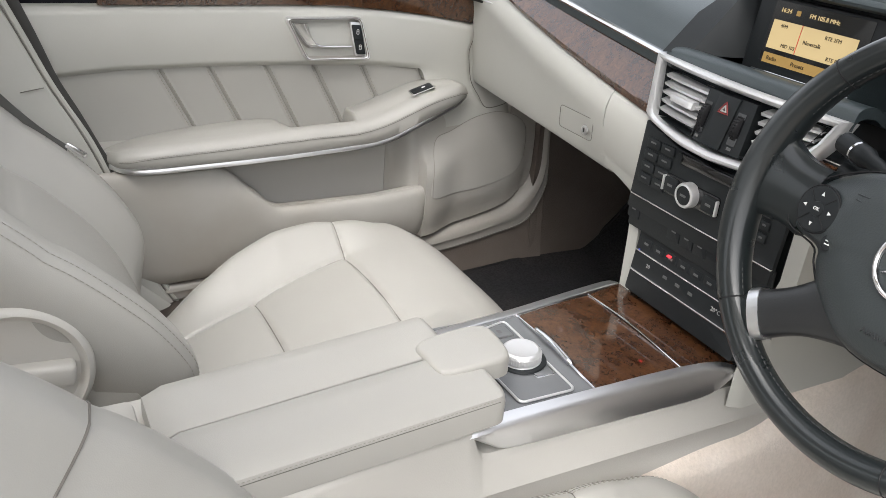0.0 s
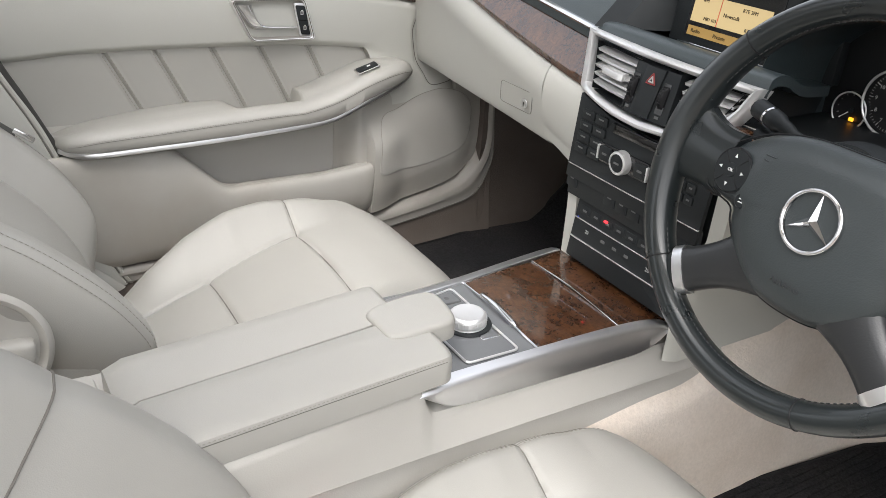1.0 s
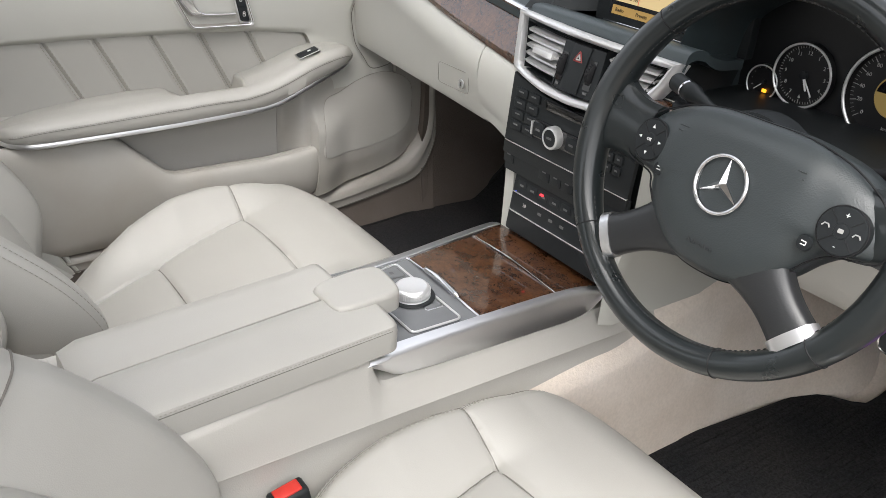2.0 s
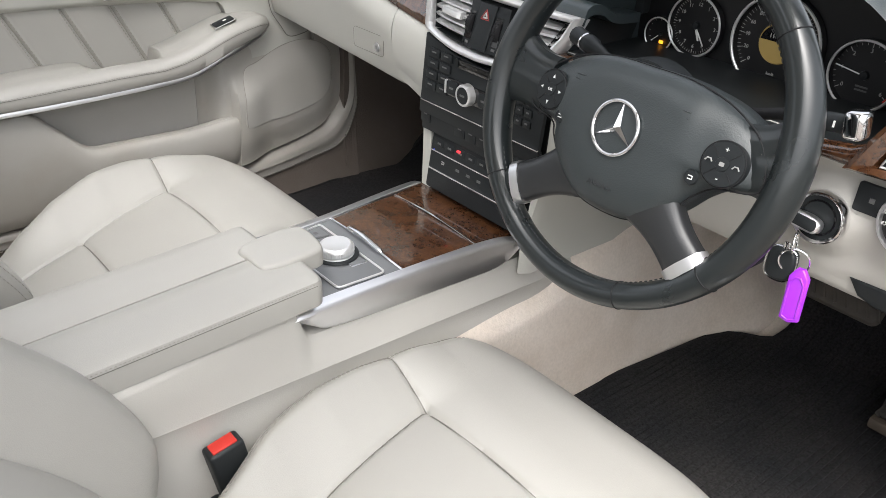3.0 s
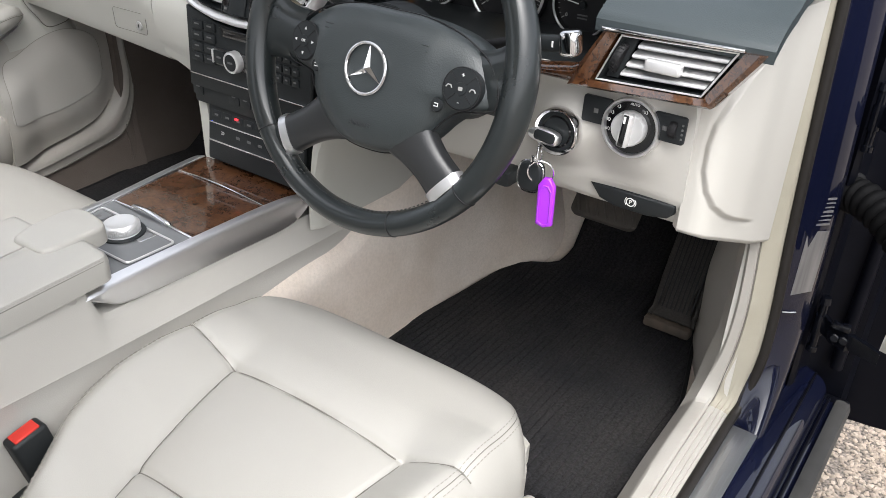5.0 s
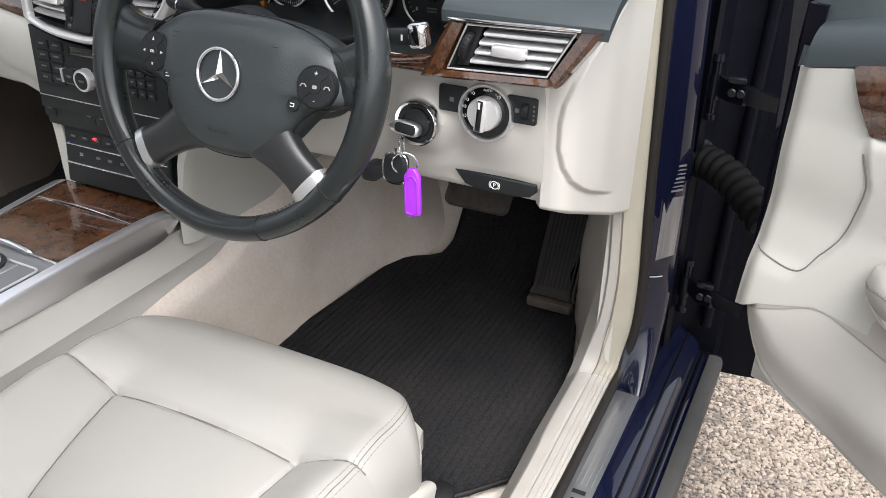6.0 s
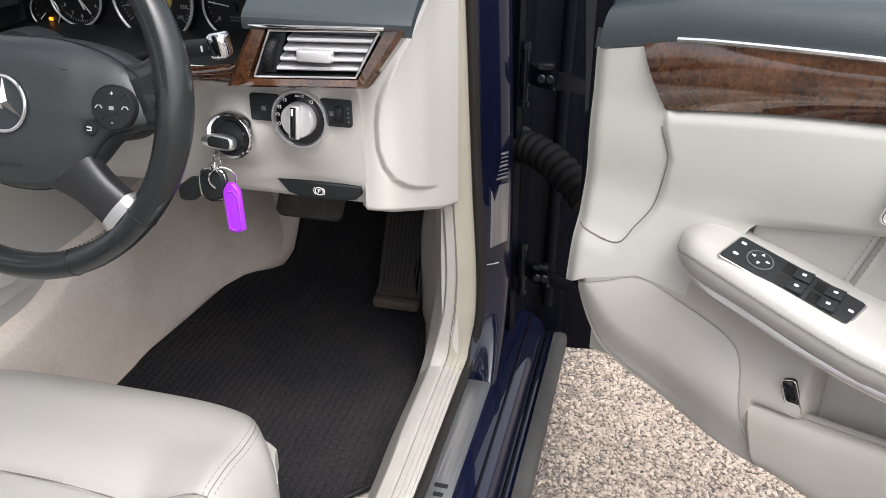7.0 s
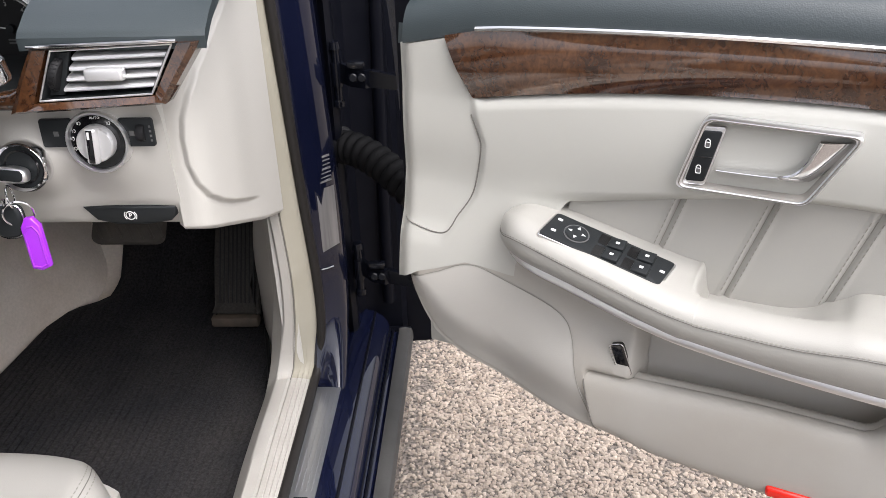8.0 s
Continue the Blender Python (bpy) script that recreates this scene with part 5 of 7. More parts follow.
part("chrome_tip", box((0.546, 0.133, 0.9265), (0.020, 0.022, 0.027), 0.006, 3, Matrix.Rotation(radians(-8), 4, "Y")), CHROME, gs, "chrome selector tip")
part("selector_mark", box((0.527, 0.1295, 0.922), (0.0016, 0.001, 0.006), 0), WHITE, gs, smooth=False)
part("selector_arm", tube([(0.42, 0.150, 0.895), (0.49, 0.140, 0.918)], 0.006, 12), RUBBER, col)
part("height_lever", box((0.462, 0.175, 0.742), (0.022, 0.035, 0.020), 0.006), BLACK, col)

# ---- dashboard ----
da = thing("dashboard", (0, 0.5, 0.62), "dark grey over cream dashboard with burl wood trim", "dashboard")


def face_y(x):
    """How far forward the dashboard's face stands across the car."""
    return 0.190 + 0.07 * np.clip((-x - 0.1) / 0.6, 0, 1.1)


def band_low(x):
    """Lower edge of the burl band."""
    return 0.855 + 0.10 * (-x - 0.14) + 0.1 * (x + 0.14) ** 2


# far side: dark top, chrome line, burl band, cream glovebox
xs = np.linspace(-0.745, -0.112, 40)
top = []
for x in xs:
    f = face_y(x)
    zt = 0.929 + 0.07 * (-x - 0.12)
    top.append(spl([(f + 0.020, zt), (f + 0.042, zt + 0.018), (f + 0.10, zt + 0.048), (f + 0.28, zt + 0.06), (0.86, zt + 0.03)], 18))
part("top_pad", sheet([[(x, y, z) for y, z in r] for x, r in zip(xs, top)], (0, 0, -0.02)), DARK, da, "dark grey dash top")
part("chrome_strip", sheet([[(x, face_y(x) + 0.016 + dy, 0.926 + 0.07 * (-x - 0.12) + dz) for dy, dz in ((0.004, 0.004), (-0.002, 0.003), (-0.003, 0.0), (-0.001, -0.003), (0.004, -0.003))] for x in np.linspace(-0.745, -0.114, 30)], (0, 0.004, 0)), CHROME, da)
wood = []
for x in np.linspace(-0.60, -0.114, 40):
    f, zt = face_y(x), 0.922 + 0.07 * (-x - 0.12)
    zb = band_low(x)
    wood.append([(x, f + 0.046 * (1 - t) ** 1.1 + 0.008 * ss(0.85, 1.0, t) - 0.012, zt + (zb - zt) * t) for t in np.linspace(0, 1, 14)])
part("wood_band", sheet(wood, (0, 0.012, 0)), WOOD, da, "glossy burl wood band")
gv = []
for x in np.linspace(-0.745, -0.215, 36):
    f, zb = face_y(x), band_low(x)
    gv.append([(x, y, z) for y, z in spl([(f + 0.01, zb), (f - 0.004, zb - 0.006), (f - 0.014, zb - 0.035), (f - 0.006, zb - 0.075), (f + 0.006, 0.752), (f + 0.022, 0.734), (f + 0.10, 0.724), (f + 0.30, 0.75)], 24)])
gb = part("glovebox_lid", sheet(gv, (0, 0.01, 0.012)), VINYL, da, "cream glovebox lid")
lm = axes((-0.290, face_y(-0.29) - 0.0125, 0.790), (1, 0, 0), (0.0, -1, -0.05))
# thin dark line drawn for the shade round the latch recess
part("latch_shade_line", tube([lm @ Vector((x, y, 0.0)) for x, y in rrect(0.085, 0.034, 0.006)], 0.0005, 6, loop=True), SEAM, gb)
part("lock", lathe([(0.0, 0.0018), (0.005, 0.0018), (0.0070, 0.0016), (0.0075, 0.0)], lm @ pose(0.024, -0.004, 0.0), 24), SATIN, gb)
part("lock_slot", box((0, 0, 0), (0.0014, 0.006, 0.0008), 0, m=lm @ pose(0.024, -0.004, 0.0019)), BLACK, gb, smooth=False)
gv = []
for x in np.linspace(-0.212, -0.104, 16):
    f, zb = face_y(x), band_low(x)
    low = 0.742 - 0.012 * ss(-0.2, -0.12, x)
    gv.append([(x, y, z) for y, z in spl([(f + 0.01, zb), (f - 0.006, zb - 0.006), (f - 0.014, zb - 0.035), (f - 0.010, zb - 0.075), (f, low + 0.02), (f + 0.012, low), (f + 0.10, low - 0.006), (f + 0.3, 0.75)], 20)])
part("cheek_panel", sheet(gv, (0, 0.01, 0.012)), VINYL, da, "cream dash cheek beside the stack")
part("stack_leg", loft([[(x0, FY + 0.004, z), (x0, FY + 0.12, z), (x0 - 0.028, FY + 0.12, z), (x0 - 0.030, FY + 0.020, z), (x0 - 0.022, FY + 0.006, z)] for x0, z in ((-0.094, 0.74), (-0.090, 0.68), (-0.088, 0.60))]), VINYL, da, "cream stack leg")
part("stack_leg", loft([[(x0, FY + 0.004, z), (x0, FY + 0.42, z), (x0 + w_, FY + 0.42, z), (x0 + w_ + 0.002, FY + 0.020, z), (x0 + w_ - 0.006, FY + 0.006, z)] for x0, z, w_ in ((0.150, 0.86, 0.028), (0.148, 0.74, 0.026), (0.132, 0.68, 0.016), (0.121, 0.60, 0.0095), (0.121, 0.55, 0.0095))]), VINYL, da, "cream stack leg")
ev = part("end_vent", slab(rrect(0.12, 0.055, 0.01), axes((-0.672, face_y(-0.67) - 0.004, 0.925), (1, 0.1, 0), (0, -1, 0.1)), 0.006, 0.002), BLACK, da, "black end vent")
for k in range(4):
    part("slat", box((-0.672, face_y(-0.67) - 0.010, 0.943 - 0.012 * k), (0.105, 0.012, 0.003), 0.001, 2, Matrix.Rotation(radians(22), 4, "X")), SILVER, ev)

# centre top with the screen in its hood
ct = []
for x in np.linspace(-0.112, 0.175, 20):
    ct.append([(x, y, z) for y, z in spl([(FY + 0.012, 0.934), (FY + 0.016, 0.9425), (FY + 0.028, 0.9465), (FY + 0.045, 0.944), (FY + 0.060, 0.936), (FY + 0.080, 0.930), (FY + 0.12, 0.928)], 22)])
part("centre_top", sheet(ct, (0, 0, -0.012)), DARK, da)
# side wall coloured black to paint the shadow inside the screen hood
part("shaded_screen_cheek", loft([[(-0.112, FY + 0.006, 0.940), (-0.112, 0.80, 0.940), (-0.112, 0.80, 1.02), (-0.130, 0.30, 1.015), (-0.128, 0.245, 0.985)], [(-0.090, FY + 0.03, 0.940), (-0.085, 0.80, 0.940), (-0.082, 0.80, 1.05), (-0.086, 0.30, 1.045), (-0.088, 0.262, 1.0)], [(-0.062, 0.262, 0.940), (-0.060, 0.80, 0.940), (-0.060, 0.80, 1.06), (-0.060, 0.33, 1.055), (-0.062, 0.29, 1.0)]]), BLACK, da)
SM = axes((0.030, 0.272, 0.976), (1, 0, 0), (0, -1, 0.12))
scr = part("screen", slab(rrect(0.185, 0.090, 0.004), SM @ pose(0, 0, -0.014), 0.010, 0.002), BLACK, da, "radio display with amber screen")
part("display", slab(rrect(0.140, 0.074, 0.001), SM @ pose(0.003, 0.004, -0.004), 0.001), GLOSS, scr, smooth=False)
part("tuner_field", slab(rrect(0.122, 0.034, 0.0005), SM @ pose(-0.001, 0.002, -0.003), 0.0006), AMBER, scr, "amber tuner field", smooth=False)
part("menu_band", slab(rrect(0.122, 0.012, 0.0005), SM @ pose(-0.001, -0.0265, -0.003), 0.0006), AMBERDIM, scr, "amber menu band", smooth=False)
part("tuner_line", slab(rrect(0.0008, 0.034, 0.0002), SM @ pose(-0.018, 0.002, -0.0023), 0.0004), RED, scr, smooth=False)
INK = surface("display_ink", (0.02, 0.012, 0.004), 0.6)
for text, s, u, v, mt in (("16:24", 0.0072, -0.048, 0.031, AMBER), ("FM 105.8 MHz", 0.0072, 0.008, 0.031, AMBER), ("Newstalk", 0.0068, 0.002, 0.001, INK), ("RTE 2FM", 0.0062, 0.028, 0.012, INK), ("RTE R1", 0.0062, 0.036, -0.010, INK), ("MID 103", 0.0060, -0.030, -0.009, INK), ("4FM", 0.0060, -0.044, 0.013, INK), ("Radio", 0.0068, -0.048, -0.0265, INK), ("Presets", 0.0068, -0.008, -0.0265, INK), ("Info", 0.0068, 0.032, -0.0265, INK)):
    words(text, s, SM @ pose(u, v, -0.0022), mt, scr)
part("clock_icon", slab(rrect(0.006, 0.006, 0.001), SM @ pose(-0.030, 0.031, -0.003), 0.0006), AMBERDIM, scr, smooth=False)
part("chrome_line", box((0.035, 0.268, 0.9335), (0.155, 0.003, 0.0022), 0.0008), CHROME, scr)
part("chrome_line", box((0.040, 0.290, 1.0185), (0.15, 0.003, 0.0016), 0.0006), CHROME, scr)
hd = []
for x in np.linspace(-0.075, 0.175, 12):
    hd.append([(x, y, z) for y, z in spl([(0.300, 1.024), (0.270, 1.026), (0.262, 1.034), (0.285, 1.046), (0.40, 1.055), (0.84, 1.03)], 14)])
part("screen_hood", sheet(hd, (0, 0.004, 0.006)), DARK, da, "dark grey screen hood")
part("screen_surround", box((0.035, 0.33, 0.975), (0.25, 0.02, 0.11), 0.004), BLACK, da)
# hood of the instruments
cl = thing("instrument_cluster", (0.34, 0.34, 0.86), "black instrument cluster with four white-marked dials", "instrument cluster")
GY = 0.338
part("cluster_face", slab(rrect(0.44, 0.17, 0.03), axes((0.345, GY, 0.925), (1, 0, 0), (0, -1, 0)), 0.004), surface("cluster_black", (0.008, 0.008, 0.009), 0.35), cl)


def dial(x, z, r, name, label, marks, texts=(), needle=None, pointers=()):
    m = axes((x, GY - 0.006, z), (1, 0, 0), (0, -1, 0.0))
    d = part(name, lathe([(0.0, 0.001), (r * 0.93, 0.001), (r * 0.94, 0.003), (r, 0.009), (r * 1.04, 0.008), (r * 1.05, 0.0)], m, 56), surface("dial_black_" + name, (0.008, 0.008, 0.009), 0.4), cl, label)
    part("dial_ring", tube([m @ Vector((r * 1.0 * math.cos(a), r * 1.0 * math.sin(a), 0.0085)) for a in np.linspace(0, 2 * math.pi, 56, endpoint=False)], 0.0010 * r / 0.035 + 0.0004, 8, loop=True), SILVER, d, "silver dial ring")
    a0, a1, n, big = marks
    for k in range(n + 1):
        a = radians(a0 + (a1 - a0) * k / n)
        L, w = (0.13, 0.0011) if k % big == 0 else (0.07, 0.0006)
        part("scale_mark", box((0, 0, 0), (r * L, w * 0.8, 0.0005), 0, m=m @ Matrix.Rotation(a, 4, "Z") @ Matrix.Translation((r * (0.92 - L / 2), 0, 0.0020))), DIALMARK, d, smooth=False)
    for text, ang, f, s in texts:
        a = radians(ang)
        words(text, r * s * 0.86, m @ pose(r * f * math.cos(a), r * f * math.sin(a), 0.0016), DIALMARK, d)
    for ang, L, w in pointers:
        a = radians(ang)
        part("pointer", box((0, 0, 0), (r * L, w, 0.0008), 0, m=m @ Matrix.Rotation(a, 4, "Z") @ Matrix.Translation((r * L * 0.42, 0, 0.0045))), WHITE, d, smooth=False)
    if pointers:
        part("pointer_hub", lathe([(0.0, 0.0065), (r * 0.12, 0.006), (r * 0.14, 0.002)], m, 24), BLACK, d)
    return d, m


dial(0.459, 0.918, 0.0385, "rev_counter", "round rev counter dial", (215, -35, 24, 4), [(str(k), 215 - 250 * k / 6, 0.70, 0.20) for k in range(7)], pointers=[(171, 0.95, 0.0012)])
tm_ = axes((0.459, GY - 0.006, 0.918), (1, 0, 0), (0, -1, 0))
part("red_zone", tube([tm_ @ Vector((0.0352 * math.cos(radians(a)), 0.0352 * math.sin(radians(a)), 0.0022)) for a in np.linspace(-2, -40, 10)], 0.0010, 6), RED, cl)
d, m = dial(0.350, 0.926, 0.0560, "speedometer", "large round speedometer dial", (218, -38, 48, 4), [(str(k * 20), 218 - 256 * k / 12, 0.72, 0.135) for k in range(13)])
part("centre_display", lathe([(0.0, 0.0035), (0.0225, 0.0035), (0.0240, 0.001)], m, 44), glow("olive_display", (1.0, 0.70, 0.22), 0.030), d, "dim amber centre display")
part("display_shade", slab([(0.0215 * math.cos(a), 0.0215 * math.sin(a)) for a in np.linspace(0.12, math.pi - 0.12, 20)], m @ pose(0, 0, 0.0035), 0.0004), GLOSS, d, smooth=False)
words("11.0\u00b0C", 0.0075, m @ pose(0, 0.0085, 0.0042), DIALMARK, d)
words("km/h", 0.005, m @ pose(0, -0.036, 0.0016), DIALMARK, d)
dial(0.238, 0.922, 0.0375, "clock", "round analogue clock dial", (90, -270, 60, 5), [(str(k), 90 - 30 * k, 0.70, 0.20) for k in range(1, 13)], pointers=[(-66, 0.55, 0.0022), (-54, 0.80, 0.0016)])
d, m = dial(0.188, 0.900, 0.0215, "fuel_gauge", "small fuel gauge dial", (200, 0, 8, 4), pointers=[(222, 0.85, 0.001)])
part("warning_light", slab(rrect(0.0065, 0.0045, 0.0012), m @ pose(0.003, -0.010, 0.0035), 0.0006), ORANGELED, d, "orange warning light", smooth=False)
dial(0.517, 0.880, 0.0200, "temperature_gauge", "small temperature gauge dial", (200, 0, 8, 4), pointers=[(190, 0.85, 0.001)])
for x, y in ((0.459, 0.905), (0.459, 0.901)):
    part("dial_caption", box((x, GY - 0.0078, y), (0.014, 0.0005, 0.0018), 0), GREYMARK, cl, smooth=False)
# tunnel and hood round the dials
arch = [(-0.205, -0.055), (-0.205, 0.0), (-0.19, 0.045), (-0.14, 0.080), (-0.06, 0.100), (0.04, 0.100), (0.13, 0.078), (0.195, 0.030), (0.212, -0.005), (0.205, -0.030), (0.190, -0.055)]
A = spl(arch, 60)
rr = []
for y, fx, fz in ((0.345, 0.98, 0.92), (0.30, 1.0, 0.96), (0.235, 1.02, 1.0), (0.215, 1.035, 1.04), (0.222, 1.06, 1.09), (0.26, 1.10, 1.16), (0.40, 1.16, 1.20), (0.80, 1.25, 1.15)):
    rr.append([(0.350 + a * fx, y - 0.02 * (b < 0) * (y < 0.25), 0.934 + b * fz) for a, b in A])
part("instrument_hood", loft(rr, closed=False, caps=False), DARK, da, "dark grey instrument hood", angle=50)
part("cluster_floor", sheet([[(x, y, 0.884 + 0.02 * (y - 0.2)) for y in (0.178, 0.20, 0.345)] for x in np.linspace(0.15, 0.56, 8)], (0, 0, -0.006)), BLACK, da)

# near side: burl round the vent, cream knee panel, end cheek
dt = []
for x in np.linspace(0.555, 0.737, 20):
    dt.append([(x, y, z) for y, z in spl([(0.166, 0.9475), (0.176, 0.956), (0.215, 0.975), (0.32, 0.995), (0.84, 1.01)], 18)])
part("top_pad", sheet(dt, (0, 0, -0.012)), DARK, da, "dark grey dash top")
gm = axes((0.636, 0.247, 0.9835), (1, 0.0, 0.0), (0, -0.30, 1))
dg = part("demister_grille", slab([(0.025 * math.cos(a), 0.019 * math.sin(a)) for a in np.linspace(0, 2 * math.pi, 32, endpoint=False)], gm, 0.003, 0.0012), GLOSS, da, "oval demister grille")
part("grille_ring", loft([[gm @ Vector((rx * math.cos(a), (rx - 0.006) * math.sin(a), h)) for a in np.linspace(0, 2 * math.pi, 36, endpoint=False)] for rx, h in ((0.0325, -0.001), (0.0320, 0.0035), (0.0300, 0.0050), (0.0265, 0.0045), (0.0250, 0.0015))], caps=False), DARK, dg)
for k in range(4):
    part("grille_slit", box((0, 0, 0), (0.040 - 0.005 * abs(k - 1.5), 0.0011, 0.002), 0.0005, m=gm @ pose(0, -0.0095 + 0.0063 * k, 0.0036, 0, 0, 6)), DARK, dg)
part("chrome_strip", box((0.638, 0.162, 0.9425), (0.146, 0.006, 0.0034), 0.001, 2, Matrix.Rotation(radians(-1.6), 4, "Y")), CHROME, da)
# burl surround as a frame about the vent opening
Wo = dense([(-0.098, -0.0385), (0.058, -0.0300), (0.0935, 0.0200), (0.0995, 0.0300), (-0.066, 0.0240), (-0.083, -0.006)])
Wi = dense([(-0.0655, -0.0255), (0.0470, -0.0195), (0.0690, 0.0205), (0.0730, 0.0275), (-0.0455, 0.0225), (-0.055, 0.000)])
VM = axes((0.632, 0.166, 0.913), (1, 0.0, 0), (0, -1, 0.10))
fr = [np.c_[Wo, np.full(len(Wo), -0.02)], np.c_[Wo, np.full(len(Wo), 0.004)], np.c_[Wo * 0.75 + Wi * 0.25, np.full(len(Wo), 0.009)], np.c_[Wo * 0.2 + Wi * 0.8, np.full(len(Wo), 0.006)], np.c_[Wi, np.full(len(Wi), -0.02)]]
bm = loft(fr, caps=False)
bmesh.ops.transform(bm, matrix=VM, verts=bm.verts)
part("wood_surround", bm, WOOD, da, "glossy burl vent surround")
part("vent_frame", tube([VM @ Vector((x, y, 0.0050)) for x, y in Wi], 0.0011, 6, loop=True), SATIN, da)
ci = Wi.mean(0)
bm = loft([np.c_[ci + (Wi - ci) * k, np.full(len(Wi), h)] for k, h in ((0.985, 0.004), (0.95, 0.002), (0.93, -0.020))], caps=False)
bmesh.ops.transform(bm, matrix=VM, verts=bm.verts)
part("vent_lining", bm, BLACK, da)
# burl run under the dials
wd = []
for x in np.linspace(0.15, 0.556, 40):
    t = (x - 0.15) / 0.405
    wd.append([(x, 0.1585 + 0.007 * (2 * s - 1) ** 2 + 0.008 * (1 - t), (lambda zt: zt + (0.8760 - zt) * s)(float(np.interp(x, (0.44, 0.50, 0.535, 0.5445, 0.556), (0.884, 0.889, 0.895, 0.900, 0.915))))) for s in np.linspace(0, 1, 10)])
part("wood_band", sheet(wd, (0, 0.012, 0)), WOOD, da, "glossy burl wood band")
v = part("air_vent", slab([(x, y) for x, y in Wi], VM @ pose(0, 0, -0.022), 0.004), GLOSS, da, "side air vent")
for k in range(4):
    xa, xb, za, zb_ = -0.0275 - 0.0045 * k, 0.0655 - 0.0047 * k, 0.0165 - 0.0100 * k, 0.0195 - 0.0096 * k
    P = []
    for t in np.linspace(0, 1, 10):
        x, z = xa + (xb - xa) * t, za + (zb_ - za) * t
        P.append([VM @ Vector((x, z - 0.0038, 0.0000)), VM @ Vector((x, z - 0.0030, 0.0022)), VM @ Vector((x, z - 0.0005, 0.0012)), VM @ Vector((x, z + 0.0020, -0.006)), VM @ Vector((x, z + 0.0034, -0.014))])
    part("slat", sheet(P, (0, 0.0014, -0.0012)), SILVER, v)
tabm = VM @ pose(0.0042, 0.0000, 0.006)
part("slat_tab", box((0, 0, 0), (0.038, 0.0125, 0.012), 0.003, 3, tabm), SILVER, v)
part("wheel_well", slab([(-0.058, -0.0215), (-0.044, -0.0215), (-0.030, 0.0205), (-0.0455, 0.0190)], VM @ pose(0, 0, -0.006), 0.004, 0.001), BLACK, v)
vw = VM @ pose(-0.0460, -0.0005, -0.004, 0, 0, -18) @ Matrix.Rotation(radians(90), 4, "Y")
wh = part("vent_wheel", lathe([(0.0, -0.0040), (0.0150, -0.0040), (0.0165, -0.0025), (0.0168, 0.0), (0.0165, 0.0025), (0.0150, 0.0040), (0.0, 0.0040)], vw, 36), RUBBER, v)
for k in range(24):
    a = 2 * math.pi * k / 24
    part("ridge", box((0, 0, 0), (0.0012, 0.0010, 0.0055), 0, m=vw @ Matrix.Rotation(a, 4, "Z") @ Matrix.Translation((0.0168, 0, 0))), RUBBER, wh, smooth=False)
# cream knee panel with a bulge round the lamp switch
kp = []
for x in np.linspace(0.150, 0.668, 90):
    cur = spl([(0.182, 0.8805), (0.188, 0.872), (0.196, 0.85), (0.199, 0.81), (0.202, 0.77), (0.207, 0.745), (0.222, 0.724), (0.27, 0.712), (0.36, 0.716)], 60)
    row = []
    for y, z in cur:
        g = 0.014 * math.exp(-(((x - 0.6045) / 0.048) ** 2 + ((z - 0.8270) / 0.050) ** 2) ** 2)
        i = 0.018 * math.exp(-(((x - 0.521) / 0.040) ** 2 + ((z - 0.813) / 0.040) ** 2) ** 2)
        b = 0.010 * math.exp(-(((x - 0.608) / 0.062) ** 2 + ((z - 0.742) / 0.016) ** 2) ** 2)
        row.append((x, y - g - i + b * 0.4 , z))
    kp.append(row)
part("knee_panel", sheet(kp, (0, 0.012, 0.004)), PLASTIC, da, "cream plastic knee panel")
# end cheek: wraps round to the door opening, with a sunken panel
plan = spl([(0.666, 0.2035), (0.680, 0.2050), (0.690, 0.2110), (0.698, 0.2260), (0.706, 0.262), (0.716, 0.325), (0.726, 0.402)], 190)
arc = np.r_[0, np.cumsum(np.linalg.norm(np.diff(plan, axis=0), axis=1))]
tang = np.gradient(plan, axis=0)
tang /= np.linalg.norm(tang, axis=1)[:, None]


def arc_at(y):
    return float(np.interp(y, plan[:, 1], arc))


left_z, left_a = (0.776, 0.80, 0.83, 0.852, 0.877, 0.90, 0.935, 0.975), (0.020, 0.0135, 0.013, 0.016, 0.026, arc_at(0.226), arc_at(0.275), arc_at(0.36))
low_a, low_z = (0.0, 0.020, 0.032, arc_at(0.235), arc_at(0.257), arc_at(0.30), arc_at(0.36), arc_at(0.402)), (0.80, 0.776, 0.757, 0.742, 0.730, 0.712, 0.690, 0.675)
groove = list(zip(left_a[::-1], left_z[::-1])) + list(zip(low_a[2:], low_z[2:]))
ec = []
for i, ((px_, py_), a) in enumerate(zip(plan, arc)):
    lo = float(np.interp(py_, (0.20, 0.21, 0.249, 0.348, 0.401), (0.722, 0.719, 0.704, 0.663, 0.646)))
    row = []
    for v in np.linspace(0, 1, 190) ** 1.3:
        z = lo + (0.958 - lo) * v
        d = float(near(np.array([a]), np.array([z]), groove)[0])
        inside = a > np.interp(z, left_z, left_a) and z > np.interp(a, low_a, low_z)
        fade = ss(0.345, 0.27, py_)
        off = fade * ((0.0052 * ss(0.0, 0.0060, d) if inside else 0.0) - 0.0012 * math.exp(-((d / 0.003) ** 2)))
        low = 0.006 * (1 - min(1, (z - lo) / 0.007)) ** 2
        row.append((px_ + tang[i, 1] * (off - low), py_ - tang[i, 0] * (off - low), z))
    ec.append(row)
part("end_cheek", sheet(ec, (-0.008, 0.010, 0)), PLASTIC, da, "cream dash end cheek")

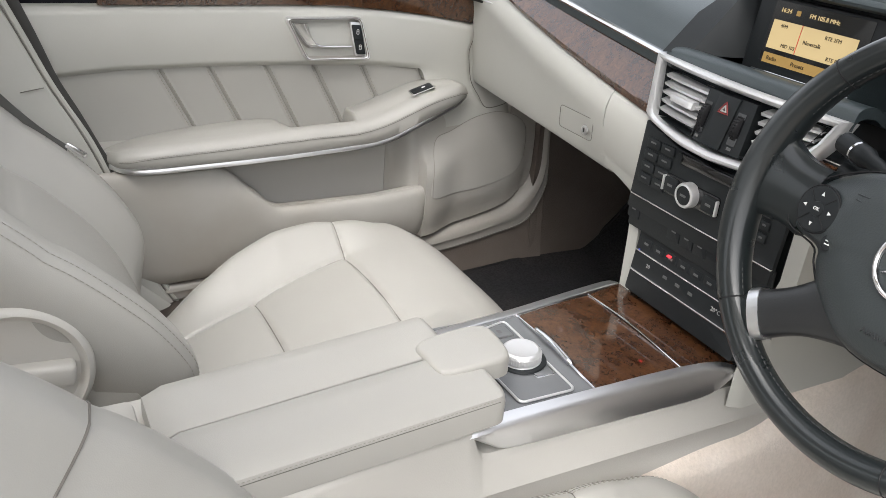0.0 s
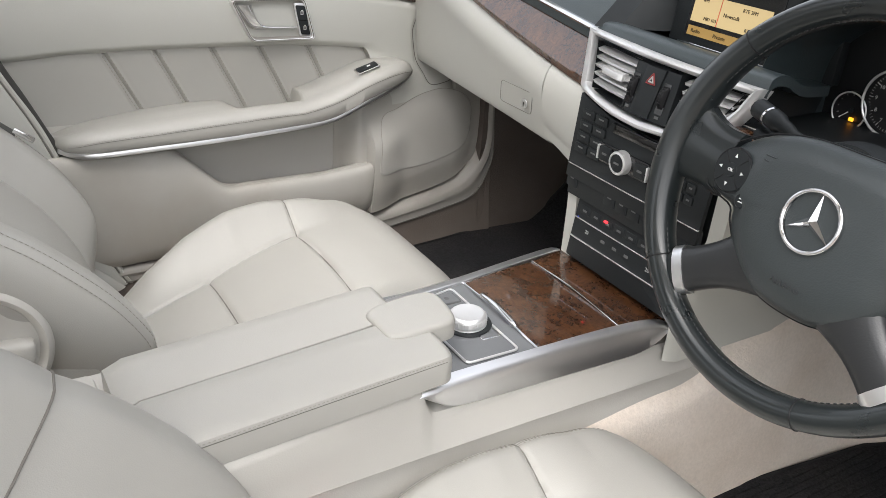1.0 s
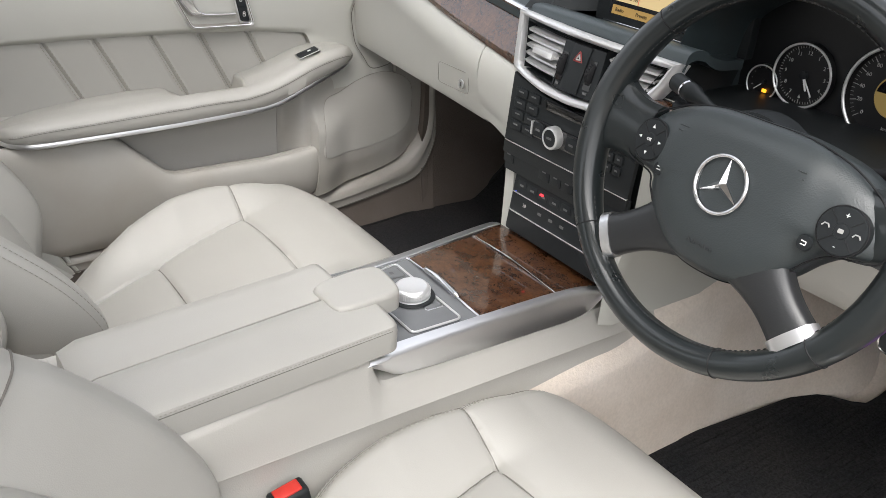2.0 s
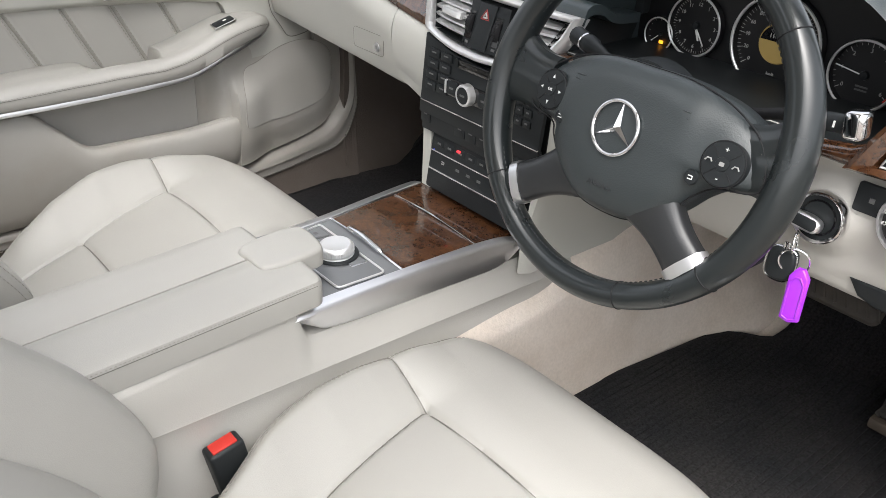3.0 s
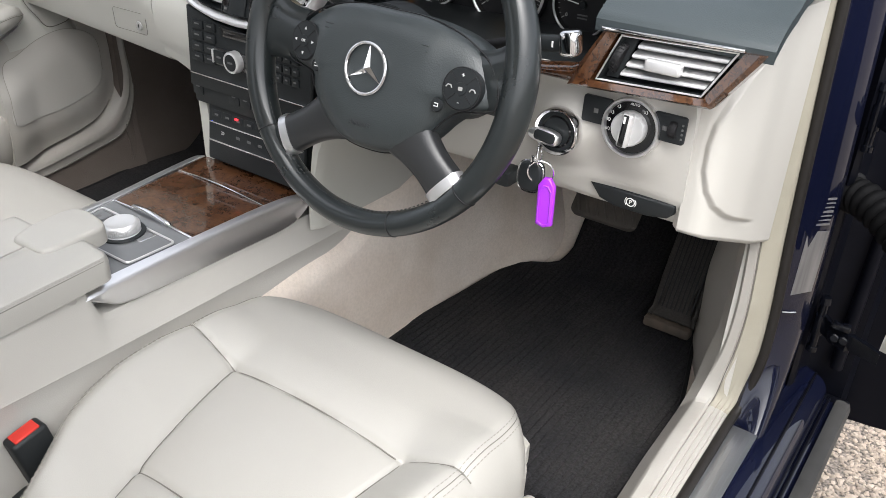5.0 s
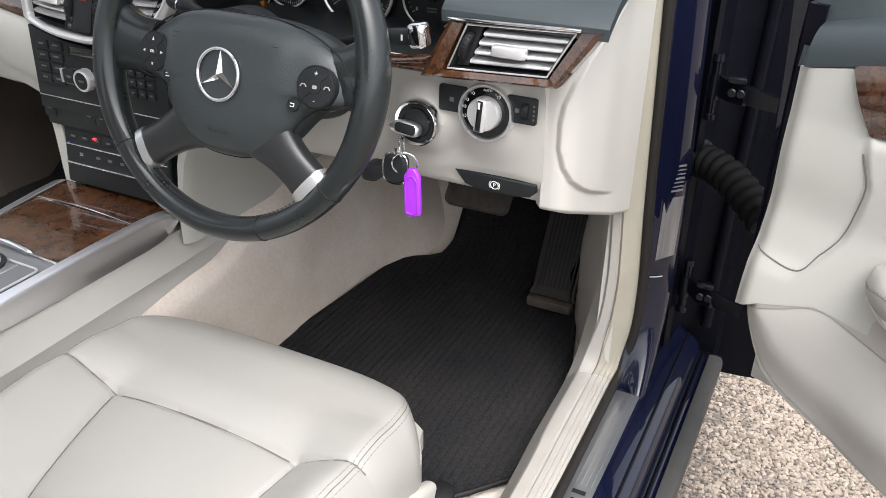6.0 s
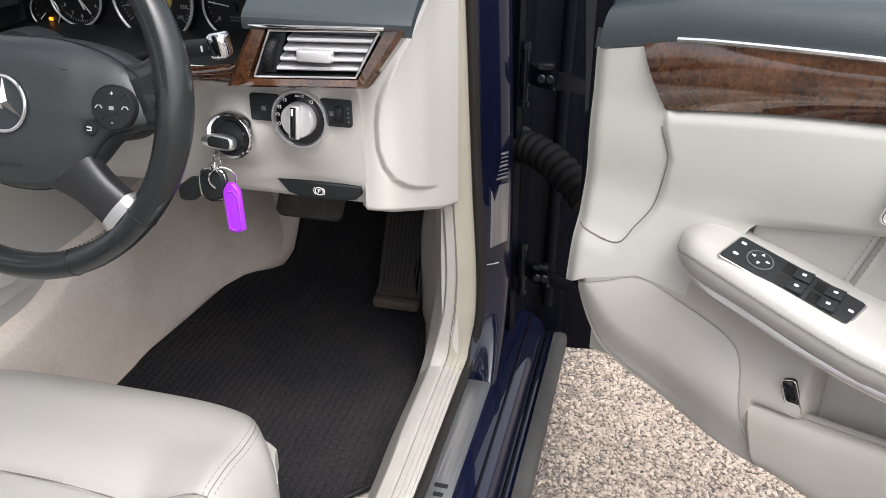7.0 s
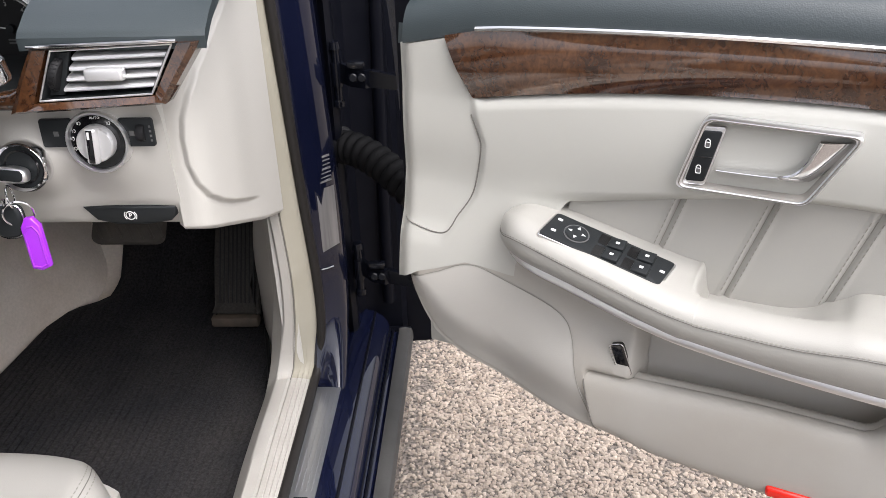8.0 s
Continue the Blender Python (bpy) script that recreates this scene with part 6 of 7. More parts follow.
# lamp switch, ignition, parking brake handle
ls = thing("lamp_switch", (0.6045, 0.17, 0.80), "rotary headlamp switch with chrome ring and white symbols", "lamp switch")
LM = axes((0.6045, 0.181, 0.8375), (1, 0, 0), (0, -1, 0.06))
part("chrome_ring", lathe([(0.0330, -0.012), (0.0330, 0.004), (0.0320, 0.0062), (0.0298, 0.0062), (0.0284, 0.0035), (0.0280, -0.006)], LM, 56), SATIN, ls, "satin chrome ring")
face = part("switch_face", lathe([(0.0, 0.002), (0.0300, 0.002), (0.030, -0.008)], LM, 48), GLOSS, ls)
kb = part("knob", lathe([(0.0192, 0.002), (0.0190, 0.0105), (0.0178, 0.0125), (0.0150, 0.0128), (0.0, 0.0128)], LM, 44), SILVER, ls, "silver rotary knob")
part("grip", box((0, 0, 0), (0.0125, 0.0375, 0.010), 0.003, 3, LM @ pose(0, 0, 0.0150, 0, 0, -4)), SILVER, kb)
part("grip_inlay", box((0, 0, 0), (0.0065, 0.0345, 0.002), 0.0008, 2, LM @ pose(-0.0005, 0, 0.0196, 0, 0, -4)), GLOSS, kb)
part("grip_mark", box((0, 0, 0), (0.0024, 0.0075, 0.0004), 0, m=LM @ pose(-0.0005, 0.0120, 0.0208, 0, 0, -4)), WHITE, kb, smooth=False)
words("AUTO", 0.0038, LM @ pose(0.001, 0.0252, 0.0022), WHITE, face)
for ang in (128, 152, 172, 196, 52):
    sm = LM @ pose(0.0250 * math.cos(radians(ang)), 0.0250 * math.sin(radians(ang)), 0.0023) @ Matrix.Diagonal((0.8, 0.8, 1, 1))
    part("symbol", tube([sm @ Vector((-0.0012 + 0.0019 * math.cos(a), 0.0021 * math.sin(a), 0.0)) for a in np.linspace(-1.6, 1.6, 7)], 0.00042, 4), WHITE, face, smooth=False)
    for dv in (-0.0013, 0.0, 0.0013):
        part("symbol", box((0, 0, 0), (0.0019, 0.00055, 0.0004), 0, m=sm @ pose(-0.0030, dv, 0)), WHITE, face, smooth=False)
for u, w in ((-0.042, 0.034), (0.041, 0.036)):
    sp = part("side_switch", slab(rrect(w, 0.030, 0.003), axes((0.6045 + u, 0.1835, 0.8465), (1, 0, 0), (0, -1, 0.05)), 0.004, 0.0015), BLACK, ls, "dark side switch plate")
    part("symbol", box((0.6045 + u + (-0.004 if u > 0 else 0), 0.1790, 0.8465), (0.005, 0.0012, 0.005), 0), GREYMARK, sp, smooth=False)
part("dimmer_wheel", lathe([(0.0, -0.004), (0.009, -0.004), (0.010, 0.0), (0.009, 0.004), (0.0, 0.004)], axes((0.6505, 0.183, 0.8465), (0, 1, 0), (1, 0, 0)), 30), RUBBER, ls)
for k in range(4):
    part("dimmer_mark", box((0.6605, 0.1790, 0.8535 - 0.005 * k), (0.002, 0.0008, 0.0022), 0), GREYMARK, ls, smooth=False)

ig = thing("ignition_switch", (0.517, 0.17, 0.79), "round ignition switch with chrome ring", "ignition switch")
IM = axes((0.521, 0.174, 0.8135), (1, 0, 0), (0, -1, 0.05))
part("chrome_ring", lathe([(0.0275, -0.012), (0.0275, 0.004), (0.0255, 0.0065), (0.0230, 0.004), (0.0225, -0.006)], IM, 48), CHROME, ig, "chrome ring")
part("socket", lathe([(0.0240, 0.002), (0.0195, 0.0015), (0.0185, -0.004), (0.0, -0.006)], IM, 40), BLACK, ig)
part("socket_ring", lathe([(0.0190, -0.001), (0.0185, 0.0026), (0.0165, 0.0026), (0.0155, -0.003)], IM, 40), GLOSS, ig)
ky = thing("car_key", (0.517, 0.14, 0.78), "chrome and black car key with rings in the ignition", "car key")
part("key_body", slab(ring_pts([(-0.0215, -0.001), (-0.016, 0.0060), (0.0, 0.0090), (0.014, 0.0070), (0.0175, 0.0), (0.014, -0.007), (0.0, -0.0085), (-0.016, -0.0068)], 36), axes((0.513, 0.168, 0.8075), (1, 0, -0.10), (0, -1, 0.2)), 0.012, 0.005, 3), SATIN, ky)
part("key_window", slab(rrect(0.026, 0.0115, 0.004), axes((0.515, 0.1565, 0.8105), (1, 0, -0.10), (0, -1, 0.2)), 0.002, 0.0008), BLACK, ky)
def ring(c, n, r, w, name, par):
    m = axes(c, Vector(n).orthogonal(), n)
    return part(name, tube([m @ Vector((r * math.cos(a), r * math.sin(a), 0)) for a in np.linspace(0, 2 * math.pi, 32, endpoint=False)], w, 8, loop=True), CHROME, par)


ring((0.521, 0.138, 0.795), (0.9, 0.3, 0.1), 0.012, 0.0011, "key_ring", ky)
ring((0.528, 0.132, 0.779), (-0.4, 1, 0.15), 0.0145, 0.0011, "key_ring", ky)
part("key_shaft", box((0.515, 0.135, 0.780), (0.006, 0.004, 0.030), 0.002), CHROME, ky)
fob = thing("key_fob", (0.515, 0.135, 0.753), "black and chrome key fob behind the tag", "key fob")
part("body", slab(ring_pts([(-0.013, 0.012), (0.0, 0.017), (0.013, 0.012), (0.013, -0.012), (0.0, -0.018), (-0.013, -0.012)], 36), axes((0.514, 0.140, 0.770), (1, 0.1, 0), (0, -1, 0.1)), 0.011, 0.004, 3), BLACK, fob)
part("edge", tube([axes((0.514, 0.134, 0.770), (1, 0.1, 0), (0, -1, 0.1)) @ Vector((x * 1.02, y * 1.02, 0)) for x, y in ring_pts([(-0.013, 0.012), (0.0, 0.017), (0.013, 0.012), (0.013, -0.012), (0.0, -0.018), (-0.013, -0.012)], 36)], 0.0013, 6, loop=True), CHROME, fob)
tag = thing("key_tag", (0.540, 0.126, 0.715), "violet plastic key tag hanging from the key ring", "key tag")
TM = axes((0.5405, 0.126, 0.7455), (1, 0.15, 0.06), (0.1, -1, 0.12))
to = [(-0.0095, 0.022), (-0.0035, 0.031), (0.0035, 0.031), (0.0095, 0.022), (0.0095, -0.023), (0.0, -0.0265), (-0.0095, -0.023)]
part("body", slab(to, TM @ pose(0, 0, -0.004), 0.007, 0.0018, 3), PURPLE, tag)
part("window_edge", tube([TM @ Vector((x * 0.72, y * 0.78 - 0.002, 0.0035)) for x, y in dense(to, 4)], 0.0009, 6, loop=True), PURPLE, tag)
hb = thing("parking_brake_handle", (0.608, 0.19, 0.73), "black parking brake release handle with white symbol", "brake handle")
part("handle", slab([(-0.053, 0.011), (0.053, 0.012), (0.052, 0.0), (0.044, -0.008), (0.02, -0.0125), (-0.02, -0.0125), (-0.040, -0.007)], axes((0.608, 0.219, 0.742), (1, 0, 0), (0, -1, -0.12)), 0.014, 0.004, 3), BLACK, hb)
words("P", 0.0075, axes((0.608, 0.2042, 0.7408), (1, 0, 0), (0, -1, -0.12)), WHITE, hb)
part("symbol_ring", tube([axes((0.608, 0.2044, 0.7408), (1, 0, 0), (0, -1, -0.12)) @ Vector((0.0050 * math.cos(a), 0.0050 * math.sin(a), 0)) for a in np.linspace(0, 2 * math.pi, 28, endpoint=False)], 0.0006, 6, loop=True), WHITE, hb)
for sd in (0, math.pi):
    part("symbol_arc", tube([axes((0.608, 0.2044, 0.7408), (1, 0, 0), (0, -1, -0.12)) @ Vector((0.0068 * math.cos(sd + a), 0.0068 * math.sin(sd + a), 0)) for a in np.linspace(-0.75, 0.75, 9)], 0.0005, 6), WHITE, hb)

# ---- footwells ----
def carpet_side(s, x0):
    """Carpet up the side of the tunnel, a little proud of the console."""
    P = []
    for t in np.linspace(0, 1, 50):
        y = 0.02 + t * 1.02
        top = 0.500 + 0.010 * ss(0.0, 0.2, y) + 0.085 * ss(0.20, 0.46, y) + 0.02 * ss(0.45, 0.9, y)
        lobe = 0.085 * math.exp(-(((y - 0.80) / 0.14) ** 2)) if s > 0 else 0.0
        row = []
        for u in np.linspace(0, 1, 24):
            z = top + (0.175 - top) * u
            k = max(0.0, (0.56 - z) / 0.30)
            tuck = 0.024 * max(0.0, 1 - u * 11.5)
            row.append((x0 + s * (0.0035 + 0.030 * k + lobe * ss(0.50, 0.30, z) - tuck), y, z))
        P.append(row)
    return P


tn = thing("tunnel_carpet", (0.02, 0.5, 0.25), "stained beige carpet over the transmission tunnel", "carpet", kind="structure")
part("near_side", sheet(carpet_side(1, 0.1325), (-0.02, 0, 0)), CARPET, tn)
part("far_side", sheet(carpet_side(-1, -0.128), (0.02, 0, 0)), CARPET, tn)


def floor_z(y, x=0.4):
    return np.interp(y, prof[:, 0], prof[:, 1]) + far_rise(x, y)


def floor_mat(name, left, right, y0, y1, label, ribbed=True):
    """A mat that follows the floor between two edges given along y."""
    mt = thing(name, (0.4 if left[0][1] > 0 else -0.4, 0.4, 0.28), label, "floor mat", group="floor mats")
    P = []
    for y in np.linspace(y0, y1, 60):
        a = np.interp(y, [p[0] for p in left], [p[1] for p in left])
        b = np.interp(y, [p[0] for p in right], [p[1] for p in right])
        P.append([(x, y, floor_z(y, x) + 0.018 + 0.0015 * math.sin(x * 40) * math.sin(y * 23)) for x in np.linspace(a, b, 30)])
    part("mat", sheet(P, (0, 0, -0.009)), MAT, mt)
    P = np.array(P)
    # woven ribs
    verts, faces = [], []
    for xr in np.arange(P[:, :, 0].min() + 0.006, P[:, :, 0].max() - 0.004, 0.0128):
        run = []
        for y in np.linspace(y0, y1, 110):
            a = np.interp(y, [p[0] for p in left], [p[1] for p in left])
            b = np.interp(y, [p[0] for p in right], [p[1] for p in right])
            if a + 0.008 < xr < b - 0.008:
                run.append((xr, y, floor_z(y, xr) + 0.018 + 0.0015 * math.sin(xr * 40) * math.sin(y * 23)))
            if run and (not a + 0.008 < xr < b - 0.008 or y > y1 - 1e-6):
                k = len(verts)
                for q in run:
                    verts += [(q[0] - 0.0053, q[1], q[2] - 0.0004), (q[0] - 0.0046, q[1], q[2] + 0.0020), (q[0], q[1], q[2] + 0.0023), (q[0] + 0.0046, q[1], q[2] + 0.0020), (q[0] + 0.0053, q[1], q[2] - 0.0004)]
                for j in range(len(run) - 1):
                    o = k + 5 * j
                    faces += [(o + i, o + i + 1, o + i + 6, o + i + 5) for i in range(4)]
                run = []
    if ribbed:
        rb = part("ribs", from_arrays(verts, faces), MAT, mt)
        tagged(rb, kind="stuff")
    edge = [tuple(P[j, 0]) for j in range(60)] + [tuple(P[-1, i]) for i in range(1, 30)] + [tuple(P[j, -1]) for j in range(58, -1, -1)] + [tuple(P[0, i]) for i in range(28, 0, -1)]
    part("bound_edge", tube(np.array(edge) + np.array([0, 0, -0.002]), 0.0045, 8, loop=True), RUBBER, mt)
    return mt


floor_mat("floor_mat", [(-0.1, 0.17), (0.30, 0.152), (0.50, 0.172), (0.64, 0.190), (0.70, 0.215), (0.73, 0.275), (0.78, 0.285), (1.0, 0.25)], [(-0.1, 0.52), (0.10, 0.53), (0.15, 0.60), (0.22, 0.655), (0.46, 0.648), (0.54, 0.628), (0.64, 0.60), (1.0, 0.60)], 0.02, 0.94, "black ribbed driver's floor mat with dusty patches")
floor_mat("floor_mat", [(-0.1, -0.640), (0.25, -0.668), (0.40, -0.690), (0.55, -0.700), (0.60, -0.698), (0.66, -0.685), (0.78, -0.66)], [(-0.1, -0.21), (0.94, -0.20)], 0.02, 0.78, "plain black passenger floor mat", False)
ft = lathe([(0.0, 0.010), (0.016, 0.010), (0.021, 0.006), (0.022, 0.0)], axes((0.575, 0.135, 0.292), (1, 0, 0), (0, 0, 1)), 30)
tagged(part("mat_stud", ft, RUBBER, None), "black round mat fixing stud on the floor", "mat stud")
# pedals
pd = thing("accelerator_pedal", (0.55, 0.64, 0.30), "black hinged accelerator pedal, dusty", "pedal")
am = axes((0.557, 0.690, 0.424), (1, 0, 0), (0, -0.86, 0.5))
part("pad", slab(ring_pts([(-0.040, -0.100), (-0.036, -0.108), (0.0, -0.109), (0.036, -0.108), (0.040, -0.100), (0.040, 0.0), (0.038, 0.09), (0.0, 0.10), (-0.036, 0.09), (-0.042, 0.0)], 60), am, 0.014, 0.005), surface("dusty_rubber", (0.016, 0.0145, 0.0135), 0.8, second=(0.030, 0.026, 0.022), patch=14, grain=250, bump=0.3, fleck=0.4), pd)
for k in range(9):
    part("rib", box((0, 0, 0), (0.0030, 0.17, 0.0022), 0.0008, 2, am @ pose(-0.030 + 0.0075 * k, -0.005, 0.0143)), RUBBER, pd)
part("hinge_foot", box((0.553, 0.627, 0.322), (0.086, 0.022, 0.020), 0.005), surface("worn_hinge", (0.10, 0.075, 0.055), 0.7, second=(0.04, 0.035, 0.03), patch=30), pd, "worn brown hinge foot")
bp_ = thing("brake_pedal", (0.46, 0.52, 0.50), "black rubber brake pedal under the dashboard", "pedal")
bm4 = axes((0.455, 0.512, 0.566), (1, 0, 0), (0, -0.75, 0.65))
part("pad", slab(rrect(0.112, 0.050, 0.012), bm4, 0.014, 0.005), TREAD, bp_)
for k in range(7):
    part("tread", box((0, 0, 0), (0.004, 0.044, 0.003), 0.001, 2, bm4 @ pose(-0.048 + 0.016 * k, 0, 0.0145, 0, 0, 30)), TREAD, bp_)
part("arm", tube([(0.455, 0.528, 0.565), (0.455, 0.60, 0.70), (0.455, 0.66, 0.85)], 0.011, 10), TREAD, bp_)
part("under_dash", sheet([[(x, y, 0.735 + 0.05 * ss(0.3, 0.6, y)) for y in np.linspace(0.40, 1.05, 8)] for x in (-0.68, 0.0, 0.66)], (0, 0, 0.02)), BLACK, shell)

# ---- front doors ----
HX, HY, OPEN = 0.86, 0.46, 66.0


def build_door(s, name, label):
    """A front door, shut, on the side s; its parts hang on the hinge line."""
    turn = Matrix.Rotation(radians(OPEN), 4, "Z") if s > 0 else None
    dr = thing(name, (s * HX, HY, 0.25), label, "car door", group="front doors", turn=turn)
    def up(y):
        u = min(0.388, max(0.0, 0.267 - y))
        return 0.848 + 0.195 * u - 0.251 * u * u

    def top(y):
        u = min(0.375, max(0.0, 0.255 - y))
        return 0.924 + 0.075 * u - 0.1 * u * u - 0.22 * max(0.0, y - 0.255)

    def mid(y):
        if s < 0:
            return float(np.interp(y, (-0.6, -0.475, -0.394, -0.258, -0.108, 0.057, 0.165, 0.203, 0.25), (0.768, 0.772, 0.779, 0.781, 0.779, 0.773, 0.765, 0.748, 0.735)))
        return 0.745 + 0.040 * ss(0.20, -0.12, y) - 0.006 * ss(-0.2, -0.5, y)

    def panel(pname, ys, lo, hi, fx, mat, lab="", n=20, thick=0.02):
        P = [[(s * fx(y, z), y, z) for z in np.linspace(lo(y), hi(y), n)] for y in ys]
        return part(pname, sheet(P, (s * thick, 0, 0)), mat, dr, lab, angle=50)

    JZ, JY = (0.60, 0.683, 0.709, 0.734, 0.764, 0.798, 0.830, 0.846), (0.32, 0.302, 0.283, 0.268, 0.261, 0.257, 0.269, 0.269)

    def upper(y):
        """Upper edge of the cream trim: under the burl, round its slanting end, under the corner cover."""
        return float(np.interp(y, (0.20, 0.239, 0.267, 0.274, 0.285, 0.299, 0.322, 0.366), (up(0.20), up(0.239), 0.848, 0.862, 0.883, 0.911, 0.906, 0.896))) if y > 0.20 else up(y)

    def fold(y):
        """Lower edge of the cream trim: over the pleats, then down past the pod."""
        lo = float(np.interp(y, (0.21, 0.24, 0.268, 0.30, 0.33, 0.366), (0.652, 0.655, 0.656, 0.643, 0.632, 0.610)))
        f = ss(0.150, 0.200, y)
        return mid(y) * (1 - f) + lo * f

    def fpad(y, z):
        t = (z - mid(y)) / max(0.02, up(y) - mid(y))
        c = min(1, max(0, t))
        rear = 0.734 - 0.006 * math.sin(math.pi * c) + 0.014 * (1 - min(1, max(0, t * 8))) ** 2 + 0.010 * (1 - min(1, max(0, (1 - t) * 8))) ** 2
        fore = 0.7055 + 0.0275 * ss(0.60, 0.775, z) - 0.003 * math.sin(math.pi * c) + 0.010 * (1 - min(1, max(0, (1 - t) * 8))) ** 2 * (1 - ss(0.255, 0.268, y))
        jy = float(np.interp(z, JZ, JY))
        fore += 0.0055 * ss(jy - 0.010, jy + 0.002, y) * ss(0.665, 0.70, z)
        f = ss(0.02, 0.22, y)
        return rear * (1 - f) + fore * f + 0.016 * ss(0.335, 0.366, y) ** 2

    ysr = np.r_[np.linspace(-0.60, 0.14, 50), np.linspace(0.146, 0.364, 74)]
    panel("upper_pad", ysr, fold, upper, fpad, VINYL, "cream upper door pad", 60)
    cap_line = spl([(y, z) for y, z in ((0.356, 0.690), (0.302, 0.684), (0.283, 0.709), (0.268, 0.734), (0.261, 0.764), (0.257, 0.798), (0.269, 0.830))], 50)
    part("cap_joint", tube([(s * (fpad(y, z) - 0.0004), y, z) for y, z in cap_line], 0.0009, 6), SEAM, dr)
    # burl strip and bright line above it
    yw = np.r_[np.linspace(-0.42 if s < 0 else -0.60, 0.236, 34), np.linspace(0.239, 0.2985, 30)]
    panel("wood_strip", yw, lambda y: upper(y) + 0.001, lambda y: max(top(y), upper(y) + 0.0015), lambda y, z: 0.736 - 0.0055 * math.sin(math.pi * min(1, max(0, (z - up(y)) / max(0.01, top(y) - up(y))))), WOOD, "glossy burl wood door strip", 14, 0.012)
    part("chrome_line", tube([(s * 0.7345, y, top(y) + 0.002) for y in np.linspace(-0.60, 0.262, 30)], 0.0032, 8), CHROME, dr)
    P = []
    for y in np.linspace(-0.60, 0.352, 34):
        P.append([(s * x, y, z) for x, z in spl([(0.738, top(y) + 0.004), (0.742, top(y) + 0.022), (0.755, top(y) + 0.038), (0.785, top(y) + 0.046), (0.82, top(y) + 0.044)], 12)])
    part("window_ledge", sheet(P, (0, 0, -0.006)), DARK, dr, "dark grey window ledge")
    part("corner_cover", sheet([[(s * (0.756 + 0.03 * v), y, 0.895 + 0.012 * ss(0.36, 0.29, y) + v * (0.055 + 0.11 * ss(0.24, 0.36, y))) for v in np.linspace(0, 1, 10)] for y in np.linspace(0.22, 0.368, 14)], (s * 0.02, 0, 0)), DARK, dr, "dark mirror corner cover")
    # pleated mid panel
    seams = (0.035, -0.052, -0.145, -0.240, -0.335) if s > 0 else (0.0365, -0.0565, -0.1445, -0.244, -0.328)
    lean = 0.30 if s > 0 else 0.50

    def fmid(q):
        d = min(abs(q - c) for c in seams)
        return 0.745 + 0.0022 * math.exp(-((d / 0.0020) ** 2)) + (0.0028 if s > 0 else 0.0040) * math.exp(-d / 0.010) - 0.0016 * math.exp(-(((d - 0.006) / 0.003) ** 2))

    qs = sorted(set(np.round(np.r_[np.linspace(-0.64, 0.145, 60), np.concatenate([c + np.linspace(-0.018, 0.018, 25) for c in seams])], 5)))
    P = []
    for q in qs:
        row = []
        for t in np.linspace(0, 1, 14):
            z = 0.655 + (mid(q) + 0.004 - 0.655) * t
            row.append((s * fmid(q), q + lean * (0.77 - z), z))
        P.append(row)
    mp = part("pleated_panel", sheet(P, (s * 0.012, 0, 0)), LEATHER, dr, "cream leather panel with stitched pleats", angle=50)
    for c in seams:
        part("pleat_seam", tube([(s * (fmid(c) - 0.0002), c + lean * (0.77 - z), z) for z in np.linspace(0.775, 0.665, 12)], 0.0005, 5), STITCH, mp)
        for o in (-0.0055, 0.0055):
            pts = [(s * (fmid(c + o) - 0.0003), c + o + lean * (0.77 - z), z) for z in np.linspace(0.775, 0.67, 30)]
            part("stitching", stitches(pts, (-s, 0, 0)), STITCH, mp)
    # armrest: raised front pod and lower rear pad
    def rest(pname, rows, lab):
        out = []
        for y, zt, zb, xi, zo in spl(rows, 260):
            h = zt - zb
            r = min(0.014, h * 0.45)
            sec = [(0.75, zb), (0.75, zo - 0.002), (max(xi + 0.030, 0.712), zo), (xi + 0.05 * (0.712 - xi) / 0.062 if xi < 0.69 else xi + 0.026, zo + 0.25 * (zt - zo)), (xi + 0.040 * min(1, (0.75 - xi) / 0.1), zt - 0.2 * (zt - zo)), (xi + 0.030 * min(1, (0.75 - xi) / 0.1), zt + 0.0006), (xi + 0.018 * min(1, (0.75 - xi) / 0.1), zt), (xi + 0.006, zt - 0.4 * r), (xi, zt - r), (xi + 0.001, zb + 0.4 * r), (xi + 0.008, zb)]
            out.append([(s * x, y, z) for x, z in sec])
        ob = part(pname, loft(out), LEATHER, dr, lab, angle=50)
        mid_ = [(s * (xi - 0.0004), y, zt - min(0.014, (zt - zb) * 0.45) - 0.002) for y, zt, zb, xi, zo in spl(rows, 120)[4:114]]
        part("arm_seam", tube(mid_, 0.0004, 5), SEAM, ob)
        part("stitching", stitches(np.array(mid_) + np.array([0, 0, 0.0024]), (-s, 0, 0.3), 0.003, 0.0016, 0.0005), STITCH, ob)
        return ob

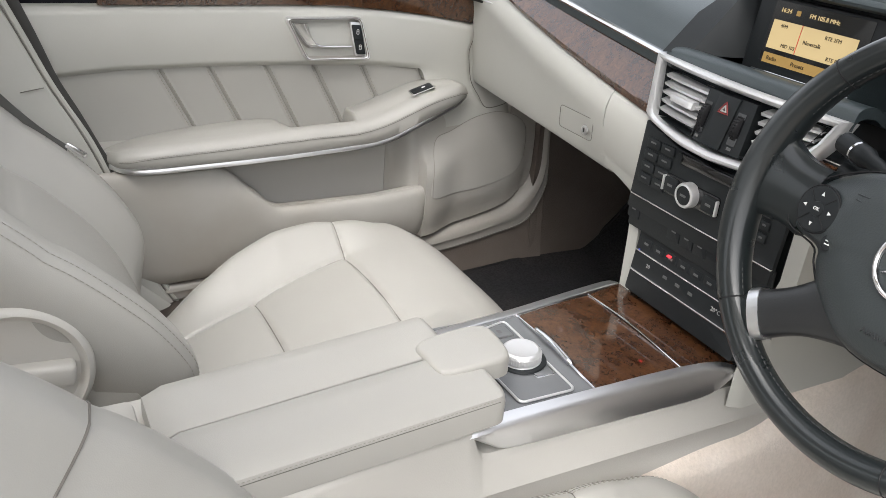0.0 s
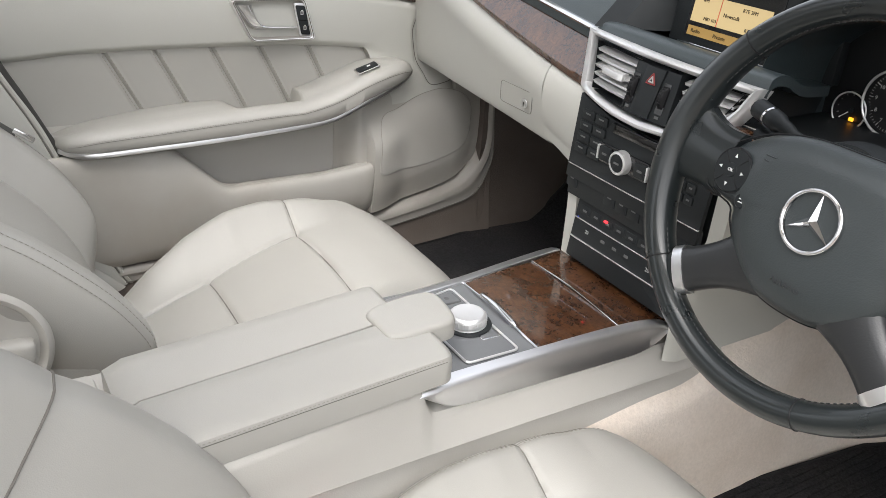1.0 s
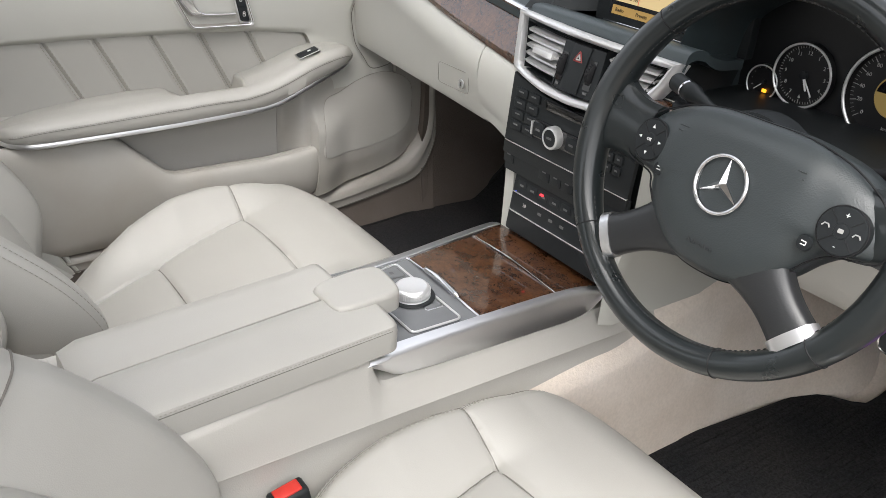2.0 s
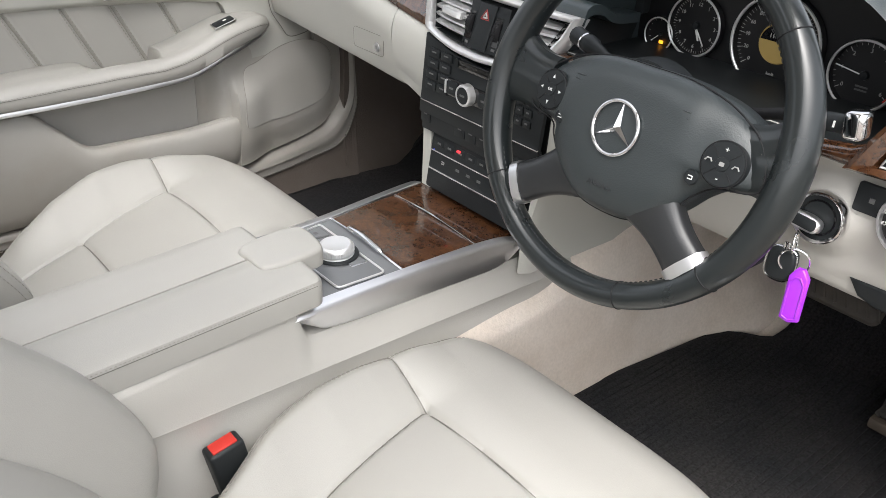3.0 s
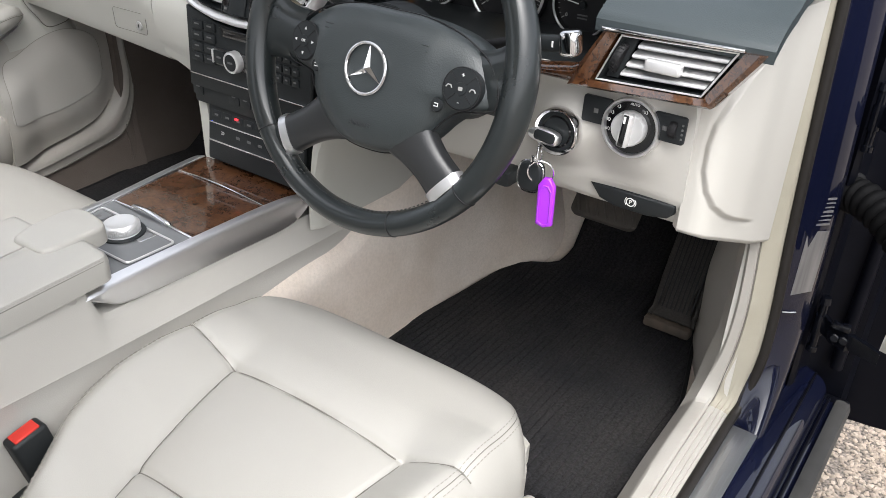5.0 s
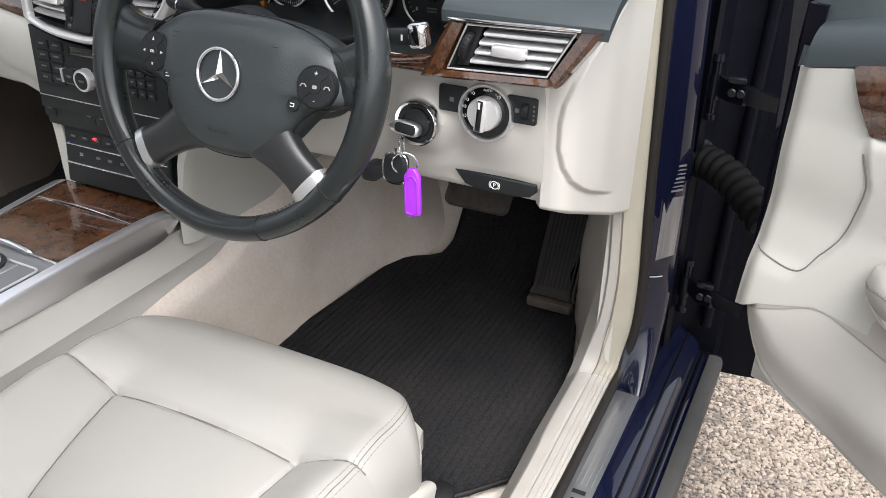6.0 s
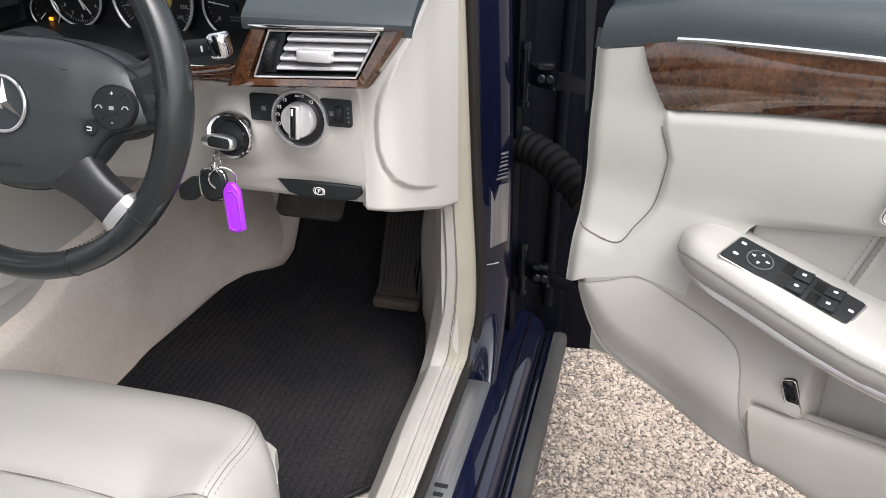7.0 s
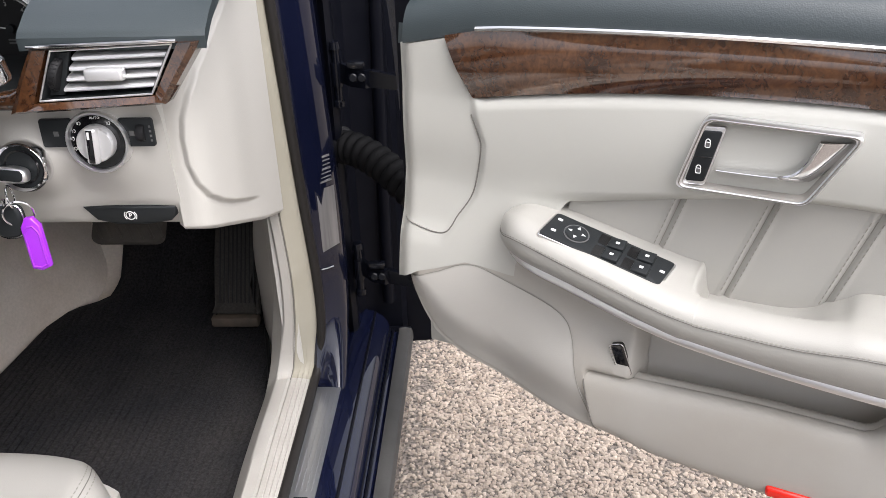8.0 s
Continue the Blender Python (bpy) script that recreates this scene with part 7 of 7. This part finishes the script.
    if s > 0:
        rows = [(0.222, 0.724, 0.712, 0.715, 0.722), (0.212, 0.733, 0.706, 0.688, 0.733), (0.185, 0.739, 0.698, 0.668, 0.739), (0.12, 0.726, 0.686, 0.656, 0.726), (0.04, 0.705, 0.664, 0.651, 0.706), (0.012, 0.699, 0.657, 0.650, 0.701), (0.003, 0.6975, 0.656, 0.650, 0.698), (-0.004, 0.6965, 0.6555, 0.650, 0.668), (-0.016, 0.695, 0.654, 0.650, 0.664), (-0.09, 0.694, 0.646, 0.650, 0.668), (-0.13, 0.697, 0.644, 0.650, 0.688), (-0.16, 0.700, 0.643, 0.650, 0.702), (-0.25, 0.700, 0.639, 0.652, 0.700), (-0.36, 0.688, 0.632, 0.658, 0.688), (-0.41, 0.676, 0.630, 0.674, 0.676), (-0.432, 0.662, 0.634, 0.705, 0.662)]
        line = [(0.700, 0.214, 0.7050), (0.672, 0.180, 0.6975), (0.660, 0.12, 0.6855), (0.655, 0.04, 0.6635), (0.655, -0.03, 0.6515), (0.654, -0.15, 0.6430), (0.656, -0.25, 0.6390), (0.662, -0.36, 0.6320), (0.678, -0.41, 0.6300), (0.706, -0.43, 0.633)]
    else:
        rows = [(0.246, 0.727, 0.718, 0.715, 0.725), (0.236, 0.736, 0.716, 0.690, 0.736), (0.205, 0.745, 0.707, 0.668, 0.746), (0.14, 0.733, 0.687, 0.656, 0.740), (0.071, 0.707, 0.6605, 0.651, 0.715), (0.035, 0.696, 0.6515, 0.650, 0.703), (0.012, 0.691, 0.649, 0.650, 0.697), (0.003, 0.6895, 0.648, 0.650, 0.692), (-0.004, 0.688, 0.6475, 0.650, 0.660), (-0.016, 0.687, 0.647, 0.650, 0.656), (-0.09, 0.685, 0.6425, 0.650, 0.660), (-0.12, 0.683, 0.641, 0.650, 0.672), (-0.15, 0.682, 0.6395, 0.650, 0.684), (-0.25, 0.676, 0.636, 0.652, 0.681), (-0.36, 0.669, 0.632, 0.658, 0.668), (-0.41, 0.659, 0.631, 0.674, 0.657), (-0.432, 0.650, 0.634, 0.705, 0.648)]
        line = [(0.700, 0.238, 0.7180), (0.676, 0.205, 0.7080), (0.660, 0.14, 0.6880), (0.655, 0.071, 0.6605), (0.655, 0.035, 0.6515), (0.655, 0.0, 0.6475), (0.655, -0.085, 0.6425), (0.655, -0.188, 0.6375), (0.656, -0.286, 0.6345), (0.660, -0.377, 0.6315), (0.678, -0.41, 0.6310), (0.706, -0.432, 0.633)]
    pod = rest("armrest", rows, "cream leather armrest with a raised front and rear")
    # satin strip along the underside, from the pod's nose to the rear
    line = spl(line, 70)
    part("armrest_strip", sheet([[(s * (x + 0.0016), y, z + 0.002), (s * (x + 0.0004), y, z - 0.0010), (s * x, y, z - 0.0045), (s * (x + 0.0012), y, z - 0.0065), (s * (x + 0.012), y, z - 0.0065)] for x, y, z in line], (s * 0.003, 0, 0.001)), SATIN, dr, "satin chrome armrest strip")
    # lower panel, pocket, speaker
    def low(y):
        return float(np.interp(y, (-0.60, -0.09, 0.03, 0.104, 0.193, 0.271, 0.30, 0.317, 0.332, 0.345, 0.362), (0.452, 0.456, 0.464, 0.477, 0.492, 0.514, 0.529, 0.544, 0.570, 0.600, 0.642)))

    k, dz = (1.0, 0.0) if s > 0 else (1.21, -0.028)
    foot = (lambda y: low(y)) if s > 0 else (lambda y: float(np.interp(y, FA[:44, 1], FA[:44, 2])) + 0.005)

    def back(y):
        return 0.09 + (y - 0.09) / k

    def yj(z):
        """Slanting joint between the lower front and the pocket."""
        return 0.110 - 0.25 * (0.562 - min(z, 0.562))

    def flow(y, z):
        if s < 0:
            return 0.706 + 0.010 * ss(0.36, 0.428, y) + 0.0275 * ss(0.60, 0.775, z) + 0.008 * ss(0.06, 0.0, z - foot(y)) - 0.022 * ss(0.25, 0.17, y) * ss(0.63, 0.56, z) * ss(0.150, 0.158, y) + 0.036 * ss(0.138, 0.098, y)
        return 0.706 + 0.0275 * ss(0.60, 0.775, z) + 0.016 * ss(0.335, 0.366, y) ** 2 + 0.016 * ss(0.07, 0.0, z - foot(y)) - 0.022 * ss(0.24, 0.115, y) * ss(0.63, 0.56, z) + 0.016 * ss(yj(z), yj(z) - 0.006, y) * ss(0.572, 0.556, z) + 0.03 * ss(0.060, 0.050, y)

    panel("lower_front", np.linspace(0.05 if s > 0 else 0.09, 0.362 if s > 0 else 0.427, 80), foot, lambda y: (fold(max(y, 0.2)) + 0.004) * (1 - ss(0.215, 0.19, y)) + 0.688 * ss(0.215, 0.19, y) + (0.12 * ss(0.352, 0.366, y) if s < 0 else 0.0), flow, LINING, "cream lower door front", 40)
    sp_out = [(0.097, 0.484), (0.115, 0.545), (0.129, 0.600), (0.152, 0.624), (0.214, 0.645), (0.262, 0.655), (0.303, 0.638), (0.338, 0.622), (0.346, 0.612), (0.330, 0.578), (0.305, 0.542), (0.265, 0.520), (0.19, 0.498)]
    if s < 0:
        sp_out = [(0.174, 0.514), (0.173, 0.560), (0.182, 0.627), (0.218, 0.645), (0.281, 0.671), (0.340, 0.675), (0.395, 0.645), (0.400, 0.575), (0.376, 0.540), (0.30, 0.516), (0.23, 0.510)]
    sp = ring_pts(sp_out, 80)
    cy_, cz_ = sp.mean(0)
    rows = []
    for f, d in ((1.0, 0.0), (0.985, -0.0045), (0.965, -0.005), (0.85, -0.005), (0.7, -0.005), (0.55, -0.005), (0.4, -0.005), (0.25, -0.005), (0.1, -0.005), (0.001, -0.005)):
        rows.append([(s * (flow(cy_ + (y - cy_) * f, min(0.66, cz_ + (z - cz_) * f)) - 0.0008 + d * 0.15), cy_ + (y - cy_) * f, cz_ + (z - cz_) * f) for y, z in sp])
    part("speaker_grille", loft(rows, caps=False), surface("speaker_mesh", (0.435, 0.422, 0.390), 0.6, second=(0.405, 0.390, 0.358), patch=6, grain=900, bump=0.08, kind="voronoi"), dr, "fine cream speaker grille")
    jl = spl(sp_out[:9] if s > 0 else sp_out[:8], 60)
    part("grille_joint", tube([(s * (flow(y, min(z, 0.66)) - 0.0018), y, z) for y, z in jl], 0.0005, 6), STITCH, dr)
    panel("pocket_back", np.linspace(-0.60, 0.10, 30), lambda y: 0.46, lambda y: 0.66, lambda y, z: 0.744, GREIGE, "shaded door pocket", 10)
    def lip(y):
        if s < 0:
            return float(np.interp(y, (-0.60, -0.255, -0.235, -0.160, -0.150, -0.135, 0.05, 0.165), (0.624, 0.618, 0.608, 0.536, 0.530, 0.527, 0.527, 0.538)))
        return 0.562 + 0.008 * ss(0.1, -0.1, y) + 0.060 * ss(-0.175, -0.235, y) + 0.01 * ss(-0.25, -0.5, y)
    P = []
    ends = 0.110 if s > 0 else 0.165
    for y in np.linspace(-0.60, ends, 90):
        z1, z0 = lip(y), foot(y)
        P.append([(s * (x + (0.006 * ss(0.145, 0.165, y) if s < 0 else 0.0)), y + ((yj(z) - 0.110) * ss(0.0, 0.110, y) if s > 0 else 0.0), z) for x, z in spl([(0.708, z1 - 0.01), (0.700, z1), (0.688, z1 - 0.003), (0.682, z1 - 0.02), (0.682, z1 - 0.06), (0.694 if s < 0 else 0.688, z0 + 0.01), (0.712 if s < 0 else 0.701, z0)], 22)])
    part("pocket_front", sheet(P, (s * 0.012, 0, 0)), LINING, dr, "cream door pocket front")
    if s > 0:
        part("pocket_joint", tube([(x - 0.0004, y + 0.001, z) for x, y, z in P[-1][4:]], 0.0009, 6), SEAM, dr)
    panel("rear_lower", np.linspace(-0.60, -0.20 if s > 0 else -0.245, 20), lambda y: 0.52, lambda y: 0.635, lambda y, z: 0.694 + 0.012 * ss(0.52, 0.64, z), PLASTIC, "cream lower door panel", 10)
    # pull handle in its bezel
    HM = axes((s * 0.7200, -0.040, 0.829), (0, 1, 0) if s < 0 else (0, -1, 0), (-s, 0, 0))
    q = [(-0.081, 0.038), (0.059, 0.038), (0.080, -0.037), (-0.043, -0.036)]
    if s > 0:
        q = [(-x, y) for x, y in q][::-1]
    q = np.array(q)
    def rounded(poly, k, n=5):
        out = []
        for i in range(4):
            a, b, c = poly[i - 1], poly[i], poly[(i + 1) % 4]
            u, v = (a - b) / np.linalg.norm(a - b), (c - b) / np.linalg.norm(c - b)
            for t in np.linspace(0, 1, n):
                out.append((1 - t) ** 2 * (b + u * k) + 2 * t * (1 - t) * b + t * t * (b + v * k))
        return np.array(out)
    qo, qi = rounded(q, 0.009), rounded(q * 0.93 + 0, 0.008)
    bm = loft([np.c_[qo, np.full(len(qo), -0.01)], np.c_[qo, np.full(len(qo), 0.003)], np.c_[qo * 0.98, np.full(len(qo), 0.0045)], np.c_[qi, np.full(len(qi), 0.003)], np.c_[qi, np.full(len(qi), -0.010)]], caps=False)
    bmesh.ops.transform(bm, matrix=HM, verts=bm.verts)
    hz = part("handle_bezel", bm, SATIN, dr, "satin chrome handle bezel")
    e = -s
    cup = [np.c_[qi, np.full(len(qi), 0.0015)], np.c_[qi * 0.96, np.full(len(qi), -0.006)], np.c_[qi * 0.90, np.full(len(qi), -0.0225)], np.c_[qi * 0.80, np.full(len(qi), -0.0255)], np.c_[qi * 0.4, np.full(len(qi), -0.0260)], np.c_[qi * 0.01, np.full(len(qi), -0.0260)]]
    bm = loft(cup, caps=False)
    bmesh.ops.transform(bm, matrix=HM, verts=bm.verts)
    # darker plastic paints the shade of the deep recess
    part("handle_cup", bm, SHADED_PLASTIC, hz, "shaded cream handle cup")
    groove_ = rounded(q * 1.0, 0.009)
    part("bezel_groove", tube([HM @ Vector((x * 0.962, y * 0.962, 0.0042)) for x, y in dense(groove_, 2)], 0.0007, 6, loop=True), SEAM, hz)
    # broad blade that sweeps down into a thin bar; cross sections run from blade top to bar end
    outer = spl([(0.0745, 0.0300), (0.0640, 0.0150), (0.0530, -0.0010), (0.0420, -0.0130), (0.0300, -0.0168), (0.0070, -0.0172), (-0.0200, -0.0178), (-0.0425, -0.0184)], 30)
    inner_ = spl([(0.0439, 0.0290), (0.0385, 0.0140), (0.0325, 0.0020), (0.0260, -0.0050), (0.0170, -0.0090), (0.0040, -0.0106), (-0.0200, -0.0116), (-0.0418, -0.0122)], 30)
    rows_ = []
    for i_, (a_, b_) in enumerate(zip(inner_, outer)):
        lift = 0.0075 - 0.0040 * (i_ / 29)
        sec = [(0.0, lift - 0.0090), (0.0, lift - 0.0010), (0.06, lift), (0.14, lift + 0.0004), (0.35, lift - 0.0012), (0.60, lift - 0.0040), (0.85, lift - 0.0078), (1.0, lift - 0.0105), (1.0, lift - 0.0130)]
        rows_.append([HM @ Vector((-e * (a_[0] + (b_[0] - a_[0]) * t), a_[1] + (b_[1] - a_[1]) * t, h)) for t, h in sec])
    part("pull_handle", loft(rows_), CHROME, hz, "chrome pull handle", angle=30)
    lq = np.array([(-0.0586, 0.0246), (-0.0402, 0.0258), (-0.0518, -0.0273), (-0.0701, -0.0285)]) * np.array([-e, 1])
    sur = rounded(lq * 1.0, 0.003)
    mid_l = sur.mean(0)
    fl = [(mid_l + (p - mid_l) * 1.16) for p in sur]
    part("button_plate", slab(fl if e < 0 else fl[::-1], HM @ pose(0, 0, -0.004), 0.0048, 0.001), SATIN, hz, "satin plate round the lock buttons")
    lk = part("lock_buttons", slab(sur if e < 0 else sur[::-1], HM @ pose(0, 0, -0.002), 0.0048, 0.0012), BLACK, hz, "black lock buttons")
    part("button_split", tube([HM @ Vector((-e * -0.0642, -0.0020, 0.0029)), HM @ Vector((-e * -0.0462, -0.0008, 0.0029))], 0.0005, 5), GLOSS, lk)
    for v, o in ((0.0125, 0.0), (-0.0150, 0.0)):
        c_ = (-e * (-0.0552 + 0.21 * v), v)
        part("symbol", slab(rrect(0.0042, 0.0050, 0.0012), HM @ pose(c_[0], c_[1] - 0.001, 0.0028), 0.0003), GREYMARK, lk, smooth=False)
        part("symbol", tube([HM @ Vector((c_[0] + 0.0022 * math.cos(a), c_[1] + 0.0018 + 0.0030 * math.sin(a), 0.0030)) for a in np.linspace(0, math.pi, 9)], 0.0005, 5), WHITE, lk)
        part("symbol", tube([HM @ Vector((c_[0] + x, c_[1] - 0.001 + y, 0.0032)) for x, y in rrect(0.0046, 0.0052, 0.001)], 0.0004, 5, loop=True), WHITE, lk)
    # switches
    if s < 0:
        wm = axes((-0.690, 0.136, 0.7355), (0, 1, 0.32), (0.14, -0.32, 1))
        sw_ = part("window_switch", slab(rrect(0.048, 0.024, 0.003), wm, 0.004, 0.0012), CHROME, pod, "chrome-edged window switch")
        part("rocker", slab(rrect(0.042, 0.018, 0.003), wm @ pose(0, 0, 0.003), 0.003, 0.001), BLACK, sw_)
        part("symbol", slab(rrect(0.007, 0.004, 0.0008), wm @ pose(0.004, 0, 0.006), 0.0004), WHITE, sw_, smooth=False)
    else:
        wm = axes((0.6935, 0.0995, 0.7190), (0.0, -1, -0.26), (-0.15, -0.26, 1)) @ Matrix.Scale(0.88, 4)
        so = [(x + 0.003 + 0.12 * y, y) for x, y in rrect(0.156, 0.052, 0.005)]
        part("switch_edge", slab(so, wm, 0.004, 0.0015), CHROME, pod, "chrome switch border")
        pk = part("switch_pack", slab([(x * 0.97, y * 0.94) for x, y in so], wm, 0.0058, 0.0012), BLACK, pod, "black window and mirror switch pack")
        mm = wm @ pose(-0.036, 0.0, 0.0056)
        jd = part("mirror_knob", lathe([(0.0, 0.0028), (0.0135, 0.0022), (0.0145, 0.0)], mm, 36), BLACK, pk)
        part("knob_ring", tube([mm @ Vector((0.0150 * math.cos(a), 0.0150 * math.sin(a), 0.0008)) for a in np.linspace(0, 2 * math.pi, 36, endpoint=False)], 0.0007, 6, loop=True), GREYMARK, pk)
        for k in range(4):
            a = math.pi / 2 * k
            part("arrow", slab([(0.0028 * math.cos(a + d), 0.0028 * math.sin(a + d)) for d in (0, 2.3, 3.98)], mm @ pose(0.0085 * math.cos(a), 0.0085 * math.sin(a), 0.0026), 0.0004), WHITE, jd, smooth=False)
        for u in (0.006, 0.043):
            for v in (-0.012, 0.011):
                part("rocker_well", slab(rrect(0.032, 0.019, 0.002), wm @ pose(u, v, 0.0057), 0.0004), GLOSS, pk, smooth=False)
                rk = part("rocker", box((0, 0, 0), (0.020, 0.0195, 0.005), 0.0014, 2, wm @ pose(u + 0.006, v, 0.0070, 0, -9, 0)), BLACK, pk)
                part("symbol", slab(rrect(0.0048, 0.0038, 0.0010), wm @ pose(u + 0.006, v, 0.0096, 0, -9, 0), 0.0004), WHITE, rk, smooth=False)
        for u, v in ((-0.062, 0.013), (-0.062, -0.010), (0.072, 0.0)):
            part("symbol", slab(rrect(0.006, 0.004, 0.001), wm @ pose(u, v, 0.0058), 0.0004), WHITE, pk, smooth=False)
        bt_ = part("boot_release", slab(rrect(0.0145, 0.040, 0.004), axes((0.6955, 0.070, 0.590), (0, -1, 0.35), (-1, -0.1, 0)), 0.006, 0.002), GLOSS, dr, "glossy black boot release switch")
        part("switch_rim", tube([axes((0.6893, 0.070, 0.590), (0, -1, 0.35), (-1, -0.1, 0)) @ Vector((x, y, 0)) for x, y in rrect(0.0155, 0.041, 0.004)], 0.0006, 6, loop=True), CHROME, bt_)
        part("courtesy_lamp", box((0.6875, -0.124, 0.472), (0.013, 0.050, 0.014), 0.004, 3), REDLAMP, dr, "red door reflector lamp")
    # outer skin and the front shut face
    part("outer_skin", sheet([[(s * (0.835 + 0.045 * math.sin(math.pi * (z - 0.25) / 0.8)), y, z) for z in np.linspace(0.43 + 0.15 * ss(0.2, 0.42, y), 0.96, 14)] for y in np.linspace(-0.64, 0.44, 20)], (s * 0.012, 0, 0)), NAVY, dr, "navy painted door skin")
    part("shut_face", sheet([[(s * (0.760 + 0.10 * u), 0.372 + 0.055 * u**1.5, z) for u in np.linspace(0, 1, 8)] for z in np.linspace(0.58, 0.96, 12)], (0, -0.02, 0)), SHADED_NAVY, dr, "dark door shut face")
    part("door_core", box((s * 0.795, -0.13, 0.72), (0.07, 0.94, 0.42), 0.01), SHADED_NAVY, dr)
    part("inner_backing", box((s * 0.757, -0.13, 0.69), (0.008, 0.94, 0.38), 0.002), VINYL, dr)
    part("bottom_seal", tube([(s * 0.785, y, 0.50) for y in np.linspace(-0.58, 0.30, 10)], 0.010, 8), RUBBER, dr)
    return dr


driver_door = build_door(1, "driver_door", "open navy driver's door with cream lining and burl strip")
passenger_door = build_door(-1, "passenger_door", "shut passenger door with cream lining and burl strip")

# ---- stone chippings on the ground ----
rng = random.Random(7)
proto = []
for k in range(10):
    b = bmesh.new()
    bmesh.ops.create_icosphere(b, subdivisions=1, radius=1.0)
    for v in b.verts:
        v.co *= 1 + 0.35 * (rng.random() - 0.5)
    b.verts.ensure_lookup_table()
    proto.append(([tuple(v.co) for v in b.verts], [tuple(v.index for v in f.verts) for f in b.faces]))
    b.free()
V, Fc = [], []
for k in range(44000):
    x, y = rng.uniform(0.80, 1.80), rng.uniform(-0.05, 1.42)
    if rng.random() > 3.2 * min(x - 0.80, 1.85 - x) / 0.5 + 0.1 or rng.random() > (1.45 - y) / 0.25 or (x > 1.35 and rng.random() < 0.35):
        continue
    vs, fs = proto[k % 10]
    r = rng.uniform(0.0022, 0.0056)
    sx, sy, sz = r * rng.uniform(0.8, 1.5), r * rng.uniform(0.7, 1.1), r * rng.uniform(0.4, 0.75)
    a = rng.uniform(0, 6.283)
    ca, sa = math.cos(a), math.sin(a)
    o = len(V)
    tilt_ = rng.uniform(-0.4, 0.4)
    for p in vs:
        px, py, pz = p[0] * sx, p[1] * sy, p[2] * sz + tilt_ * p[0] * sx
        V.append((x + ca * px - sa * py, y + sa * px + ca * py, 0.0008 + pz))
    Fc += [tuple(o + i for i in f) for f in fs]
me = bpy.data.meshes.new("stone_chips")
me.from_pydata(V, [], Fc)
chips = link("stone_chips", me, STONE, None, smooth=False)
tagged(chips, "loose pale stone chippings on the ground", "gravel", kind="stuff")
